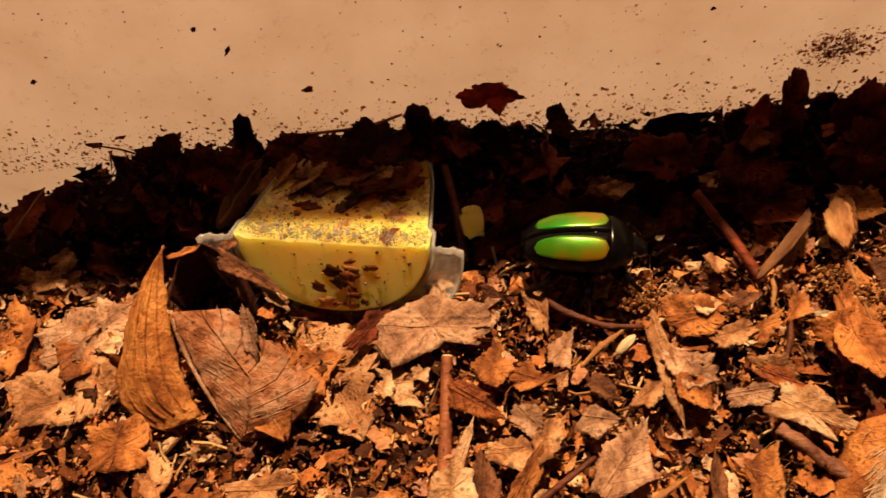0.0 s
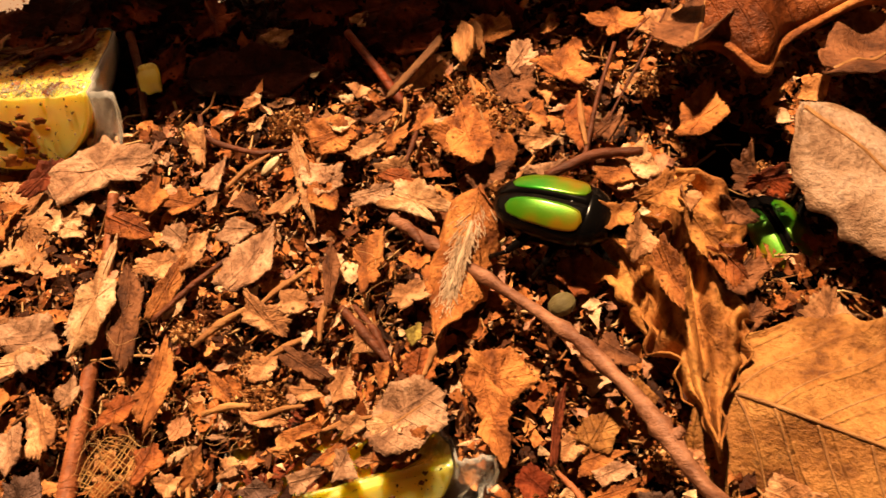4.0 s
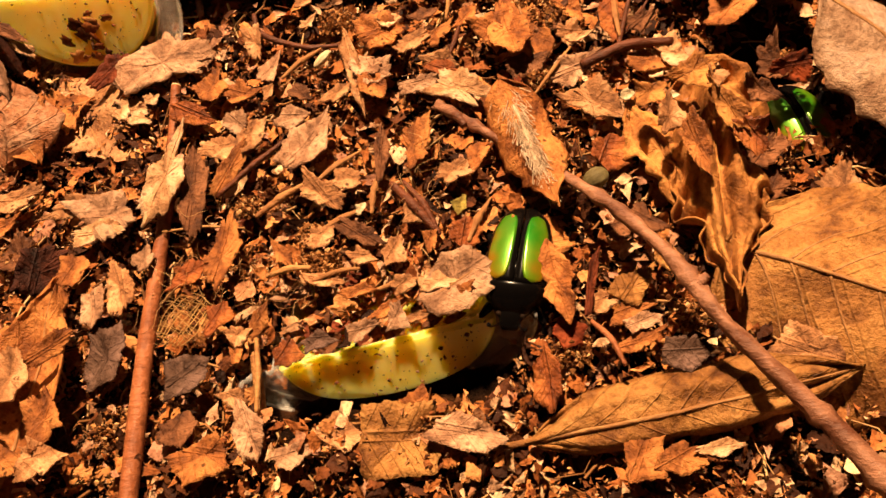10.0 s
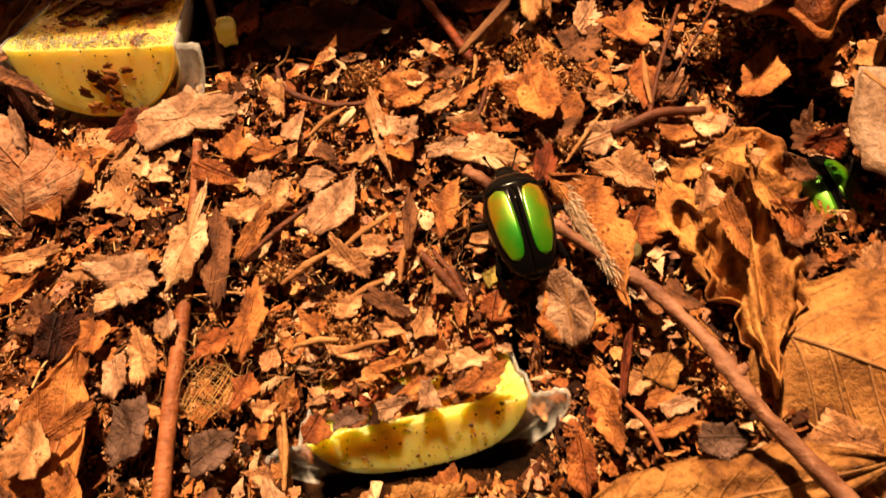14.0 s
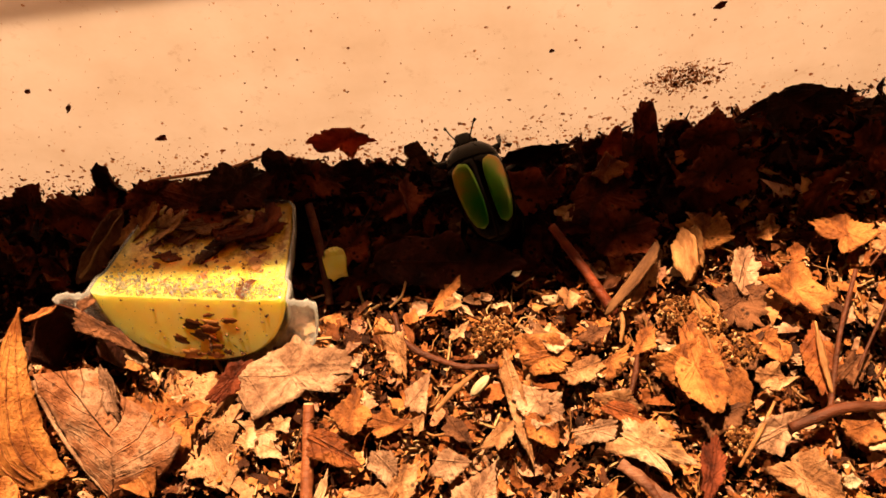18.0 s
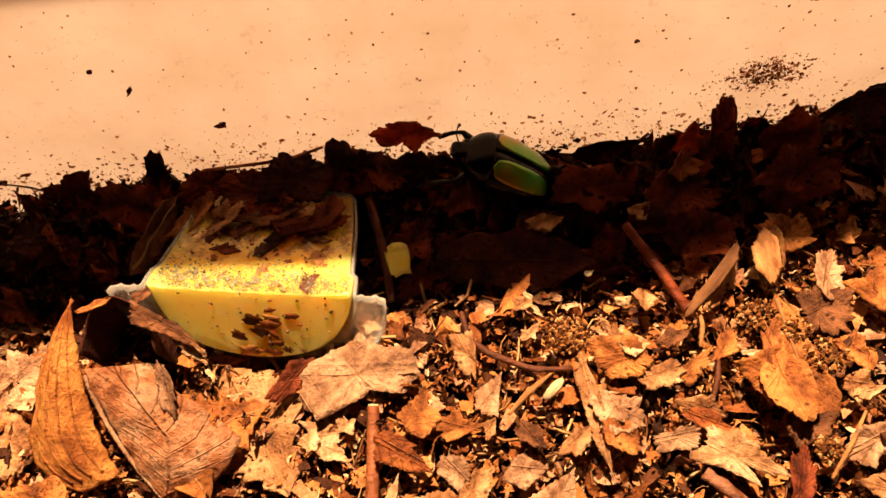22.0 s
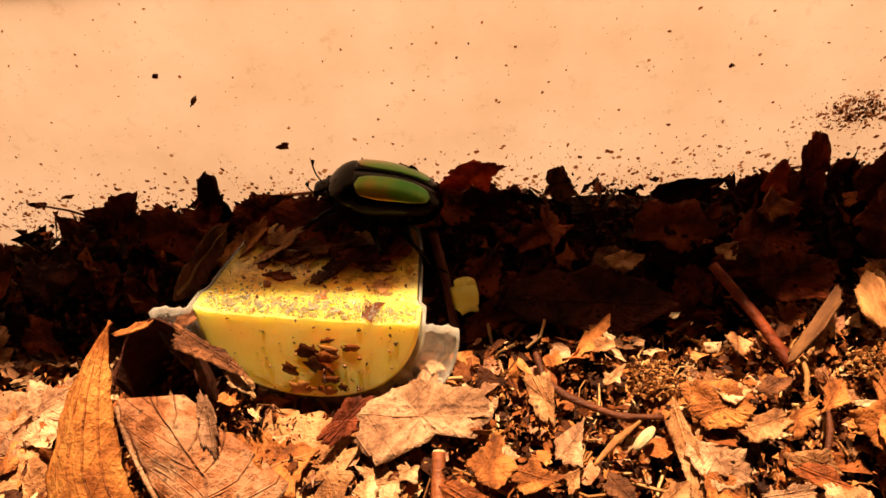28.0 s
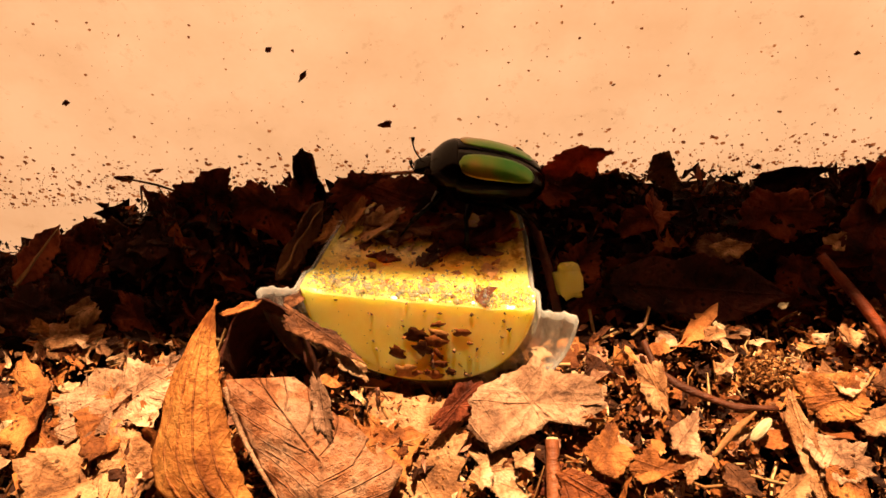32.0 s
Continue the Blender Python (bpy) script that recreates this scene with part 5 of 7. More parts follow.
scrap(83.4, -54.9, 3.6, 7, 6, 14, 7.9, 5.8, 1054, "brown", ragged=0.35, lobes=3)
scrap(100.6, -48.1, 3.6, 3, 1, -94, 12.3, 5.6, 1055, "rust", "fibrous reddish brown scrap of rotten wood", ragged=0.3)
scrap(80.3, -63.4, 3.6, 6, 3, 69, 12.0, 6.1, 1056, "red", "dark reddish crumbly scrap of leaf", ragged=0.3)
scrap(89.9, -45.8, 3.6, 5, -2, 37, 10.1, 5.5, 1057, "brown", ragged=0.3)
scrap(93.3, -43.8, 3.6, 0, 7, -48, 6.6, 5.0, 1058, "orange", ragged=0.3)
scrap(68.3, -44.3, 3.6, 6, 0, 59, 8.5, 5.4, 1059, "orange", ragged=0.3)
scrap(68.7, -50.9, 3.6, 28, 5, -22, 8.4, 5.0, 1060, "tan", ragged=0.3)
scrap(105.4, -48.8, 3.6, 10, 1, 36, 9.0, 4.6, 1061, "brown", ragged=0.3)
scrap(104.2, -58.7, 3.6, -3, 7, 14, 7.9, 5.4, 1062, "orange", ragged=0.3)
scrap(119.1, -51.9, 6.6, -20, -1, 53, 11.4, 8.2, 1063, "orange", "orange brown leaf leaning over a dark hollow", ragged=0.1, cup=0.2)
scrap(123.7, -65.0, 5.6, 4, 6, -10, 6.7, 8.3, 1064, "brown", "crumpled brown clod of rotten leaf", ragged=0.5, lobes=3, cup=0.3)
scrap(117.4, -80.4, 5.6, 11, 1, 42, 9.1, 5.2, 1065, "brown", ragged=0.35)
scrap(2.5, -83.4, 3.6, 4, 13, 72, 6.8, 5.6, 1066, "orange", ragged=0.2)
scrap(6.8, -89.5, 3.6, 8, -6, -75, 9.0, 4.9, 1067, "grey", ragged=0.15)
scrap(11.5, -87.3, 3.6, 9, 1, -76, 11.1, 6.2, 1068, "tan", "ragged greyish tan scrap of leaf", ragged=0.38, lobes=4)
scrap(28.8, -84.5, 4.2, 4, 4, 78, 15.7, 6.6, 1069, "orange", "orange torn leaf with a lobed edge", ragged=0.3, lobes=5)
scrap(23.2, -104.2, 3.6, 6, 12, 37, 9.0, 8.1, 1070, "dun", "flat greyish brown scrap of leaf", ragged=0.12, reach=(1.1, 0.8, 0.95, 0.6, 1.1, 0.7, 0.85))
scrap(35.3, -96.3, 3.6, 30, 1, 57, 6.3, 2.7, 1071, "orange", ragged=0.12)
scrap(27.2, -116.4, 3.6, 6, 7, -15, 10.5, 8.3, 1072, "orange", "flat rounded orange scrap of leaf", ragged=0.08)
scrap(33.9, -114.3, 3.6, 0, 6, -72, 9.8, 4.9, 1073, "grey", "pinkish scrap of leaf before the sunken cup", ragged=0.15)
scrap(56.1, -117.2, 0.6, 4, 7, -3, 12.1, 11.3, 1074, "yellow", "ochre square scrap of leaf with ribs", ragged=0.05, reach=(0.98, 1.3, 0.98, 1.3, 0.98, 1.3, 0.98, 1.3), cup=0.02)
scrap(47.2, -115.6, 1.6, -2, 3, 3, 8.3, 6.3, 1075, "tan", "flat tan scrap of leaf with ribs", ragged=0.1)
scrap(10.4, -99.5, 3.6, -7, -3, 74, 10.4, 9.0, 1076, "dun", "dark greyish brown leaf in the litter", ragged=0.2)
scrap(66.1, -117.6, 2.1, 4, 3, -16, 13.7, 7.2, 1077, "grey", "flat pinkish triangular scrap of leaf", ragged=0.08, reach=(0.95, 0.6, 0.9, 0.7, 1.05, 0.75, 0.8))
scrap(78.8, -111.7, 3.6, 25, 12, -90, 10.6, 4.5, 1078, "rust", "orange brown leaf standing by the sunken cup", ragged=0.1)
scrap(98.5, -110.6, 4.6, 17, -8, -7, 7.7, 5.0, 1079, "dun", "dark greyish brown scrap of leaf", ragged=0.18)
scrap(93.4, -99.2, 3.6, -1, 8, 51, 9.6, 5.0, 1080, "yellow", ragged=0.12)
scrap(89.1, -100.6, 3.6, 7, -8, 14, 6.0, 3.5, 1081, "tan", ragged=0.25)
scrap(93.3, -105.3, 4.6, 7, -7, 13, 6.6, 2.8, 1082, "grey", "pinkish narrow scrap of leaf", ragged=0.15)
scrap(92.5, -107.9, 3.6, -2, -8, 9, 9.0, 3.8, 1083, "orange", ragged=0.25)
scrap(90.1, -123.9, 3.6, 2, 13, 58, 9.3, 6.9, 1084, "orange", "flat orange scrap of leaf", ragged=0.1)
scrap(95.2, -124.8, 3.6, 7, -1, 22, 7.0, 4.9, 1085, "orange", ragged=0.15)
scrap(115.8, -112.4, 3.6, 22, -3, -30, 10.6, 7.2, 1086, "tan", "flat tan leaf lying under a twig", ragged=0.12)
scrap(82.9, -105.1, 3.6, 3, -2, -50, 5.4, 4.7, 1087, "ember", "deep red scrap of leaf", ragged=0.15)
scrap(87.6, -97.5, 4.6, 40, 3, 72, 11.9, 2.0, 1088, "red", "dark red curved leaf strip", ragged=0.05)
scrap(99.9, -124.0, 3.6, 2, 9, 2, 7.2, 2.6, 1089, "pale", ragged=0.3)
scrap(99.7, -95.2, 3.6, 2, 3, -54, 4.5, 4.3, 1090, "yellow", ragged=0.12)
scrap(93.2, -88.7, 3.6, 6, -5, 14, 6.2, 4.4, 1091, "brown", ragged=0.3)
scrap(97.6, -88.4, 3.6, -3, 0, -43, 7.7, 4.9, 1092, "brown", ragged=0.35)
scrap(-2.6, -102.3, 8.1, -12, 0, 65, 8.3, 8.5, 1093, "tan", "bright torn scrap lying in a curled leaf", ragged=0.14)
scrap(3.1, -109.1, 7.1, 5, 1, 66, 11.5, 8.7, 1094, "orange", "cracked orange scrap lying in a curled leaf", ragged=0.2)
scrap(3.4, -114.9, 7.6, 3, 2, 14, 8.0, 5.8, 1095, "tan", "pinkish cracked scrap in a curled leaf", ragged=0.25)
scrap(-3.0, -114.5, 7.1, 2, 4, 25, 6.9, 7.5, 1096, "orange", ragged=0.12)
scrap(-3.4, -82.5, 4.6, 50, -10, 78, 11.6, 8.9, 1097, "dark", "dark leaf standing on edge in the litter", ragged=0.2)
scrap(-5.4, -109.1, 7.8, 10, -5, 26, 4.7, 6.8, 1098, "brown", ragged=0.1)
scrap(-8.2, -78.2, 3.6, 7, -3, 27, 9.2, 7.3, 1099, "brown", ragged=0.3)
scrap(2.5, -97.7, 7.1, 30, -3, 26, 9.1, 4.1, 1100, "orange", "narrow orange scrap with a curled rim", ragged=0.15)
scrap(15.2, -82.6, 3.6, -2, 8, 85, 6.1, 4.1, 1101, "grey", ragged=0.2)
scrap(23.1, -86.7, 3.6, -4, -7, 14, 8.2, 4.3, 1102, "rust", ragged=0.15)
scrap(28.1, -95.2, 3.6, 6, 2, 60, 6.1, 5.0, 1103, "rust", ragged=0.2)
scrap(31.8, -98.5, 3.6, 4, -6, 25, 5.1, 3.9, 1104, "tan", ragged=0.3)
scrap(31.4, -101.6, 3.6, -1, 5, 59, 3.4, 4.2, 1105, "orange", ragged=0.15)
scrap(22.6, -112.2, 3.6, -3, 4, 60, 7.1, 5.2, 1106, "brown", ragged=0.2)
scrap(31.1, -108.2, 3.6, 9, 1, -25, 7.3, 3.3, 1107, "tan", ragged=0.2)
scrap(39.6, -118.2, 3.6, -4, 11, 13, 6.4, 4.1, 1108, "grey", ragged=0.3)
scrap(52.3, -83.8, 3.6, 5, 1, -39, 8.9, 3.5, 1109, "brown", ragged=0.3)
scrap(45.8, -82.8, 3.6, 1, -6, 26, 6.4, 4.8, 1110, "tan", ragged=0.3)
scrap(38.7, -84.9, 3.6, 2, 1, -55, 8.4, 2.7, 1111, "orange", ragged=0.2)
scrap(52.1, -87.8, 3.6, -2, 1, -8, 6.1, 4.4, 1112, "tan", ragged=0.35, lobes=3)
scrap(57.6, -87.6, 3.6, 12, 3, 57, 6.6, 4.2, 1113, "tan", ragged=0.25)
scrap(45.6, -90.8, 3.6, 3, 6, -16, 8.4, 2.9, 1114, "tan", "narrow flat tan scrap of leaf", ragged=0.15)
scrap(51.8, -93.6, 3.6, 10, 5, 1, 7.1, 2.5, 1115, "orange", ragged=0.2)
scrap(55.5, -97.4, 3.6, -2, -11, 14, 7.0, 2.8, 1116, "orange", ragged=0.2)
scrap(59.0, -94.0, 4.6, 10, 0, 35, 4.9, 3.7, 1117, "tan", ragged=0.2)
scrap(64.5, -95.1, 6.1, 1, 3, 3, 5.3, 4.4, 1118, "pale", "pale lobed scrap of leaf at the cup's corner", ragged=0.3, lobes=3)
scrap(65.6, -98.6, 5.1, 1, -4, 35, 8.3, 6.6, 1119, "orange", "orange brown scrap with a turned-up tip", ragged=0.25, cup=0.25)
scrap(44.9, -101.0, 4.1, 17, -9, -7, 7.9, 3.6, 1120, "dun", "olive grey scrap of leaf on the sunken cup", ragged=0.2)
scrap(39.9, -102.3, 3.8, 10, 6, 58, 5.1, 5.6, 1121, "rust", ragged=0.2)
scrap(51.5, -100.8, 4.4, 16, 2, 8, 7.7, 3.6, 1122, "grey", ragged=0.2)
scrap(57.7, -99.4, 4.8, 8, -5, 56, 5.2, 4.5, 1123, "grey", ragged=0.2)
scrap(63.7, -86.4, 3.6, 4, -13, 56, 4.8, 3.2, 1124, "orange", ragged=0.2)
scrap(69.6, -86.3, 3.6, 20, -3, 74, 5.9, 6.3, 1125, "rust", ragged=0.2)
scrap(61.9, -81.0, 3.6, 4, -1, 36, 5.7, 4.1, 1126, "tan", ragged=0.3)
scrap(68.2, -74.5, 3.6, 1, 7, 25, 7.7, 5.3, 1127, "tan", ragged=0.3)
scrap(73.2, -72.0, 3.6, -7, 1, 65, 6.4, 3.9, 1128, "orange", ragged=0.3)
scrap(94.1, -75.4, 3.6, 20, -2, 62, 6.4, 7.3, 1129, "rust", ragged=0.2)
scrap(92.3, -102.9, 3.6, 4, 0, 13, 7.5, 4.0, 1130, "orange", ragged=0.25)
scrap(80.3, -89.7, 3.6, 18, -6, 72, 8.1, 10.6, 1131, "orange", "flat orange brown leaf beside a twig", ragged=0.06)
scrap(91.9, -49.4, 3.6, 13, 8, -11, 5.7, 5.8, 1132, "tan", ragged=0.3)
scrap(105.9, -59.0, 3.6, 3, -4, -46, 7.8, 7.0, 1133, "pale", "pale torn scrap of leaf", ragged=0.24)
scrap(80.2, -45.9, 3.6, 15, -7, 75, 8.2, 11.0, 1134, "orange", "bright orange leaf strip", ragged=0.1)
scrap(111.2, -26.3, 3.6, -2, 12, 74, 9.6, 11.1, 1135, "orange", ragged=0.2)
scrap(118.6, -29.4, 3.6, -11, 3, 25, 9.9, 7.6, 1136, "tan", ragged=0.2)
scrap(112.8, -41.4, 3.6, -1, 11, -49, 9.2, 7.1, 1137, "tan", ragged=0.35, lobes=3)
scrap(89.9, -36.6, 3.6, 6, -8, 26, 9.4, 8.7, 1138, "brown", "fibrous clod of rotten wood", ragged=0.4, lobes=3)
scrap(100.3, -34.9, 3.6, 0, 1, 72, 9.0, 11.1, 1139, "orange", ragged=0.25)
scrap(87.6, -23.8, 3.6, 5, -6, 58, 10.2, 9.6, 1140, "orange", ragged=0.2)
scrap(93, -31, 3.0, 14, 12, 60, 10.3, 6.88, 123, "grey")
scrap(118, -86, 3.0, 16, 6, 50, 8.6, 6.02, 125, "brown")
scrap(128, -88, 3.6, 6, 6, 50, 10.3, 7.74, 126, "tan", ragged=0.35)
scrap(-36, -58, 0.8, 8, -6, 70, 14.6, 11.2, 135, "orange", ragged=0.18)
scrap(-50, -50, 0.2, 6, 10, 30, 17.2, 12.9, 136, "tan", lobes=3)
scrap(-46, -40, 0.6, 4, 4, 60, 12.9, 10.3, 137, "orange")
scrap(-58, -60, -0.4, 10, 8, 20, 18.9, 11.2, 138, "orange")
scrap(-30, -64, 0.6, 8, 4, 120, 13.8, 7.74, 139, "tan")
scrap(-20, -68, 1.0, 4, 6, 30, 12.9, 8.6, 140, "orange")
scrap(-62, -40, -1.0, 12, -10, 80, 13.8, 8.6, 141, "brown")
scrap(-40, -33, 0.6, 20, 4, 30, 12, 7.74, 142, "grey")

scrap(-46, -36.8, 1.2, 4, 6, 40, 17, 13, 181, "grey", "large flat cracked reddish grey leaf plate", ragged=0.22, cup=0.02, n=60)
scrap(-58.5, -40.5, 0.2, 6, 8, -50, 21, 12, 182, "orange", "large flat orange leaf plate", ragged=0.2, cup=0.03, n=60)
scrap(-55.5, -27.0, 1.0, 10, 4, 10, 13, 9, 183, "tan", "flat mottled tan leaf plate", ragged=0.25, cup=0.03, n=50)
scrap(-42.4, -47.2, 1.4, 6, 4, -60, 13, 10, 184, "tan", "flat cracked tan leaf plate", ragged=0.25, cup=0.04, n=50)
scrap(-64.5, -21.5, 0.6, 14, 6, -20, 12, 9, 185, "dark", "flat dark leaf plate by the tub wall", ragged=0.2, n=50)
leaf("wall_leaf", -65.2, -11.5, 2.4, 52, 4, 74, 13, 6, 186, "red", "reddish leaf leaning on the tub wall", roll=40, ruffle=0.3)

leaf("trough_leaf", -2.8, -104, 3.0, 6, -2, 80, 38, 17, 187, "orange", "long orange leaf curled up into a trough beside a twig", roll=130, ruffle=1.0, torn=0.3, bend=1.0, nv=17)

# leaf pieces standing against the wall, many tinted dark to hold its shade
scrap(106, -4.0, 11.5, 55, 10, 8, 16, 10, 208, "dark", "dark leaf leaning on the tub wall", cup=0.25)
scrap(-25, -7, 7.0, 42, 20, -30, 15, 9, 211, "shade_tint", "brown torn leaf leaning on the tub wall")
scrap(90, -13, 6.0, 24, 8, 30, 15, 9, 212, "shade_tint", "brown scrap of leaf in the wall's shade")
scrap(58, -12, 5.0, 30, -6, -14, 13, 8, 213, "shade_tint", "reddish scrap of leaf in the wall's shade")
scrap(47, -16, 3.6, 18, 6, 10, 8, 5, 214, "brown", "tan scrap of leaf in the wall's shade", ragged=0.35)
scrap(72, -14, 5.0, 26, 8, 20, 14, 9, 215, "shade_tint", "brown scrap of leaf in the wall's shade")
scrap(36, -11, 5.2, 34, 4, -8, 9, 7, 216, "shade_tint", "reddish scrap of leaf in the wall's shade")

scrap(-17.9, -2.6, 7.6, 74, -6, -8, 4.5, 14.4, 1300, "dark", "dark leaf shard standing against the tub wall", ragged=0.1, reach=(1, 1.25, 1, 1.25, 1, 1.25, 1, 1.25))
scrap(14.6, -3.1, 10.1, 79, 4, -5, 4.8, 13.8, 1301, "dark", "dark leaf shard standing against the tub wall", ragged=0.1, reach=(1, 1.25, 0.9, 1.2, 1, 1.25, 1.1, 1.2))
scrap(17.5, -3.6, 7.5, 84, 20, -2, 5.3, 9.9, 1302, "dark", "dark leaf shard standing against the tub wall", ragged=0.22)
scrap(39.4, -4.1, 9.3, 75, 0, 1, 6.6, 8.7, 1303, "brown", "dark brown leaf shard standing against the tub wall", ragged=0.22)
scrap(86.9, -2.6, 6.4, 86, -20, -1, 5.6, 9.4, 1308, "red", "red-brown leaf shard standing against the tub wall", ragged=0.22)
scrap(94.1, -3.1, 4.4, 77, 6, 2, 10.4, 13.0, 1309, "shade_tint", "reddish brown leaf shard standing against the tub wall", ragged=0.22)
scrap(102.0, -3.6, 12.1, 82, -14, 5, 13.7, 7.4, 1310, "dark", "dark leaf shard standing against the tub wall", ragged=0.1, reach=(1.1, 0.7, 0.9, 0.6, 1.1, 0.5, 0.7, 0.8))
scrap(105.1, -4.1, -4.0, 87, -2, 8, 5.4, 20.0, 1311, "shade_tint", "reddish brown leaf shard standing against the tub wall", ragged=0.1, reach=(1, 1.25, 1, 1.25, 1, 1.25, 1, 1.25))
scrap(114.5, -2.6, 2.4, 78, 10, -6, 12.5, 16.9, 1312, "shade_tint", "reddish brown leaf shard standing against the tub wall", ragged=0.22)
scrap(111.7, -3.1, -2.9, 83, -30, -3, 8.6, 12.6, 1313, "shade_tint", "reddish brown leaf shard standing against the tub wall", ragged=0.22)
scrap(73.5, -3.6, 3.3, 74, -10, 0, 9.5, 9.8, 1314, "shade_tint", "reddish brown leaf shard standing against the tub wall", ragged=0.22)
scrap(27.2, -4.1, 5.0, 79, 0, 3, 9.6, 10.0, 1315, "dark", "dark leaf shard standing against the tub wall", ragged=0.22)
scrap(32.3, -2.6, 3.3, 84, -20, 6, 7.5, 10.1, 1316, "shade_tint", "reddish brown leaf shard standing against the tub wall", ragged=0.22)
scrap(-13.0, -3.1, 4.5, 75, 20, -8, 7.6, 12.9, 1317, "shade_tint", "reddish brown leaf shard standing against the tub wall", ragged=0.22)
scrap(-1.7, -3.6, 4.4, 80, -10, -5, 10.8, 10.7, 1318, "shade_tint", "reddish brown leaf shard standing against the tub wall", ragged=0.22)
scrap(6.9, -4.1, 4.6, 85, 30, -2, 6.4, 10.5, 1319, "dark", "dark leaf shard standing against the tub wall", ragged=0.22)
scrap(-35.6, -4.0, 6.7, 60, 0, -8, 10.4, 13.0, 1340, "shade_tint", "reddish brown leaf piece heaped by the tub wall", ragged=0.28)
scrap(-42.9, -5.6, 4.5, 60, -20, -5, 7.6, 10.3, 1341, "shade_tint", "reddish brown leaf piece heaped by the tub wall", ragged=0.28)
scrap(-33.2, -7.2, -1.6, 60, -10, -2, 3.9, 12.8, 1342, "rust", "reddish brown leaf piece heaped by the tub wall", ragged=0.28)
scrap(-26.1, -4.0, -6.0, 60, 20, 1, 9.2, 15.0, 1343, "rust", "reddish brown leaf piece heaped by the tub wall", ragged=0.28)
scrap(-54.4, -13.6, 7.1, 35, 0, 4, 8.1, 12.5, 1344, "shade_tint", "reddish brown leaf piece heaped by the tub wall", ragged=0.28)
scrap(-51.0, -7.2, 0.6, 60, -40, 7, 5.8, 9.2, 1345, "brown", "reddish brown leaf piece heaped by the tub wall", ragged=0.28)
scrap(-71.6, -12.0, -9.2, 35, -20, -7, 7.1, 13.5, 1346, "shade_tint", "reddish brown leaf piece heaped by the tub wall", ragged=0.28)
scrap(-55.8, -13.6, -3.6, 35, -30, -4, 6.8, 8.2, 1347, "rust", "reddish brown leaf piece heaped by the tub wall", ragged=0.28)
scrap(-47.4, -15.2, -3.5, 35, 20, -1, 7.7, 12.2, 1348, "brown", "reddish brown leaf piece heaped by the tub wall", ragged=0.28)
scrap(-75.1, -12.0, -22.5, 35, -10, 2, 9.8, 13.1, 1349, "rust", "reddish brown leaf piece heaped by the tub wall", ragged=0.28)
thing("twig", tube_mesh([(-50.1, -1.2, 9.5), (-44.4, -1.6, 7.6), (-40.1, -2.5, 5.6)], [0.15, 0.22, 0.18], M_STICK_DARK, 6, seed=40), Matrix(), "thin black stem sticking up against the tub wall", "twig")
thing("twig", tube_mesh([(58.5, -4.0, -5.5), (64.4, -3.0, 0.7), (69.3, -1.2, 4.9)], [0.5, 0.6, 0.3], M_STICK_DARK, 6, knots=0.2, seed=41), Matrix(), "brown stem leaning on the tub wall", "twig")
thing("twig", tube_mesh([(-11.6, -2.0, 8.2), (3.8, -1.4, 8.0), (11.2, -1.6, 11.2)], [0.3, 0.35, 0.25], M_STICK, 6, knots=0.2, seed=42), Matrix(), "thin reddish stem along the tub wall", "twig")

# scraps along the wall, coloured dark for the shade there
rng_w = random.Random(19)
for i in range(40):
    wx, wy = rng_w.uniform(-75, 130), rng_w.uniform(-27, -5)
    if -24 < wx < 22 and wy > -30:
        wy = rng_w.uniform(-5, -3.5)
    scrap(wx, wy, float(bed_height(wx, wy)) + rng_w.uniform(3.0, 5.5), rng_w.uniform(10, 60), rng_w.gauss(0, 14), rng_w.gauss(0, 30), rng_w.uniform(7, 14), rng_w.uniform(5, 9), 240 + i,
          rng_w.choice(["dark", "shade_tint", "shade_tint"]), "scrap of leaf by the tub wall, darkened for shade", ragged=0.35, lobes=rng_w.choice([0, 3]))

# debris lying on the cut face of the cup
scrap(9.4, -16.1, 9.2, -18, 3, 12, 12, 8, 301, "shade_tint", "dark sticky leaf scrap on the jelly", ragged=0.4)
scrap(-8.6, -14.4, 8.9, -12, -4, 20, 12, 7, 302, "tan", "brown crumpled leaf scrap on the jelly", ragged=0.3)
scrap(-5.2, -19.6, 10.3, -19, 2, -10, 5.6, 3.4, 303, "red", "small red-brown leaf scrap on the jelly")
scrap(3.3, -18.5, 9.8, -19, 6, 70, 5.5, 3.4, 310, "dark", "dark sticky leaf scrap on the jelly", ragged=0.4)
scrap(11.3, -19.7, 10.3, -18, 4, 10, 4.0, 2.4, 311, "brown", "brown leaf scrap on the jelly", ragged=0.4)
scrap(-11.2, -19.3, 9.9, -18, 4, 100, 3.6, 2.0, 312, "brown", "brown leaf scrap on the jelly", ragged=0.4)
scrap(1.0, -12.7, 8.3, -14, 6, 10, 15, 5.5, 313, "brown", "torn brown leaf scrap on the jelly", ragged=0.35)
scrap(-11.5, -11.9, 8.7, -10, -8, 50, 9, 6, 315, "orange", "crumpled orange leaf scrap on the jelly", ragged=0.35, cup=0.25)
scrap(11.9, -14.3, 8.9, -16, 4, 60, 8, 6, 316, "red", "red-brown leaf scrap on the jelly", ragged=0.4)
scrap(4.9, -15.3, 9.0, -17, 2, 0, 7, 4, 317, "shade_tint", "dark sticky leaf scrap on the jelly", ragged=0.5)
scrap(-2.6, -15.5, 9.0, -17, 2, 30, 6, 3, 318, "brown", "brown leaf scrap on the jelly", ragged=0.5)
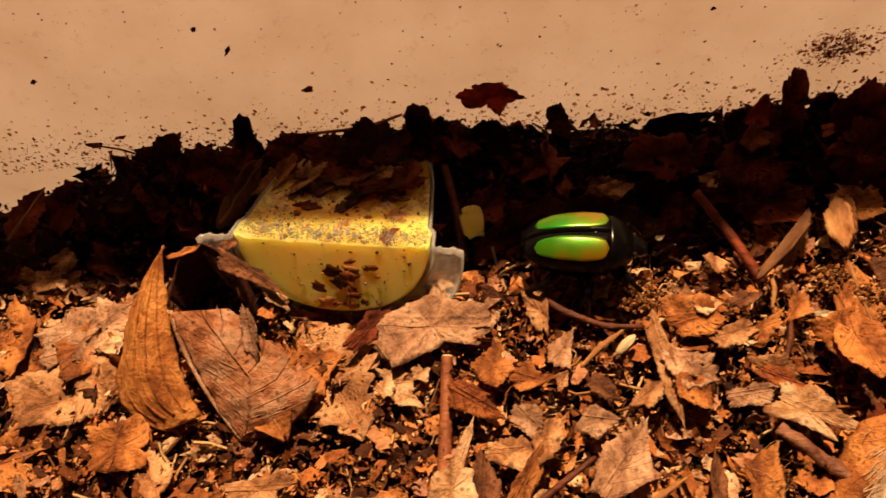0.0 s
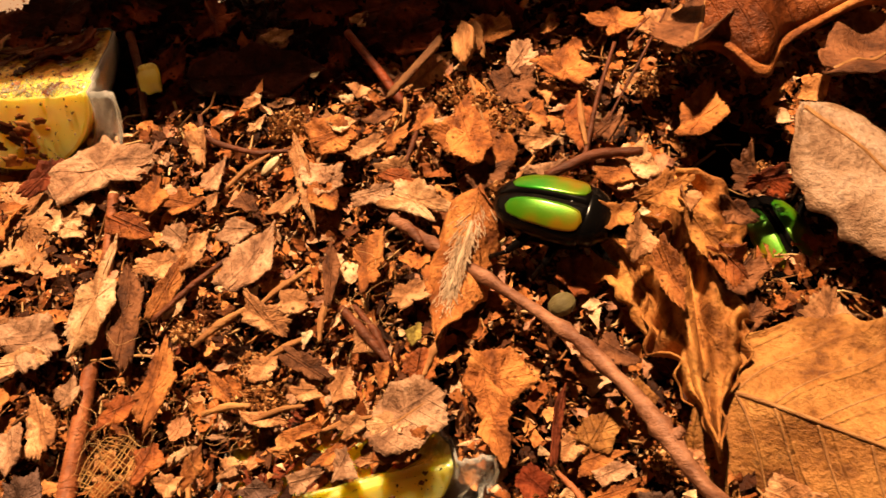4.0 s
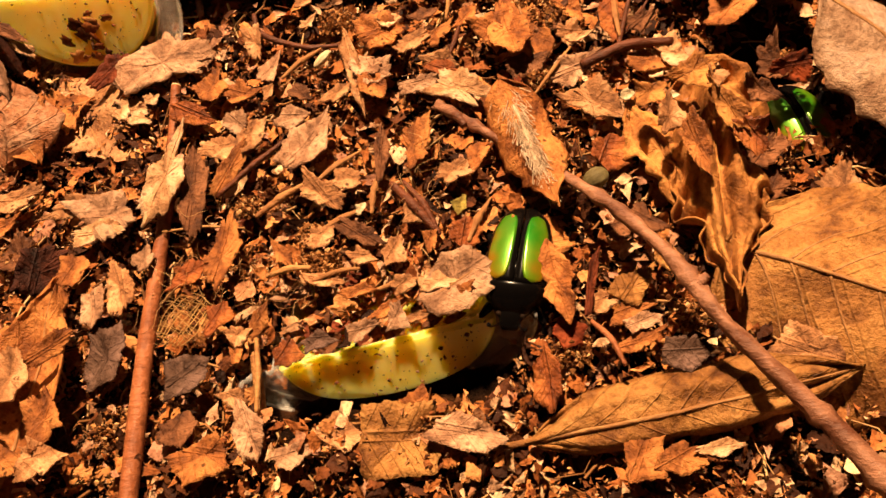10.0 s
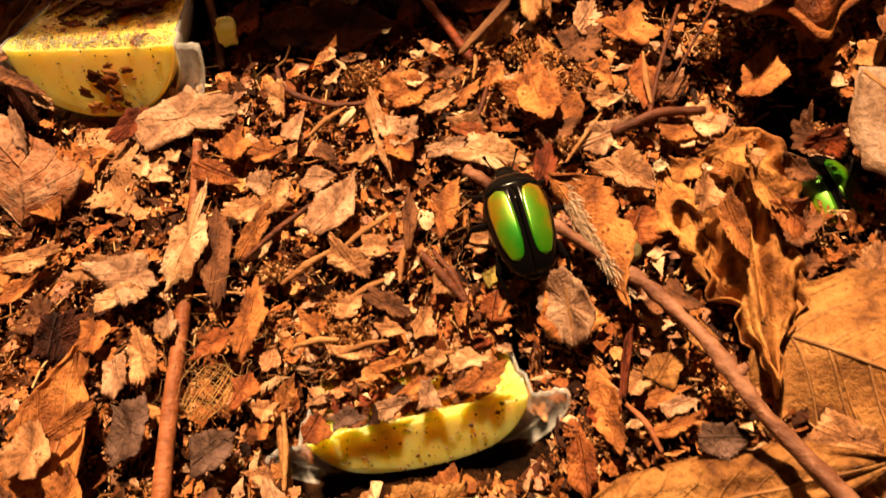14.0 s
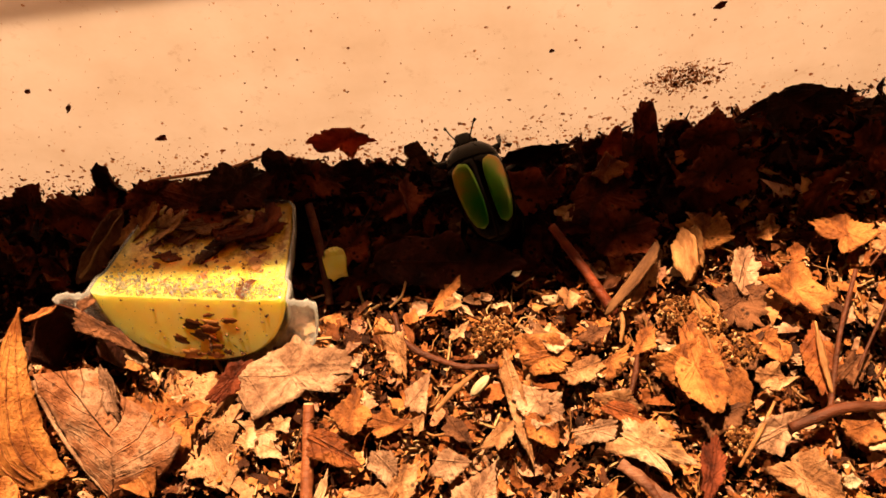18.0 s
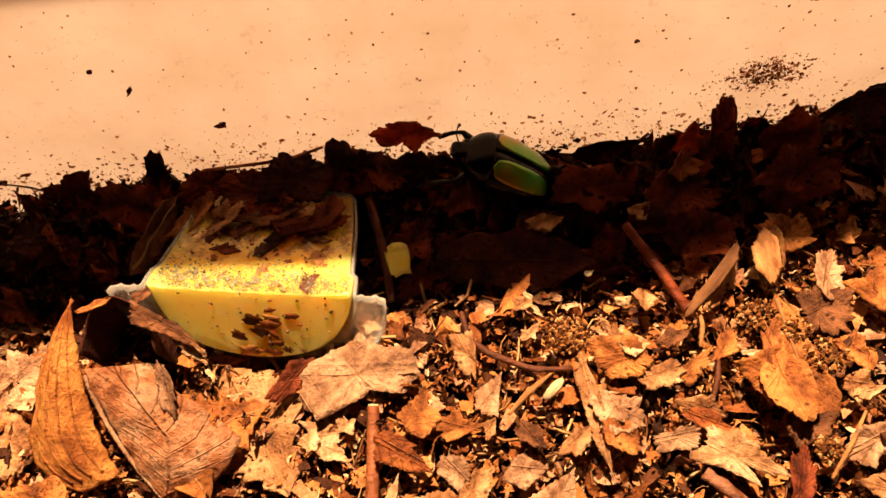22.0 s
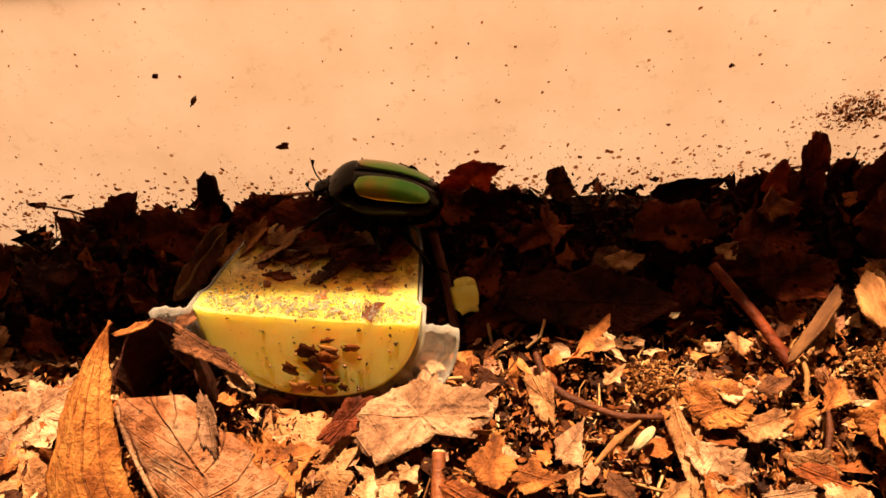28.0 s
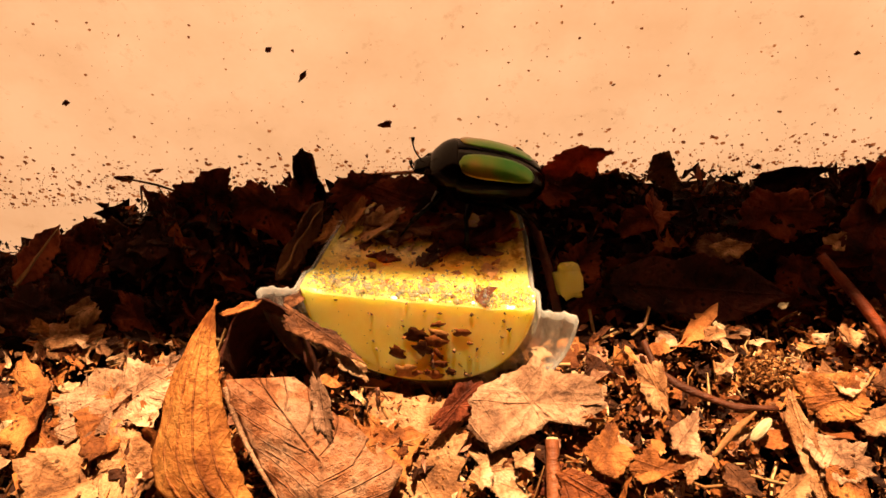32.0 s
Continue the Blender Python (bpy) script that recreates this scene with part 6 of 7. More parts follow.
scrap(-2.0, -8.5, 8.7, 26, 6, -20, 16, 9, 304, "shade_tint", "torn brown leaf lying over the back of the cup", lobes=3)
scrap(7.0, -7.3, 9.9, 32, -6, 15, 15, 9, 305, "dark", "dark leaf lying over the back of the cup")
scrap(-9.5, -6.6, 9.9, 46, 10, 25, 13, 9, 306, "shade_tint", "torn brown leaf lying over the back of the cup")
scrap(1.4, -33.5, 5.2, 74, 8, -70, 5, 3, 314, "brown", "sticky brown leaf scrap on the jelly front", ragged=0.5)
scrap(3.6, -34.2, 3.5, 70, 8, -30, 9, 3.6, 307, "brown", "sticky brown leaf scrap on the jelly front", ragged=0.4)
scrap(-17.4, -27.5, 12.5, 32, 20, 50, 5, 2.2, 308, "brown", "brown leaf scrap on the cup's edge")
leaf("cup_side_leaf", -18.6, -15.0, 9.3, 82, 6, 70, 16, 7, 309, "brown", "brown leaf standing beside the cup", roll=40)

# litter lying over the sunken half cup
rng_cup = random.Random(5)
for i in range(64):
    dy = 3.6 + 18 * rng_cup.random() ** 1.5
    q = CUPS[1][0] @ Vector((rng_cup.uniform(-16.5, 15.5) * MM, dy * MM, (rng_cup.uniform(-1.6, -0.4) + dy * 0.42 - 2.6) * MM))
    scrap(q.x / MM, q.y / MM, q.z / MM, rng_cup.gauss(-6, 14), rng_cup.gauss(0, 14), rng_cup.uniform(0, 360), rng_cup.uniform(3.0, 5.0) + min(3.0, dy * 0.3), rng_cup.uniform(2.2, 4.6), 400 + i,
          rng_cup.choice(["orange", "tan", "grey", "brown", "orange", "red"]), "torn scrap of dead leaf lying on the sunken cup", ragged=0.32)


# more torn scraps strewn over the middle
rng_s = random.Random(11)
placed = 0
while placed < 45:
    sx, sy = rng_s.uniform(-75, 160), rng_s.uniform(-132, -30)
    sl = rng_s.uniform(4, 8.5) 
    sz = float(bed_height(sx, sy)) + rng_s.uniform(3.0, 6.0)
    if not clear_of_cups(np.array([sx]), np.array([sy]), np.array([sz]), sl * 0.5)[0]:
        continue
    placed += 1
    scrap(sx, sy, sz, rng_s.gauss(0, 16), rng_s.gauss(0, 16), rng_s.uniform(0, 360), sl, sl * rng_s.uniform(0.45, 0.85), 600 + placed,
          rng_s.choice(["orange", "orange", "tan", "grey", "brown", "red"]), ragged=rng_s.uniform(0.18, 0.4), cup=rng_s.uniform(-0.2, 0.3), lobes=rng_s.choice([0, 0, 0, 3, 5]))

# ---- twigs, wood and seeds ----
twig1 = thing("twig", tube_mesh([(18.2, -46.5, 3.4), (17.8, -54, 2.2), (17.0, -72, 1.2), (15.6, -98, 2.0), (15.0, -125, 2.4)], [0.95, 1.0, 1.25, 1.4, 1.5], M_STICK, knots=0.12, seed=3), Matrix(), "smooth reddish brown twig lying in the litter", "twig")
part("cut_end", tube_mesh([(18.2, -46.5, 3.42), (18.22, -46.2, 3.48)], [0.9, 0.8], M_SEED, 12, seed=31), twig1, "pale cut end")
twig2 = thing("branch_twig", tube_mesh([(67.2, -60.3, 3.6), (73.8, -67.1, 4.6), (80.8, -74.5, 6), (92, -87.2, 9), (97.6, -96.8, 11.5), (100.6, -103.4, 12), (102.6, -108.5, 12), (108.7, -117.6, 11), (113.5, -125.6, 11.5), (118.6, -135, 12)],
              [0.75, 0.8, 0.85, 0.9, 0.95, 1.25, 1.0, 1.25, 1.45, 1.6], M_STICK_GREY, knots=0.5, sides=14, seed=4), Matrix(), "long knobbly brown twig with a grey end", "twig")
part("knot", tube_mesh([(100.6, -103.4, 12.0), (102.2, -102.6, 13.2)], [1.0, 0.55], M_STICK_GREY, knots=0.3, seed=5), twig2, "broken side shoot")
thing("twig", tube_mesh([(62.0, -19.4, 5.4), (66.5, -27.4, 4.0), (70.9, -35.4, 1.2)], [0.75, 0.85, 0.9], M_STICK_SHADE, knots=0.1, seed=6), Matrix(), "short reddish twig leaning down the litter", "twig")
thing("twig", tube_mesh([(18.2, -9.0, 4.6), (20.2, -18, 3.0), (21.4, -28.0, 1.4)], [0.8, 0.8, 0.7], M_STICK_DARK, knots=0.1, seed=7), Matrix(), "thin dark twig beside the cup", "twig")
thing("twig", tube_mesh([(33.2, -31.9, 3.4), (34.1, -36.8, 3.8), (37.2, -39.6, 4.0), (40.5, -41.2, 3.8), (44, -42.7, 3.6), (50.2, -43.0, 3.2)], [0.4, 0.55, 0.6, 0.5, 0.5, 0.35], M_STICK_DARK, knots=0.2, seed=8), Matrix(), "thin curved dark brown twig on the litter", "twig")
thing("twig", tube_mesh([(109, -34, 7), (104, -44, 5.4), (99, -57, 4.4)], [0.35, 0.4, 0.45], M_STICK_DARK, seed=9), Matrix(), "thin upright stem among the leaves", "twig")
thing("twig", tube_mesh([(93, -57.6, 4.8), (101, -55.4, 5.8), (109, -55.8, 5.2)], [0.8, 0.9, 0.6], M_STICK_DARK, knots=0.2, seed=10), Matrix(), "thick dark twig lying across the litter", "twig")
thing("twig", tube_mesh([(58, -75, 3.6), (61.5, -80, 4.4), (65.0, -85.0, 3.2)], [0.7, 0.8, 0.6], M_STICK_DARK, knots=0.2, seed=12), Matrix(), "short dark bent twig in the litter", "twig")
thing("twig", tube_mesh([(33, -98, 0.5), (34, -104, 0.8), (34.6, -110, 0.2)], [0.8, 0.85, 0.8], M_WOOD, seed=13), Matrix(), "short pale stem under the sunken cup", "twig")
thing("wood_shard", scrap_mesh(8.5, 3.4, 14, M_WOOD, ragged=0.3, thick=1.1), at(85.6, -25.2, 4.2, 10, 28, -80), "split pale wood shard", "wood")
for x, y, z, rz, ln, seed in ((48.5, -70, 3.2, 35, 11, 15), (43.0, -46.8, 4.4, 40, 9.6, 16), (55, -76, 3.0, 80, 8, 17), (101, -47, 4.6, 85, 12, 18), (72, -84, 3.4, 60, 9, 19), (49, -80, 2.6, 25, 9, 20), (58, -93, 2.6, 10, 8, 21)):
    thing("wood_splinter", tube_mesh([(-ln / 2, 0, 0), (0, 0.3, 0.3), (ln / 2, 0, 0)], [0.3, 0.6, 0.2], M_WOOD, sides=5, knots=0.35, seed=seed), at(x, y, z, 0, 4, rz), "pale splinter of wood in the litter", "wood", "wood splinters")


def seed_body(x, y, z, rz, ln, w, label, mat=M_SEED):
    v, f = [], []
    for i in range(9):
        t = i / 8 * math.pi
        for a in range(10):
            v.append((-ln / 2 * math.cos(t), w / 2 * math.sin(t) * math.cos(a * 0.6283), w / 2 * math.sin(t) * math.sin(a * 0.6283)))
    for i in range(8):
        f += [(i * 10 + a, i * 10 + (a + 1) % 10, (i + 1) * 10 + (a + 1) % 10, (i + 1) * 10 + a) for a in range(10)]
    thing("seed", mesh_from("seed", v, f, mat), at(x, y, z, 0, -8, rz), label, "seed", "seeds")


seed_body(46.8, -46.2, 4.0, 42, 4.4, 1.7, "pale cream seed husk beside a splinter")
seed_body(84.5, -38.8, 3.0, 10, 5.0, 1.3, "white slender seed husk on the litter")
seed_body(91.4, -80.2, 4.6, 20, 4.4, 3.6, "greenish grey round bud", M_BUD)


# crumbly clods, loose stems and other small bits
def clod(x, y, z, size, seed, label):
    """A clod of small soil grains stuck together."""
    r = np.random.RandomState(seed)
    e = np.array([(1, 0, 0), (-1, 0, 0), (0, 1, 0), (0, -1, 0), (0, 0, 1), (0, 0, -1)], dtype=float)
    tri = np.array([(0, 2, 4), (2, 1, 4), (1, 3, 4), (3, 0, 4), (2, 0, 5), (1, 2, 5), (3, 1, 5), (0, 3, 5)])
    v, f = [], []
    for i in range(240):
        d = r.normal(0, 1, 3)
        d *= np.array([1.0, 0.85, 0.45]) * size * r.uniform(0.3, 1.0) ** 0.6 / np.linalg.norm(d)
        v.append(e * r.uniform(0.4, 1.4, (6, 1)) * r.uniform(0.15, 0.55) + r.normal(0, 0.06, (6, 3)) + d)
        f.append(tri + 6 * i)
    thing("soil_clod", mesh_from("soil_clod", np.vstack(v), np.vstack(f).tolist(), M_CLOD, smooth=False), at(x, y, z), label, "soil", "soil clods")


def skeleton_leaf(x, y, z, rz):
    """The bare net of veins left of a rotted leaf."""
    base = new("skeleton_leaf")
    base.matrix_world = at(x, y, z, 16, 10, rz)
    tagged(base, "lacy pale net of leaf veins beside a twig", "leaf")
    r = np.random.RandomState(88)
    for i in range(9):
        q = -4 + i
        part("vein", tube_mesh([(-5 + 0.3 * abs(q), q * 0.55, 0), (-1, q * 0.8 + r.normal(0, 0.2), 0.5), (3, q * 0.7 + r.normal(0, 0.2), 0.3), (5.5 - 0.4 * abs(q), q * 0.4, 0)], [0.1, 0.08, 0.08, 0.05], M_NET, 4), base)
    for i in range(12):
        q = -4.4 + 0.8 * i
        w = 3.4 - 0.08 * q * q
        part("vein", tube_mesh([(q, -w, 0.1), (q + r.normal(0.4, 0.3), -w / 3, 0.45), (q + r.normal(0.4, 0.3), w / 3, 0.45), (q, w, 0.1)], [0.05, 0.06, 0.06, 0.05], M_NET, 4), base)


clod(49.9, -37.4, 3.5, 4.2, 900, "crumbly brown clod of rotted leaf")
clod(50.1, -38, 3.5, 3, 901, "crumbly brown clod of rotted leaf")
clod(45.4, -87.4, 2.5, 3.6, 902, "crumbly brown clod of rotted leaf")
clod(43.7, -82, 2.5, 3, 903, "crumbly brown clod of rotted leaf")
clod(-10.2, -78.3, 2, 4, 904, "crumbly brown clod of rotted leaf")
clod(11.8, -110.7, 1.5, 4.5, 905, "crumbly brown clod of rotted leaf")
clod(8.1, -100.4, 1.5, 3.5, 906, "crumbly brown clod of rotted leaf")
clod(82.8, -107.6, 2.5, 3.5, 907, "crumbly brown clod of rotted leaf")
clod(38.6, -119.1, 0, 4, 908, "crumbly brown clod of rotted leaf")
clod(113.4, -42.3, 4.5, 3.2, 909, "crumbly brown clod of rotted leaf")
clod(88.8, -44.3, 4, 3.6, 910, "crumbly brown clod of rotted leaf")
clod(85.5, -39.8, 4, 2.6, 911, "crumbly brown clod of rotted leaf")
clod(85.8, -58.3, 3.5, 2.4, 912, "crumbly brown clod of rotted leaf")
clod(101.5, -104.5, 3, 3.2, 913, "crumbly brown clod of rotted leaf")
clod(32.9, -75, 3, 2.6, 914, "crumbly brown clod of rotted leaf")
clod(80.5, -36.9, 4, 3.4, 915, "crumbly brown clod of rotted leaf")
clod(126.1, -64.1, 5, 3.4, 916, "crumbly brown clod of rotted leaf")
skeleton_leaf(22.9, -94.7, 4, 58)
thing("wood_splinter", tube_mesh([(84.1, -62.7, 5.5), (88.4, -57.7, 5.8), (91.7, -53.5, 5)], [0.24, 0.34, 0.2], M_WOOD, 8, knots=0.3, seed=50), Matrix(), "pale broken stem in the litter", "wood")
thing("stem", tube_mesh([(86.4, -104.1, 5), (88.7, -107.5, 6.0), (89.9, -111.7, 6)], [0.35, 0.5, 0.3], M_STICK, 8, knots=0.3, seed=51), Matrix(), "bent brown stem in the litter", "stem")
thing("wood_splinter", tube_mesh([(34.7, -78, 4.5), (39.6, -74.9, 4.8), (43.5, -72.6, 4)], [0.43, 0.62, 0.37], M_WOOD, 8, knots=0.3, seed=52), Matrix(), "pale strip of wood in the litter", "wood")
thing("wood_splinter", tube_mesh([(36.4, -88.8, 3.6), (40.8, -88.4, 4.6), (44.2, -88.9, 4.6)], [0.39, 0.56, 0.33], M_WOOD, 8, knots=0.3, seed=53), Matrix(), "flat pale strip of wood", "wood")
thing("wood_splinter", tube_mesh([(44.1, -90.9, 3.8), (48.5, -89.8, 4.0), (51.9, -89.6, 3.3)], [0.3, 0.43, 0.26], M_WOOD, 8, knots=0.3, seed=54), Matrix(), "flat pale strip of wood", "wood")
thing("stem", tube_mesh([(27.7, -72.7, 4.2), (34.4, -67.9, 5.2), (40.1, -64, 5.2)], [0.385, 0.55, 0.33], M_STICK_DARK, 8, knots=0.3, seed=55), Matrix(), "dark stem lying in the litter", "stem")
thing("wood_splinter", tube_mesh([(34.8, -99.3, 3.5), (35.3, -104.8, 3.8), (34.8, -111, 3)], [0.35, 0.5, 0.3], M_WOOD, 8, knots=0.3, seed=56), Matrix(), "short orange stem standing before the sunken cup", "wood")
thing("stem", tube_mesh([(67.7, -61.5, 4), (70.2, -63.6, 5.0), (71.6, -66.4, 5)], [0.63, 0.9, 0.54], M_STICK_GREY, 8, knots=0.3, seed=57), Matrix(), "grey broken stem beside a hairy leaf", "stem")
thing("stem", tube_mesh([(60.1, -75.1, 4), (63.2, -79.9, 4.2), (65.3, -85.6, 3.5)], [0.42, 0.6, 0.36], M_STICK_DARK, 8, knots=0.3, seed=58), Matrix(), "dark crooked stem in the litter", "stem")
thing("wood_shard", scrap_mesh(16.3, 2.6, 61, M_BARK_BROWN, ragged=0.12, thick=0.6, cup=0.3), at(75.0, -30.8, 6.0, 30, 0, -133), "narrow curved strip of bark", "wood")
thing("wood_splinter", tube_mesh([(71.3, -35.4, 4), (71.4, -37.9, 4.2), (70.5, -41.2, 3.5)], [0.3, 0.43, 0.26], M_WOOD, 8, knots=0.3, seed=60), Matrix(), "pale splinter standing in the litter", "wood")
thing("wood_shard", scrap_mesh(10.7, 4.2, 62, M_WOOD, ragged=0.12, thick=1.4, cup=0.3), at(83.9, -27.8, 6.0, 30, 0, -98), "split pale wood shard", "wood")
thing("stem", tube_mesh([(69.9, -51, 4), (71.9, -46.6, 4.2), (72.9, -43.1, 3.5)], [0.35, 0.5, 0.3], M_STICK_DARK, 8, knots=0.3, seed=62), Matrix(), "thin dark stem in the litter", "stem")
thing("stem", tube_mesh([(104.3, -50.3, 7), (112.2, -39.4, 8.0), (119.1, -29.2, 8)], [0.196, 0.28, 0.168], M_STICK_DARK, 8, knots=0.3, seed=63), Matrix(), "thin forked stem among the leaves", "stem")
thing("stem", tube_mesh([(111.2, -33.8, 7), (114.2, -31.1, 7.2), (116.3, -29.1, 6.5)], [0.14, 0.2, 0.12], M_STICK_DARK, 8, knots=0.3, seed=64), Matrix(), "thin forked stem among the leaves", "stem")
thing("stem", tube_mesh([(17.5, -77.3, 3), (25.6, -78.0, 4.0), (32.6, -79.5, 4)], [0.175, 0.25, 0.15], M_FIBRE, 8, knots=0.3, seed=65), Matrix(), "thin pale fibre across the litter", "stem")
scrap(77.4, -43.3, 5, 8, -4, -5, 3.6, 1.2, 1400, "chalk", "white slender flake on the litter", ragged=0.2)
scrap(98.9, -66.3, 6, 8, -4, 10, 2.8, 2.2, 1401, "chalk", "small pale flake on the litter", ragged=0.2)
scrap(52.8, -79.3, 4.5, 8, -4, 60, 2.6, 2, 1402, "chalk", "small pale shell-like flake", ragged=0.2)
scrap(69.3, -81.3, 5, 8, -4, 50, 4, 3, 1403, "olive", "olive yellow piece of leaf", ragged=0.2)
scrap(44.4, -30.4, 4, 8, -4, -50, 2, 1.4, 1404, "chalk", "tiny pale flake of dry leaf", ragged=0.2)
scrap(98.7, -75.3, 4, 8, -4, -20, 2.4, 1.6, 1405, "chalk", "tiny pale flake of dry leaf", ragged=0.2)
scrap(106.4, -67.5, 6, 8, -4, 0, 1.8, 1.4, 1406, "chalk", "tiny pale flake of dry leaf", ragged=0.2)
scrap(55, -26.9, 3.5, 8, -4, 10, 1.8, 1.2, 1407, "chalk", "tiny pale flake of dry leaf", ragged=0.2)
scrap(64.9, -17.3, 6, 8, -4, 20, 4.5, 3.2, 1408, "tan", "tan scrap of leaf in the shade of the wall", ragged=0.2)
scrap(48.3, -17.6, 5.5, 8, -4, 0, 6.5, 3, 1409, "tan", "tan scrap of leaf in the shade of the wall", ragged=0.2)
scrap(43.4, -31.7, 4, 8, -4, 20, 3.6, 2.6, 1410, "tan", "pale scrap of leaf at the edge of the shade", ragged=0.2)
scrap(-54.7, -21.7, 2, 8, -4, 20, 5, 2.6, 1411, "tan", "tan scrap of leaf at the edge of the shade", ragged=0.2)
scrap(-56.1, -27.2, 2, 8, -4, 10, 7, 3.6, 1412, "tan", "flat tan scrap of leaf", ragged=0.2)
scrap(-43.1, -37.1, 2, 8, -4, 30, 14, 11, 1413, "grey", "flat cracked reddish grey leaf plate", ragged=0.2)
scrap(-58.7, -40.1, 2, 8, -4, -60, 11, 9, 1414, "orange", "flat orange leaf plate", ragged=0.2)


def build_jelly_bit():
    bm = bmesh.new()
    bmesh.ops.create_icosphere(bm, subdivisions=3, radius=1)
    for v in bm.verts:
        n = 1 + 0.3 * noise.noise(v.co * 1.7) + 0.12 * noise.noise(v.co * 5.0)
        v.co = Vector([math.copysign(abs(q) ** 0.7, q) * w * n for q, w in zip(v.co, (2.1, 2.7, 1.9))]) * MM
    me = bpy.data.meshes.new("jelly_bit")
    bm.to_mesh(me)
    bm.free()
    me.materials.append(M_JELLY)
    me.polygons.foreach_set("use_smooth", [True] * len(me.polygons))
    thing("jelly_lump", me, at(23.2, -21.4, 4.0, 20, 10, 10), "lump of yellow jelly on the dark litter", "jelly")


build_jelly_bit()


def build_hairs(name, x, y, z, count, spread, seed, label):
    r = np.random.RandomState(seed)
    v, f = [], []
    for i in range(count):
        p = np.array([x + r.normal(0, spread), y + r.normal(0, spread * 1.4), z + r.uniform(0, 2)])
        d = r.normal(0, 1, 3) * [1, 1, 0.3]
        d /= np.linalg.norm(d)
        c = np.cross(d, [0, 0, 1.0])
        b = len(v)
        for k in range(7):
            q = p + d * k * 0.9 + c * 1.2 * math.sin(k * 0.7 + i) + np.array([0, 0, 0.3 * math.sin(k)])
            v += [q + c * 0.05, q + np.array([0, 0, 0.05]), q - c * 0.05]
        for k in range(6):
            f += [(b + 3 * k + j, b + 3 * k + (j + 1) % 3, b + 3 * k + 3 + (j + 1) % 3, b + 3 * k + 3 + j) for j in range(3)]
    tagged(new(name, mesh_from(name, v, f, M_FIBRE)), label, "fibres", kind="stuff")


build_hairs("root_tangle", 20.5, -91, 2.2, 34, 2.2, 61, "tangle of fine brown rootlets beside a twig")
build_hairs("root_tangle", 36, -88, 2.8, 26, 3.0, 62, "loose fine rootlets in the litter")
build_hairs("root_tangle", 62, -72, 3.6, 30, 3.0, 63, "loose fine rootlets in the litter")
build_hairs("root_tangle", 30, -72, 3.0, 16, 4.0, 64, "loose fine rootlets in the litter")

def hair_mesh(count, length, seed):
    """Short matted hairs lying along a rib."""
    r = np.random.RandomState(seed)
    v, f = [], []
    for i in range(count):
        x = r.uniform(-0.46, 0.46) * length
        p = np.array([x, r.normal(0, 0.75 - 0.03 * x), 0.75 + 0.45 * r.rand() - 0.008 * x * x])
        d = np.array([r.normal(1, 0.25), r.normal(0, 0.35) + 0.25 * p[1], r.normal(0, 0.2)])
        b, ln = len(v), r.uniform(0.6, 2.2)
        c = np.array([-d[1], d[0], 0]) * 0.05
        for q in (0, 0.5, 1.0):
            m = p + d * ln * (q - 0.5) + np.array([0, 0, 0.35 * q * (1 - q)])
            v += [m + c, m + [0, 0, 0.06], m - c]
        for s in (0, 3):
            f += [(b + s + j, b + s + (j + 1) % 3, b + s + 3 + (j + 1) % 3, b + s + 3 + j) for j in range(3)]
    return mesh_from("hairs", v, f, M_SILK)


# leaves that the beetle shifts
hairy_leaf = new("hairy_leaf")
tagged(hairy_leaf, "narrow brown curled leaf with a pale hairy rib", "leaf")
part("blade", leaf_mesh(25, 14, 71, LEAF["orange"], peak=0.35, bend=-1.5, roll=150, ruffle=0.6, torn=0.2), hairy_leaf, "brown curled blade", at(0, 0, 0, 180, 0, 0))
part("rib", tube_mesh([(-11, 0, 0.2), (-4, 0.3, 1.0), (4, -0.2, 0.8), (12, 0.2, -0.5)], [0.2, 0.36, 0.32, 0.15], M_SILK, sides=8, knots=0.5, seed=72), hairy_leaf, "pale hairy rib")
tagged(part("hairs", hair_mesh(1100, 23, 73), hairy_leaf, "matted pale hairs along the rib"), kind="stuff")
# added scrap that keeps the lamp off the resting beetle
scrap(126.0, -65.6, 6.5, 40, 8, 6, 8.5, 5.5, 1901, "shade_tint", "dark leaf scrap added to shade the resting beetle", ragged=0.2)
# broad leaves in the shade of the wall, some darkened to hold it
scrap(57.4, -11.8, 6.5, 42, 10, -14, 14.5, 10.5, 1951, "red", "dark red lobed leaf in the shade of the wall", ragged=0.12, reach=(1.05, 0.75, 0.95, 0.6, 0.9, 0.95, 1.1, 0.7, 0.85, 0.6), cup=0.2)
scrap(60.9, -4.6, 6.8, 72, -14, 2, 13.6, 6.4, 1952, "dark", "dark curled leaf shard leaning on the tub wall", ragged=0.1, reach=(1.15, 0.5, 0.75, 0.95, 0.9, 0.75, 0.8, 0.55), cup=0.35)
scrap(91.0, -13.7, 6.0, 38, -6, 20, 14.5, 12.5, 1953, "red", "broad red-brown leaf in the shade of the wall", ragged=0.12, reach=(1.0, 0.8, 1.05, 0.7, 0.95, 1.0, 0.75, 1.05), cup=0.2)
scrap(73.2, -22.0, 4.5, 24, 6, 10, 13.5, 8.6, 1954, "shade_tint", "dark red leaf lying in the shade of the wall", ragged=0.15, cup=0.25)
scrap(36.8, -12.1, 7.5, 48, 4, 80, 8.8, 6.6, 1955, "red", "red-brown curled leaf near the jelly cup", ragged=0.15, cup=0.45)
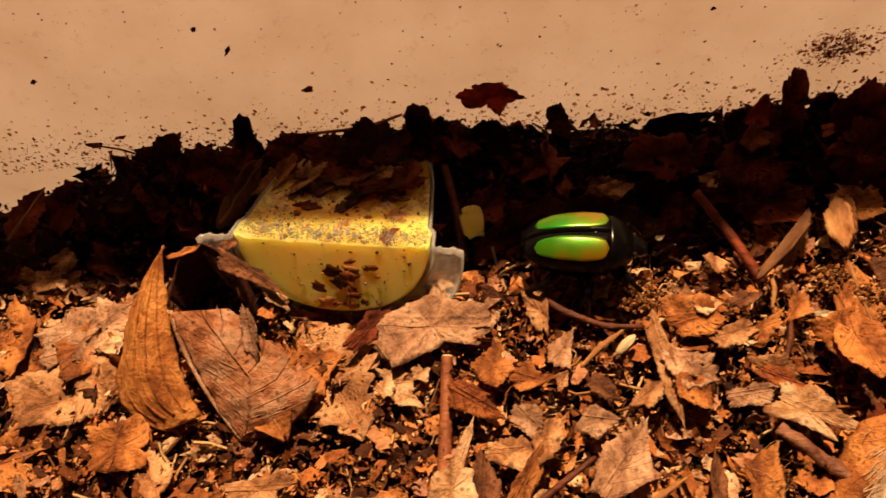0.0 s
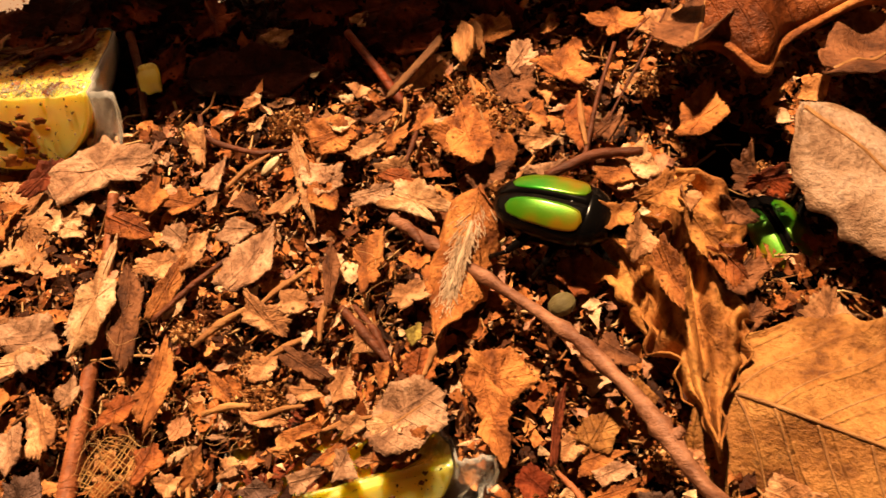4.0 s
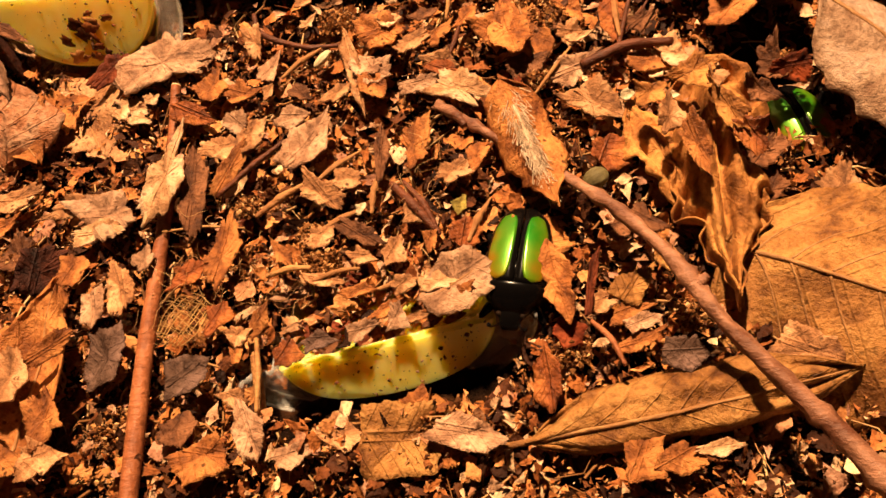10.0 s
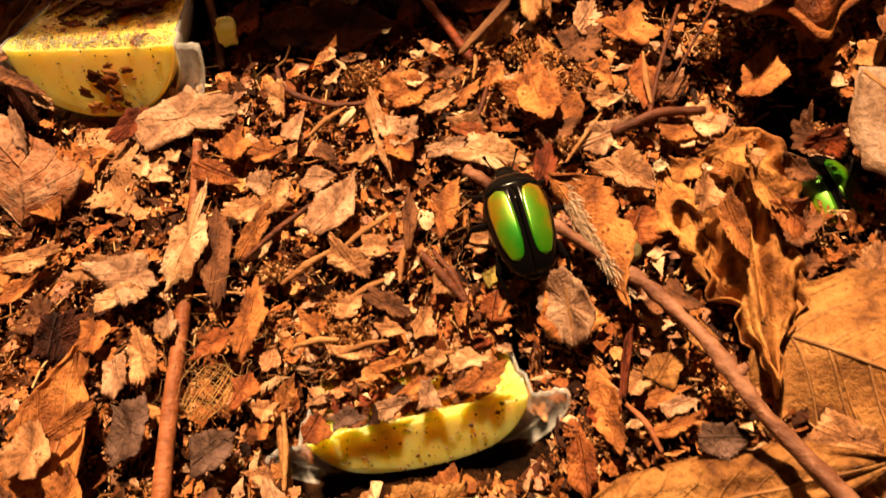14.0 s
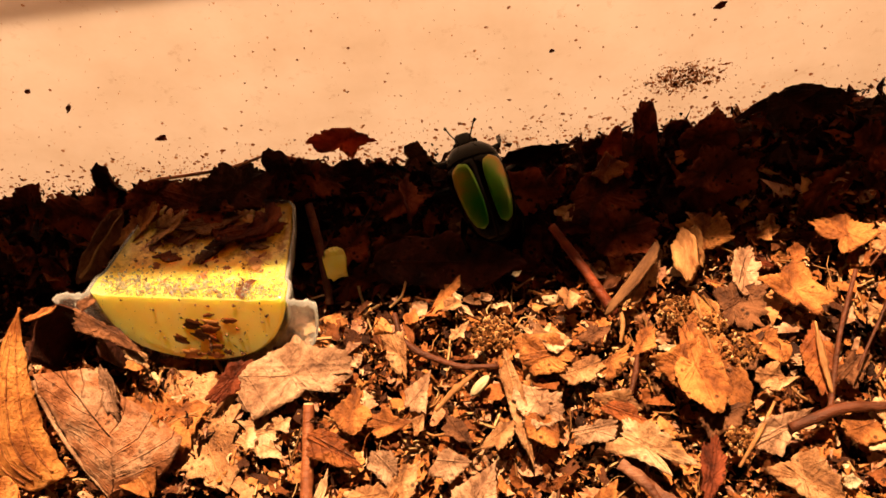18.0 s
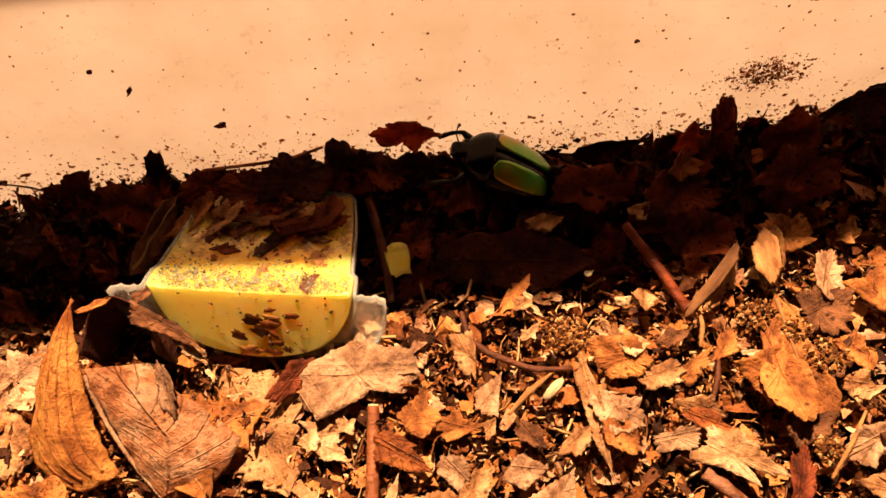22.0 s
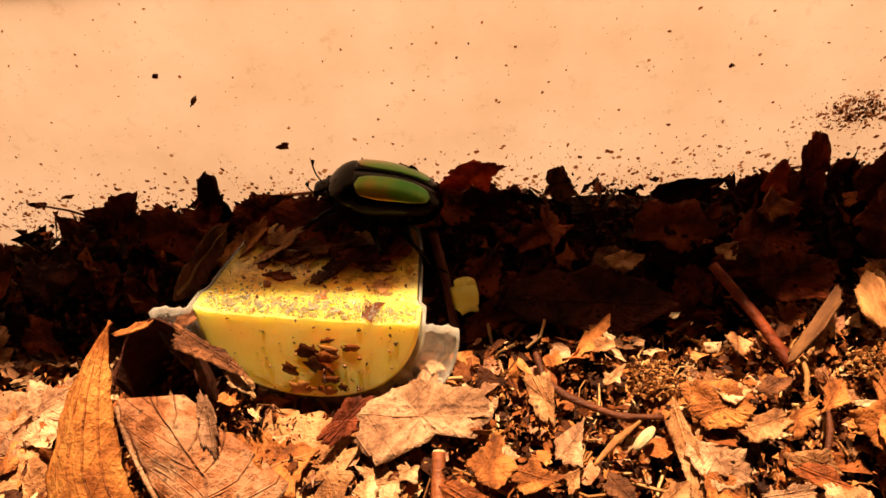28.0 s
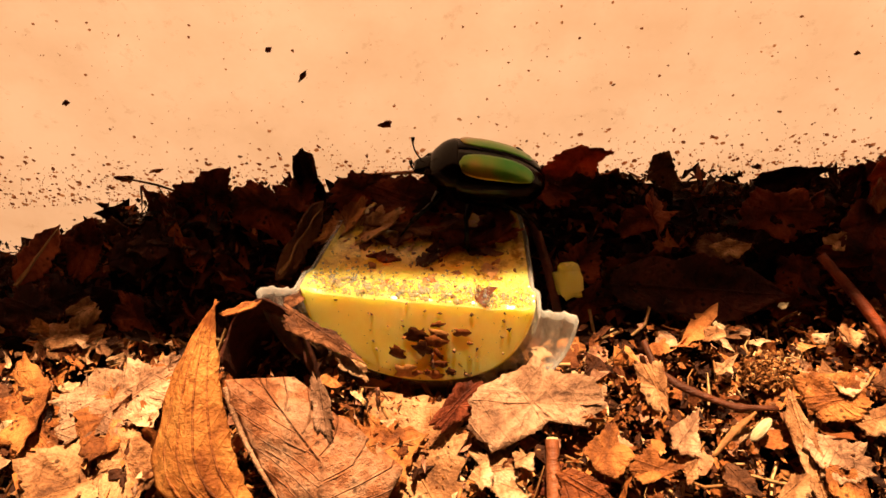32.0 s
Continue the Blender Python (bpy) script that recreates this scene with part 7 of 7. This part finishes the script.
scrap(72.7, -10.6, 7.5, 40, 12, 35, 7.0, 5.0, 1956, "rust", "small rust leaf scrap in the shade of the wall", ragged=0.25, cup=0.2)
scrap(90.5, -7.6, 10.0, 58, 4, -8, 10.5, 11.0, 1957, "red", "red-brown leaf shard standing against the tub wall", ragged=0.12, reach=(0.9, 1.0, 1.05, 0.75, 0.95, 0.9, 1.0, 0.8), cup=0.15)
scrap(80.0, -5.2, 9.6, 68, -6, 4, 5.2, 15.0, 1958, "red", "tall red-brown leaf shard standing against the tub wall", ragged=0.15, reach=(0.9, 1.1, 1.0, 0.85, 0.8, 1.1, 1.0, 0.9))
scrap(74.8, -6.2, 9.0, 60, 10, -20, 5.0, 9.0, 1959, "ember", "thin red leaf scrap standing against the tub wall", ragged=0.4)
# torn flaps on the crumpled leaf
scrap(108.0, -68.7, 13.5, 18, -10, 15, 9.5, 6.5, 1970, "ochre", "torn ochre flap on the crumpled leaf", ragged=0.3, cup=0.35)
scrap(112.0, -75.6, 12.5, 10, 22, -62, 11, 6.5, 1971, "ochre", "curled ochre flap on the crumpled leaf", ragged=0.3, cup=0.45)
scrap(103.1, -75.5, 12.0, 20, -16, 70, 9, 5.5, 1972, "tan", "tan torn flap on the crumpled leaf", ragged=0.3, cup=0.3)
scrap(117.6, -72.9, 11.5, 14, 26, -40, 7.5, 5, 1973, "brown", "brown torn flap at the edge of the crumpled leaf", ragged=0.3, cup=0.4)
scrap(101.3, -70.3, 11.5, 12, -8, 30, 7, 5, 1974, "ochre", "crumpled ochre leaf scrap on the litter", ragged=0.3, cup=0.3)
scrap(110.8, -70.5, 14.0, 26, 6, 100, 6.5, 4, 1975, "tan", "tan crumpled scrap on the leaf", ragged=0.3, cup=0.5)
scrap(105.9, -81.5, 12.5, 6, 14, -75, 10, 4.6, 1976, "orange", "orange torn flap on the crumpled leaf", ragged=0.3, cup=0.4)
scrap(114.3, -80.3, 11.5, 18, 24, -55, 8, 5, 1977, "rust", "rust curled edge of the crumpled leaf", ragged=0.3, cup=0.4)
loose_leaf = new("loose_leaf")
tagged(loose_leaf, "flat greyish round leaf piece that the beetle lifts", "leaf")
part("blade", scrap_mesh(12.6, 10.0, 73, LEAF["grey"], ragged=0.05, cup=0.08, n=56, reach=(1.0, 1.08, 1.02, 0.8, 1.0, 1.06, 0.98, 1.1)), loose_leaf)
part("rib", tube_mesh([(-5.5, -0.6, 0.5), (-2, -0.2, 0.35), (2, 0.2, 0.35), (5.5, 0.4, 0.6)], [0.3, 0.26, 0.2, 0.12], M_RIB, 6, knots=0.2, seed=79), loose_leaf, "thin raised rib")
strip_leaf = thing("strip_leaf", leaf_mesh(13, 5.5, 74, LEAF["orange"], peak=0.5, roll=60, ruffle=0.3, torn=0.2), at(0, 0, 0), "reddish brown leaf strip shoved aside", "leaf")
red_leaf = thing("red_leaf", scrap_mesh(12.5, 7.2, 75, LEAF["ember"], ragged=0.2, cup=0.25, n=28, reach=(0.9, 0.7, 0.95, 0.75, 1.05, 0.95, 0.85, 0.6, 0.9, 0.6)), at(0, 0, 0), "dry red leaf scrap against the tub wall", "leaf")


# ---- beetles ----
def loft(sections, mat, n=22):
    """A closed body through rings (x, half width, top, bottom)."""
    v, f = [], []
    for x, w, zt, zb in sections:
        for a in range(n):
            t = a * 2 * math.pi / n
            c, s = math.cos(t), math.sin(t)
            mid, half = (zt + zb) / 2, (zt - zb) / 2
            v.append((x, w * math.copysign(abs(c) ** 0.85, c), mid + half * math.copysign(abs(s) ** 0.85, s)))
    for i in range(len(sections) - 1):
        f += [(i * n + a, i * n + (a + 1) % n, (i + 1) * n + (a + 1) % n, (i + 1) * n + a) for a in range(n)]
    f += [tuple(range(n))[::-1], tuple((len(sections) - 1) * n + a for a in range(n))]
    return mesh_from("body", v, f, mat)


def shell_width(x):
    return np.interp(x, [-10.6, -9.6, -8, -5, 0, 3.4, 4.8], [1.6, 3.0, 4.1, 5.0, 5.6, 5.5, 4.8])


def shell_height(x):
    return 4.5 * np.clip(1 - np.abs((np.asarray(x, dtype=float) - 1.0) / 12.0) ** 2.6, 0, 1) ** 0.8


def shell_patch(x0, x1, lo, hi, lift, thick, side, mat, taper, nu=22, nv=10):
    """A piece of the domed wing case between two angles from the midline."""
    u, v = np.meshgrid(np.linspace(0, 1, nu), np.linspace(0, 1, nv), indexing="ij")
    x = x0 + (x1 - x0) * u
    mid, half = (lo + hi) / 2, (hi - lo) / 2
    squeeze = (1 - np.abs(2 * u - 1) ** taper) ** (1 / taper) if taper else 1.0
    ang = np.radians(mid + (2 * v - 1) * half * np.maximum(squeeze, 0.05))
    w, h = shell_width(x) + lift, shell_height(x) + lift
    dome = np.sign(np.cos(ang)) * np.abs(np.cos(ang)) ** 0.7
    p = np.stack([x, side * (w * np.sin(ang) + 0.06), -0.4 + h * dome], -1).reshape(-1, 3)
    vv, ff, _ = sheet(p, np.zeros((len(p), 2)), thick, nu, nv)
    if side > 0:
        ff = [tuple(reversed(q)) for q in ff]
    return mesh_from("shell", vv, ff, mat)


LEGS = [(6.0, 3.0, -1.8, 48), (1.2, 4.2, -2.0, 95), (-3.6, 4.2, -2.0, 138)]


def build_beetle(label):
    b = new("beetle")
    tagged(b, label, "beetle", "beetles")
    part("abdomen", loft([(-11.0, 0.5, -0.9, -1.8), (-10.5, 1.8, -0.2, -2.8), (-8.5, 3.8, 0.5, -4.0), (-4, 5.1, 1.2, -5.0), (1, 5.5, 1.6, -5.2), (4, 5.0, 1.5, -4.4), (5, 4.0, 0.9, -3.4)], M_BLACK, 28), b, "black underside and rump")
    for side in (1, -1):
        part("wing_case", shell_patch(-10.6, 4.7, 0.5, 98, 0, 0.3, side, M_BLACK, 0), b, "glossy black wing case")
    for side in (1, -1):
        part("green_band", shell_patch(-8.4, 4.4, 8, 58, 0.2, 0.14, side, M_GREEN, 3.2), b, "metallic green and gold band")
    part("pronotum", loft([(4.0, 4.9, 3.5, -2.6), (4.5, 5.15, 3.95, -3.0), (5.3, 5.1, 3.95, -3.2), (6.1, 4.8, 3.65, -3.2), (6.9, 4.4, 3.15, -3.0), (7.6, 3.8, 2.5, -2.8), (8.3, 3.1, 1.7, -2.5), (8.8, 2.4, 0.95, -2.1), (9.0, 1.7, 0.4, -1.7)], M_BLACK, 32), b, "black domed neck shield")
    part("scutellum", loft([(1.2, 0.15, 4.2, 3.8), (2.2, 0.8, 4.18, 3.6), (3.8, 1.5, 4.0, 3.2)], M_BLACK, 12), b)
    head = part("head", loft([(8.0, 1.9, 1.0, -1.4), (8.9, 2.1, 0.9, -1.5), (9.9, 1.8, 0.4, -1.6), (10.9, 1.6, -0.2, -1.6), (11.3, 1.2, -0.6, -1.5)], M_BLACK, 16), b)
    for side in (1, -1):
        part("eye", loft([(8.5, 0.2, 0.1, -0.2), (8.8, 0.55, 0.5, -0.6), (9.2, 0.55, 0.5, -0.6), (9.5, 0.2, 0.1, -0.2)], M_EYE, 10), head, "", Matrix.Translation((0, side * 1.9 * MM, 0)))
        part("antenna", tube_mesh([(10.2, side * 1.4, -0.6), (11.4, side * 2.2, 0.3), (12.0, side * 2.7, 1.6), (12.1, side * 3.0, 2.6)], [0.16, 0.13, 0.14, 0.36], M_LEG, 6), head)
    legs = []
    for i, (x, y, z, ang) in enumerate(LEGS):
        for side in (1, -1):
            a = math.radians(ang) * side
            c, s = math.cos(a), math.sin(a)
            k = 1.0 + 0.12 * i
            femur = part("leg", tube_mesh([(0, 0, 0), (2.0 * c, 2.0 * s, 0.2), (3.9 * c * k, 3.9 * s * k, 0.2)], [0.7, 0.85, 0.5], M_LEG, 8), b, "", at(x, y * side, z))
            bend = a + side * (0.35 if i else -0.35)
            kx, ky = 3.9 * c * k, 3.9 * s * k
            ex, ey = kx + 3.2 * k * math.cos(bend), ky + 3.2 * k * math.sin(bend)
            part("tibia", tube_mesh([(kx, ky, 0.2), ((kx + ex) / 2, (ky + ey) / 2, -1.3), (ex, ey, -3.6)], [0.36, 0.42, 0.5], M_LEG, 7, knots=0.2), femur)
            tx, ty = ex + 3.2 * math.cos(bend + 0.3 * side), ey + 3.2 * math.sin(bend + 0.3 * side)
            part("foot", tube_mesh([(ex, ey, -3.6), ((ex + tx) / 2, (ey + ty) / 2, -4.3), (tx, ty, -4.4)], [0.24, 0.2, 0.12], M_LEG, 6, knots=0.3), femur)
            legs.append((femur, x, y * side, z, side, i))
    return b, legs


beetle, beetle_legs = build_beetle("black beetle with metallic green wing bands walking over litter")
beetle.scale = (0.92, 0.92, 0.92)
resting = copy_thing(beetle, at(128.8, -72.4, -4.6, 9, 4, -80))
tagged(resting, "black beetle with green wing bands resting under a leaf")

# ---- what moves ----
BEETLE_PATH = [
    (0, 41.3, -30.5, 9.6, 0, -6), (0.5, 50.5, -36.2, 9.6, 0, -14), (1, 58.8, -39.7, 9.6, 0, -24), (1.5, 67.5, -43.2, 9.6, 0, -34),
    (2, 76.8, -47.1, 9.8, 0, -26), (2.5, 80.8, -51.7, 9.8, 0, -32), (3, 82.9, -59.8, 9.8, -3, -52), (3.5, 88.9, -67.8, 10, 0, -44),
    (4, 93.2, -67.6, 10.2, 0, -26), (4.5, 97.4, -65.1, 10.4, 0, -6), (5.5, 97.8, -68.4, 10.4, 0, -60), (6.5, 91.7, -77.7, 10.4, 0, -102),
    (7, 87.9, -80, 10.4, 0, -138), (7.2, 87.8, -82.5, 10.4, 0, -124), (7.5, 93.8, -85.6, 10, -4, -114), (7.8, 88, -89, 4, -12, -113),
    (8, 80, -93.5, -0.6, -26, -110), (8.5, 77.4, -95.6, -0.6, -24, -112), (9, 77, -95.4, 0.6, -16, -114), (9.6, 77.5, -93.4, 3.6, -10, -106),
    (10, 77.1, -93.3, 4.4, 0, -106), (10.3, 77.7, -91.9, 6.4, 44, -120), (10.6, 79.1, -91.3, 6.6, 34, -140), (10.8, 76.3, -92.2, 6.8, 8, -160),
    (11, 73.6, -95.2, 7.2, -12, -152), (11.2, 74.3, -89.6, 6, 0, -204), (11.4, 78.4, -89.8, 2, -18, -266), (11.6, 77.6, -89.4, 1.8, -18, -272),
    (12, 76.4, -90.8, 1.6, -18, -257), (12.5, 78.6, -91.4, -0.4, -18, -228), (13, 79.1, -89.6, -1.0, -18, -230), (13.3, 74, -83, 9.2, 0, -256),
    (13.6, 74.7, -80.2, 9.8, 0, -264), (14, 74.8, -74.5, 10, 0, -262), (14.5, 70.3, -66.3, 9.8, 0, -261), (15, 66.2, -58.2, 9.6, 0, -261),
    (15.5, 64.4, -49.5, 9.6, 0, -262), (16.5, 57.5, -30.5, 6.5, 6, -266), (17.5, 52.8, -14.6, 9.6, 15, -274), (18, 50.4, -12.4, 10, 16, -256),
    (18.5, 46.9, -10.6, 10.2, 18, -242), (19, 43.5, -8.6, 9.8, 32, -196), (20, 42.6, -8.4, 9.6, 32, -190), (21, 42.2, -8.4, 10, 32, -190),
    (22, 43, -8.4, 9.2, 33, -192), (23, 42.4, -8.6, 10.7, 42, -194), (23.5, 42.2, -8.6, 10.4, 44, -194), (23.8, 37.2, -8.2, 9.8, 12, -184),
    (24, 35.1, -8.2, 11, 16, -184), (24.5, 33.8, -8.2, 10.6, 26, -186), (25, 34.8, -8.6, 10.4, 50, -198), (25.5, 31.6, -8.2, 11.2, 20, -184),
    (26, 23.9, -8.2, 12.2, 20, -186), (26.5, 21.9, -8.4, 12.8, 46, -200), (27.5, 14, -8.2, 14.6, 20, -188), (28.5, 9.6, -8, 15.2, 9, -184),
    (29, 9.5, -8, 15.5, 9, -184), (30, 9.8, -8, 15.2, 9, -184), (31, 10.1, -8, 15.7, 9, -184), (32, 10.2, -8, 15.6, 11, -184)]


def beetle_pose(x, y, z, rise, turn):
    lean = float(np.interp(x, [20, 40], [9, -3])) if turn < -180 and y > -9.5 else 0
    return at(x, y, z, 0, 0, turn) @ pose(0, 0, 0, 0, -rise, 0) @ pose(0, 0, 0, lean, 0, 0)


def motions():
    walk(beetle, [(t, beetle_pose(x, y, z, rise, turn)) for t, x, y, z, rise, turn in BEETLE_PATH])
    ts = [r[0] for r in BEETLE_PATH]
    way = np.concatenate([[0], np.cumsum([math.dist(a[1:4], b[1:4]) for a, b in zip(BEETLE_PATH, BEETLE_PATH[1:])])])
    for leg, x, y, z, side, i in beetle_legs:
        rows = []
        for k in range(129):
            t = k * 0.25
            done = float(np.interp(t, ts, way))
            step = 20 * math.sin(done * 0.75 + (math.pi if (i % 2 == 0) == (side > 0) else 0.0)) + 4 * math.sin(t * 2.1 + i * 2 + side)
            rows.append((t, at(x, y, z, side * (4 * math.cos(done * 0.75 + i) - 24), 0, step)))
        walk(leg, rows)
    walk(hairy_leaf, [(0, at(77.2, -71.8, 6.2, 0, 6, -113)), (6.9, at(77.4, -71.6, 6.2, 0, 6, -113)), (7.2, at(81.5, -73.5, 8.4, 10, 8, -104)), (7.5, at(86.4, -74.3, 10.5, 28, 10, -100)), (7.8, at(85.6, -75.0, 11.0, 30, 8, -98)),
                      (8.0, at(79.0, -75.4, 8.6, 6, 8, -92)), (8.4, at(78.4, -74.1, 8.0, 0, 8, -92)), (9, at(80.4, -74.6, 8.0, 0, 4, -86)), (9.6, at(81.8, -73.4, 8.4, 8, 4, -76)), (10, at(81.6, -73.8, 8.2, 10, 4, -76)),
                      (10.8, at(82.6, -76.4, 8.0, 20, 4, -74)), (11.2, at(82.8, -77.2, 8.4, 26, 4, -74)), (11.6, at(86.0, -77.6, 8.6, 60, 4, -70)), (12, at(87.6, -76.0, 8.2, 62, 4, -70)), (13, at(87.6, -76.8, 8.0, 62, 4, -70)),
                      (14, at(86.2, -78.0, 7.8, 60, 4, -70)), (32, at(86.2, -78.0, 7.8, 60, 4, -70))])
    walk(loose_leaf, [(0, at(67.0, -94.0, 6.0, 6, -6, 20)), (9, at(67.0, -94.2, 6.0, 6, -6, 20)), (10, at(67.2, -95.6, 6.0, 6, -6, 20)), (10.3, at(62.6, -100.0, 5.0, -4, 0, 10)), (10.8, at(63.2, -100.4, 5.0, -6, -4, 0)), (11, at(66.0, -101.6, 3.4, -6, 0, -10)), (11.2, at(68.7, -100.4, 9.5, 40, 10, -30)),
                      (11.4, at(76.0, -94.6, 9.8, 20, 6, -50)), (11.6, at(76.4, -94.6, 9.8, 14, 8, -60)), (12, at(76.6, -96.0, 9.6, 8, 6, -70)), (12.5, at(80.0, -93.2, 9.8, 4, 10, -80)), (13, at(82.1, -95.0, 8.6, -8, 10, -84)), (13.3, at(80.6, -91.8, 7.4, 34, 24, -90)),
                      (13.6, at(80.6, -88.8, 7.0, 40, 26, -94)), (32, at(80.6, -88.8, 6.8, 40, 26, -94))])
    walk(strip_leaf, [(0, at(79, -96, 6.0, 0, 6, -85)), (7.2, at(79, -96, 6.0, 0, 6, -85)), (7.6, at(81, -97, 7.4, 20, 10, -100)), (8, at(79.2, -95.2, 8.0, 10, 6, -92)), (9, at(81.4, -97.0, 7.8, 10, 6, -88)), (10, at(82.4, -98.0, 7.2, 10, 6, -84)),
                      (10.8, at(80.4, -104, 6.4, 20, 4, -80)), (11.6, at(82.6, -105, 5.4, 24, 4, -80)), (13, at(83.4, -104.4, 4.8, 26, 4, -82)), (32, at(83.4, -104.4, 4.8, 26, 4, -82))])
    walk(red_leaf, [(0, at(28.0, -4.2, 17.2, 64, 4, -4)), (17.5, at(27.6, -4.2, 17.0, 64, 4, -4)), (19, at(27.6, -4.2, 17.8, 64, 6, -4)), (22, at(26.8, -4.2, 16.4, 64, 4, -4)), (23.5, at(28.2, -4.2, 16.8, 64, 8, -4)),
                    (23.8, at(23.6, -4.2, 16.4, 66, 40, -4)), (24, at(22.9, -4.2, 15.6, 66, 50, -4)), (24.5, at(28.6, -3.2, 14.2, 70, 20, -4)), (25, at(25.0, -3.2, 11.2, 70, 0, -4)), (25.5, at(28.0, -3.0, 13.2, 72, -10, -4)),
                    (26, at(28.3, -3.0, 14.0, 72, -16, -4)), (26.5, at(27.0, -3.0, 13.6, 72, -16, -4)), (28.5, at(25.6, -4.0, 12.4, 66, -26, -4)), (32, at(25.8, -4.0, 12.2, 66, -26, -4))])


motions()
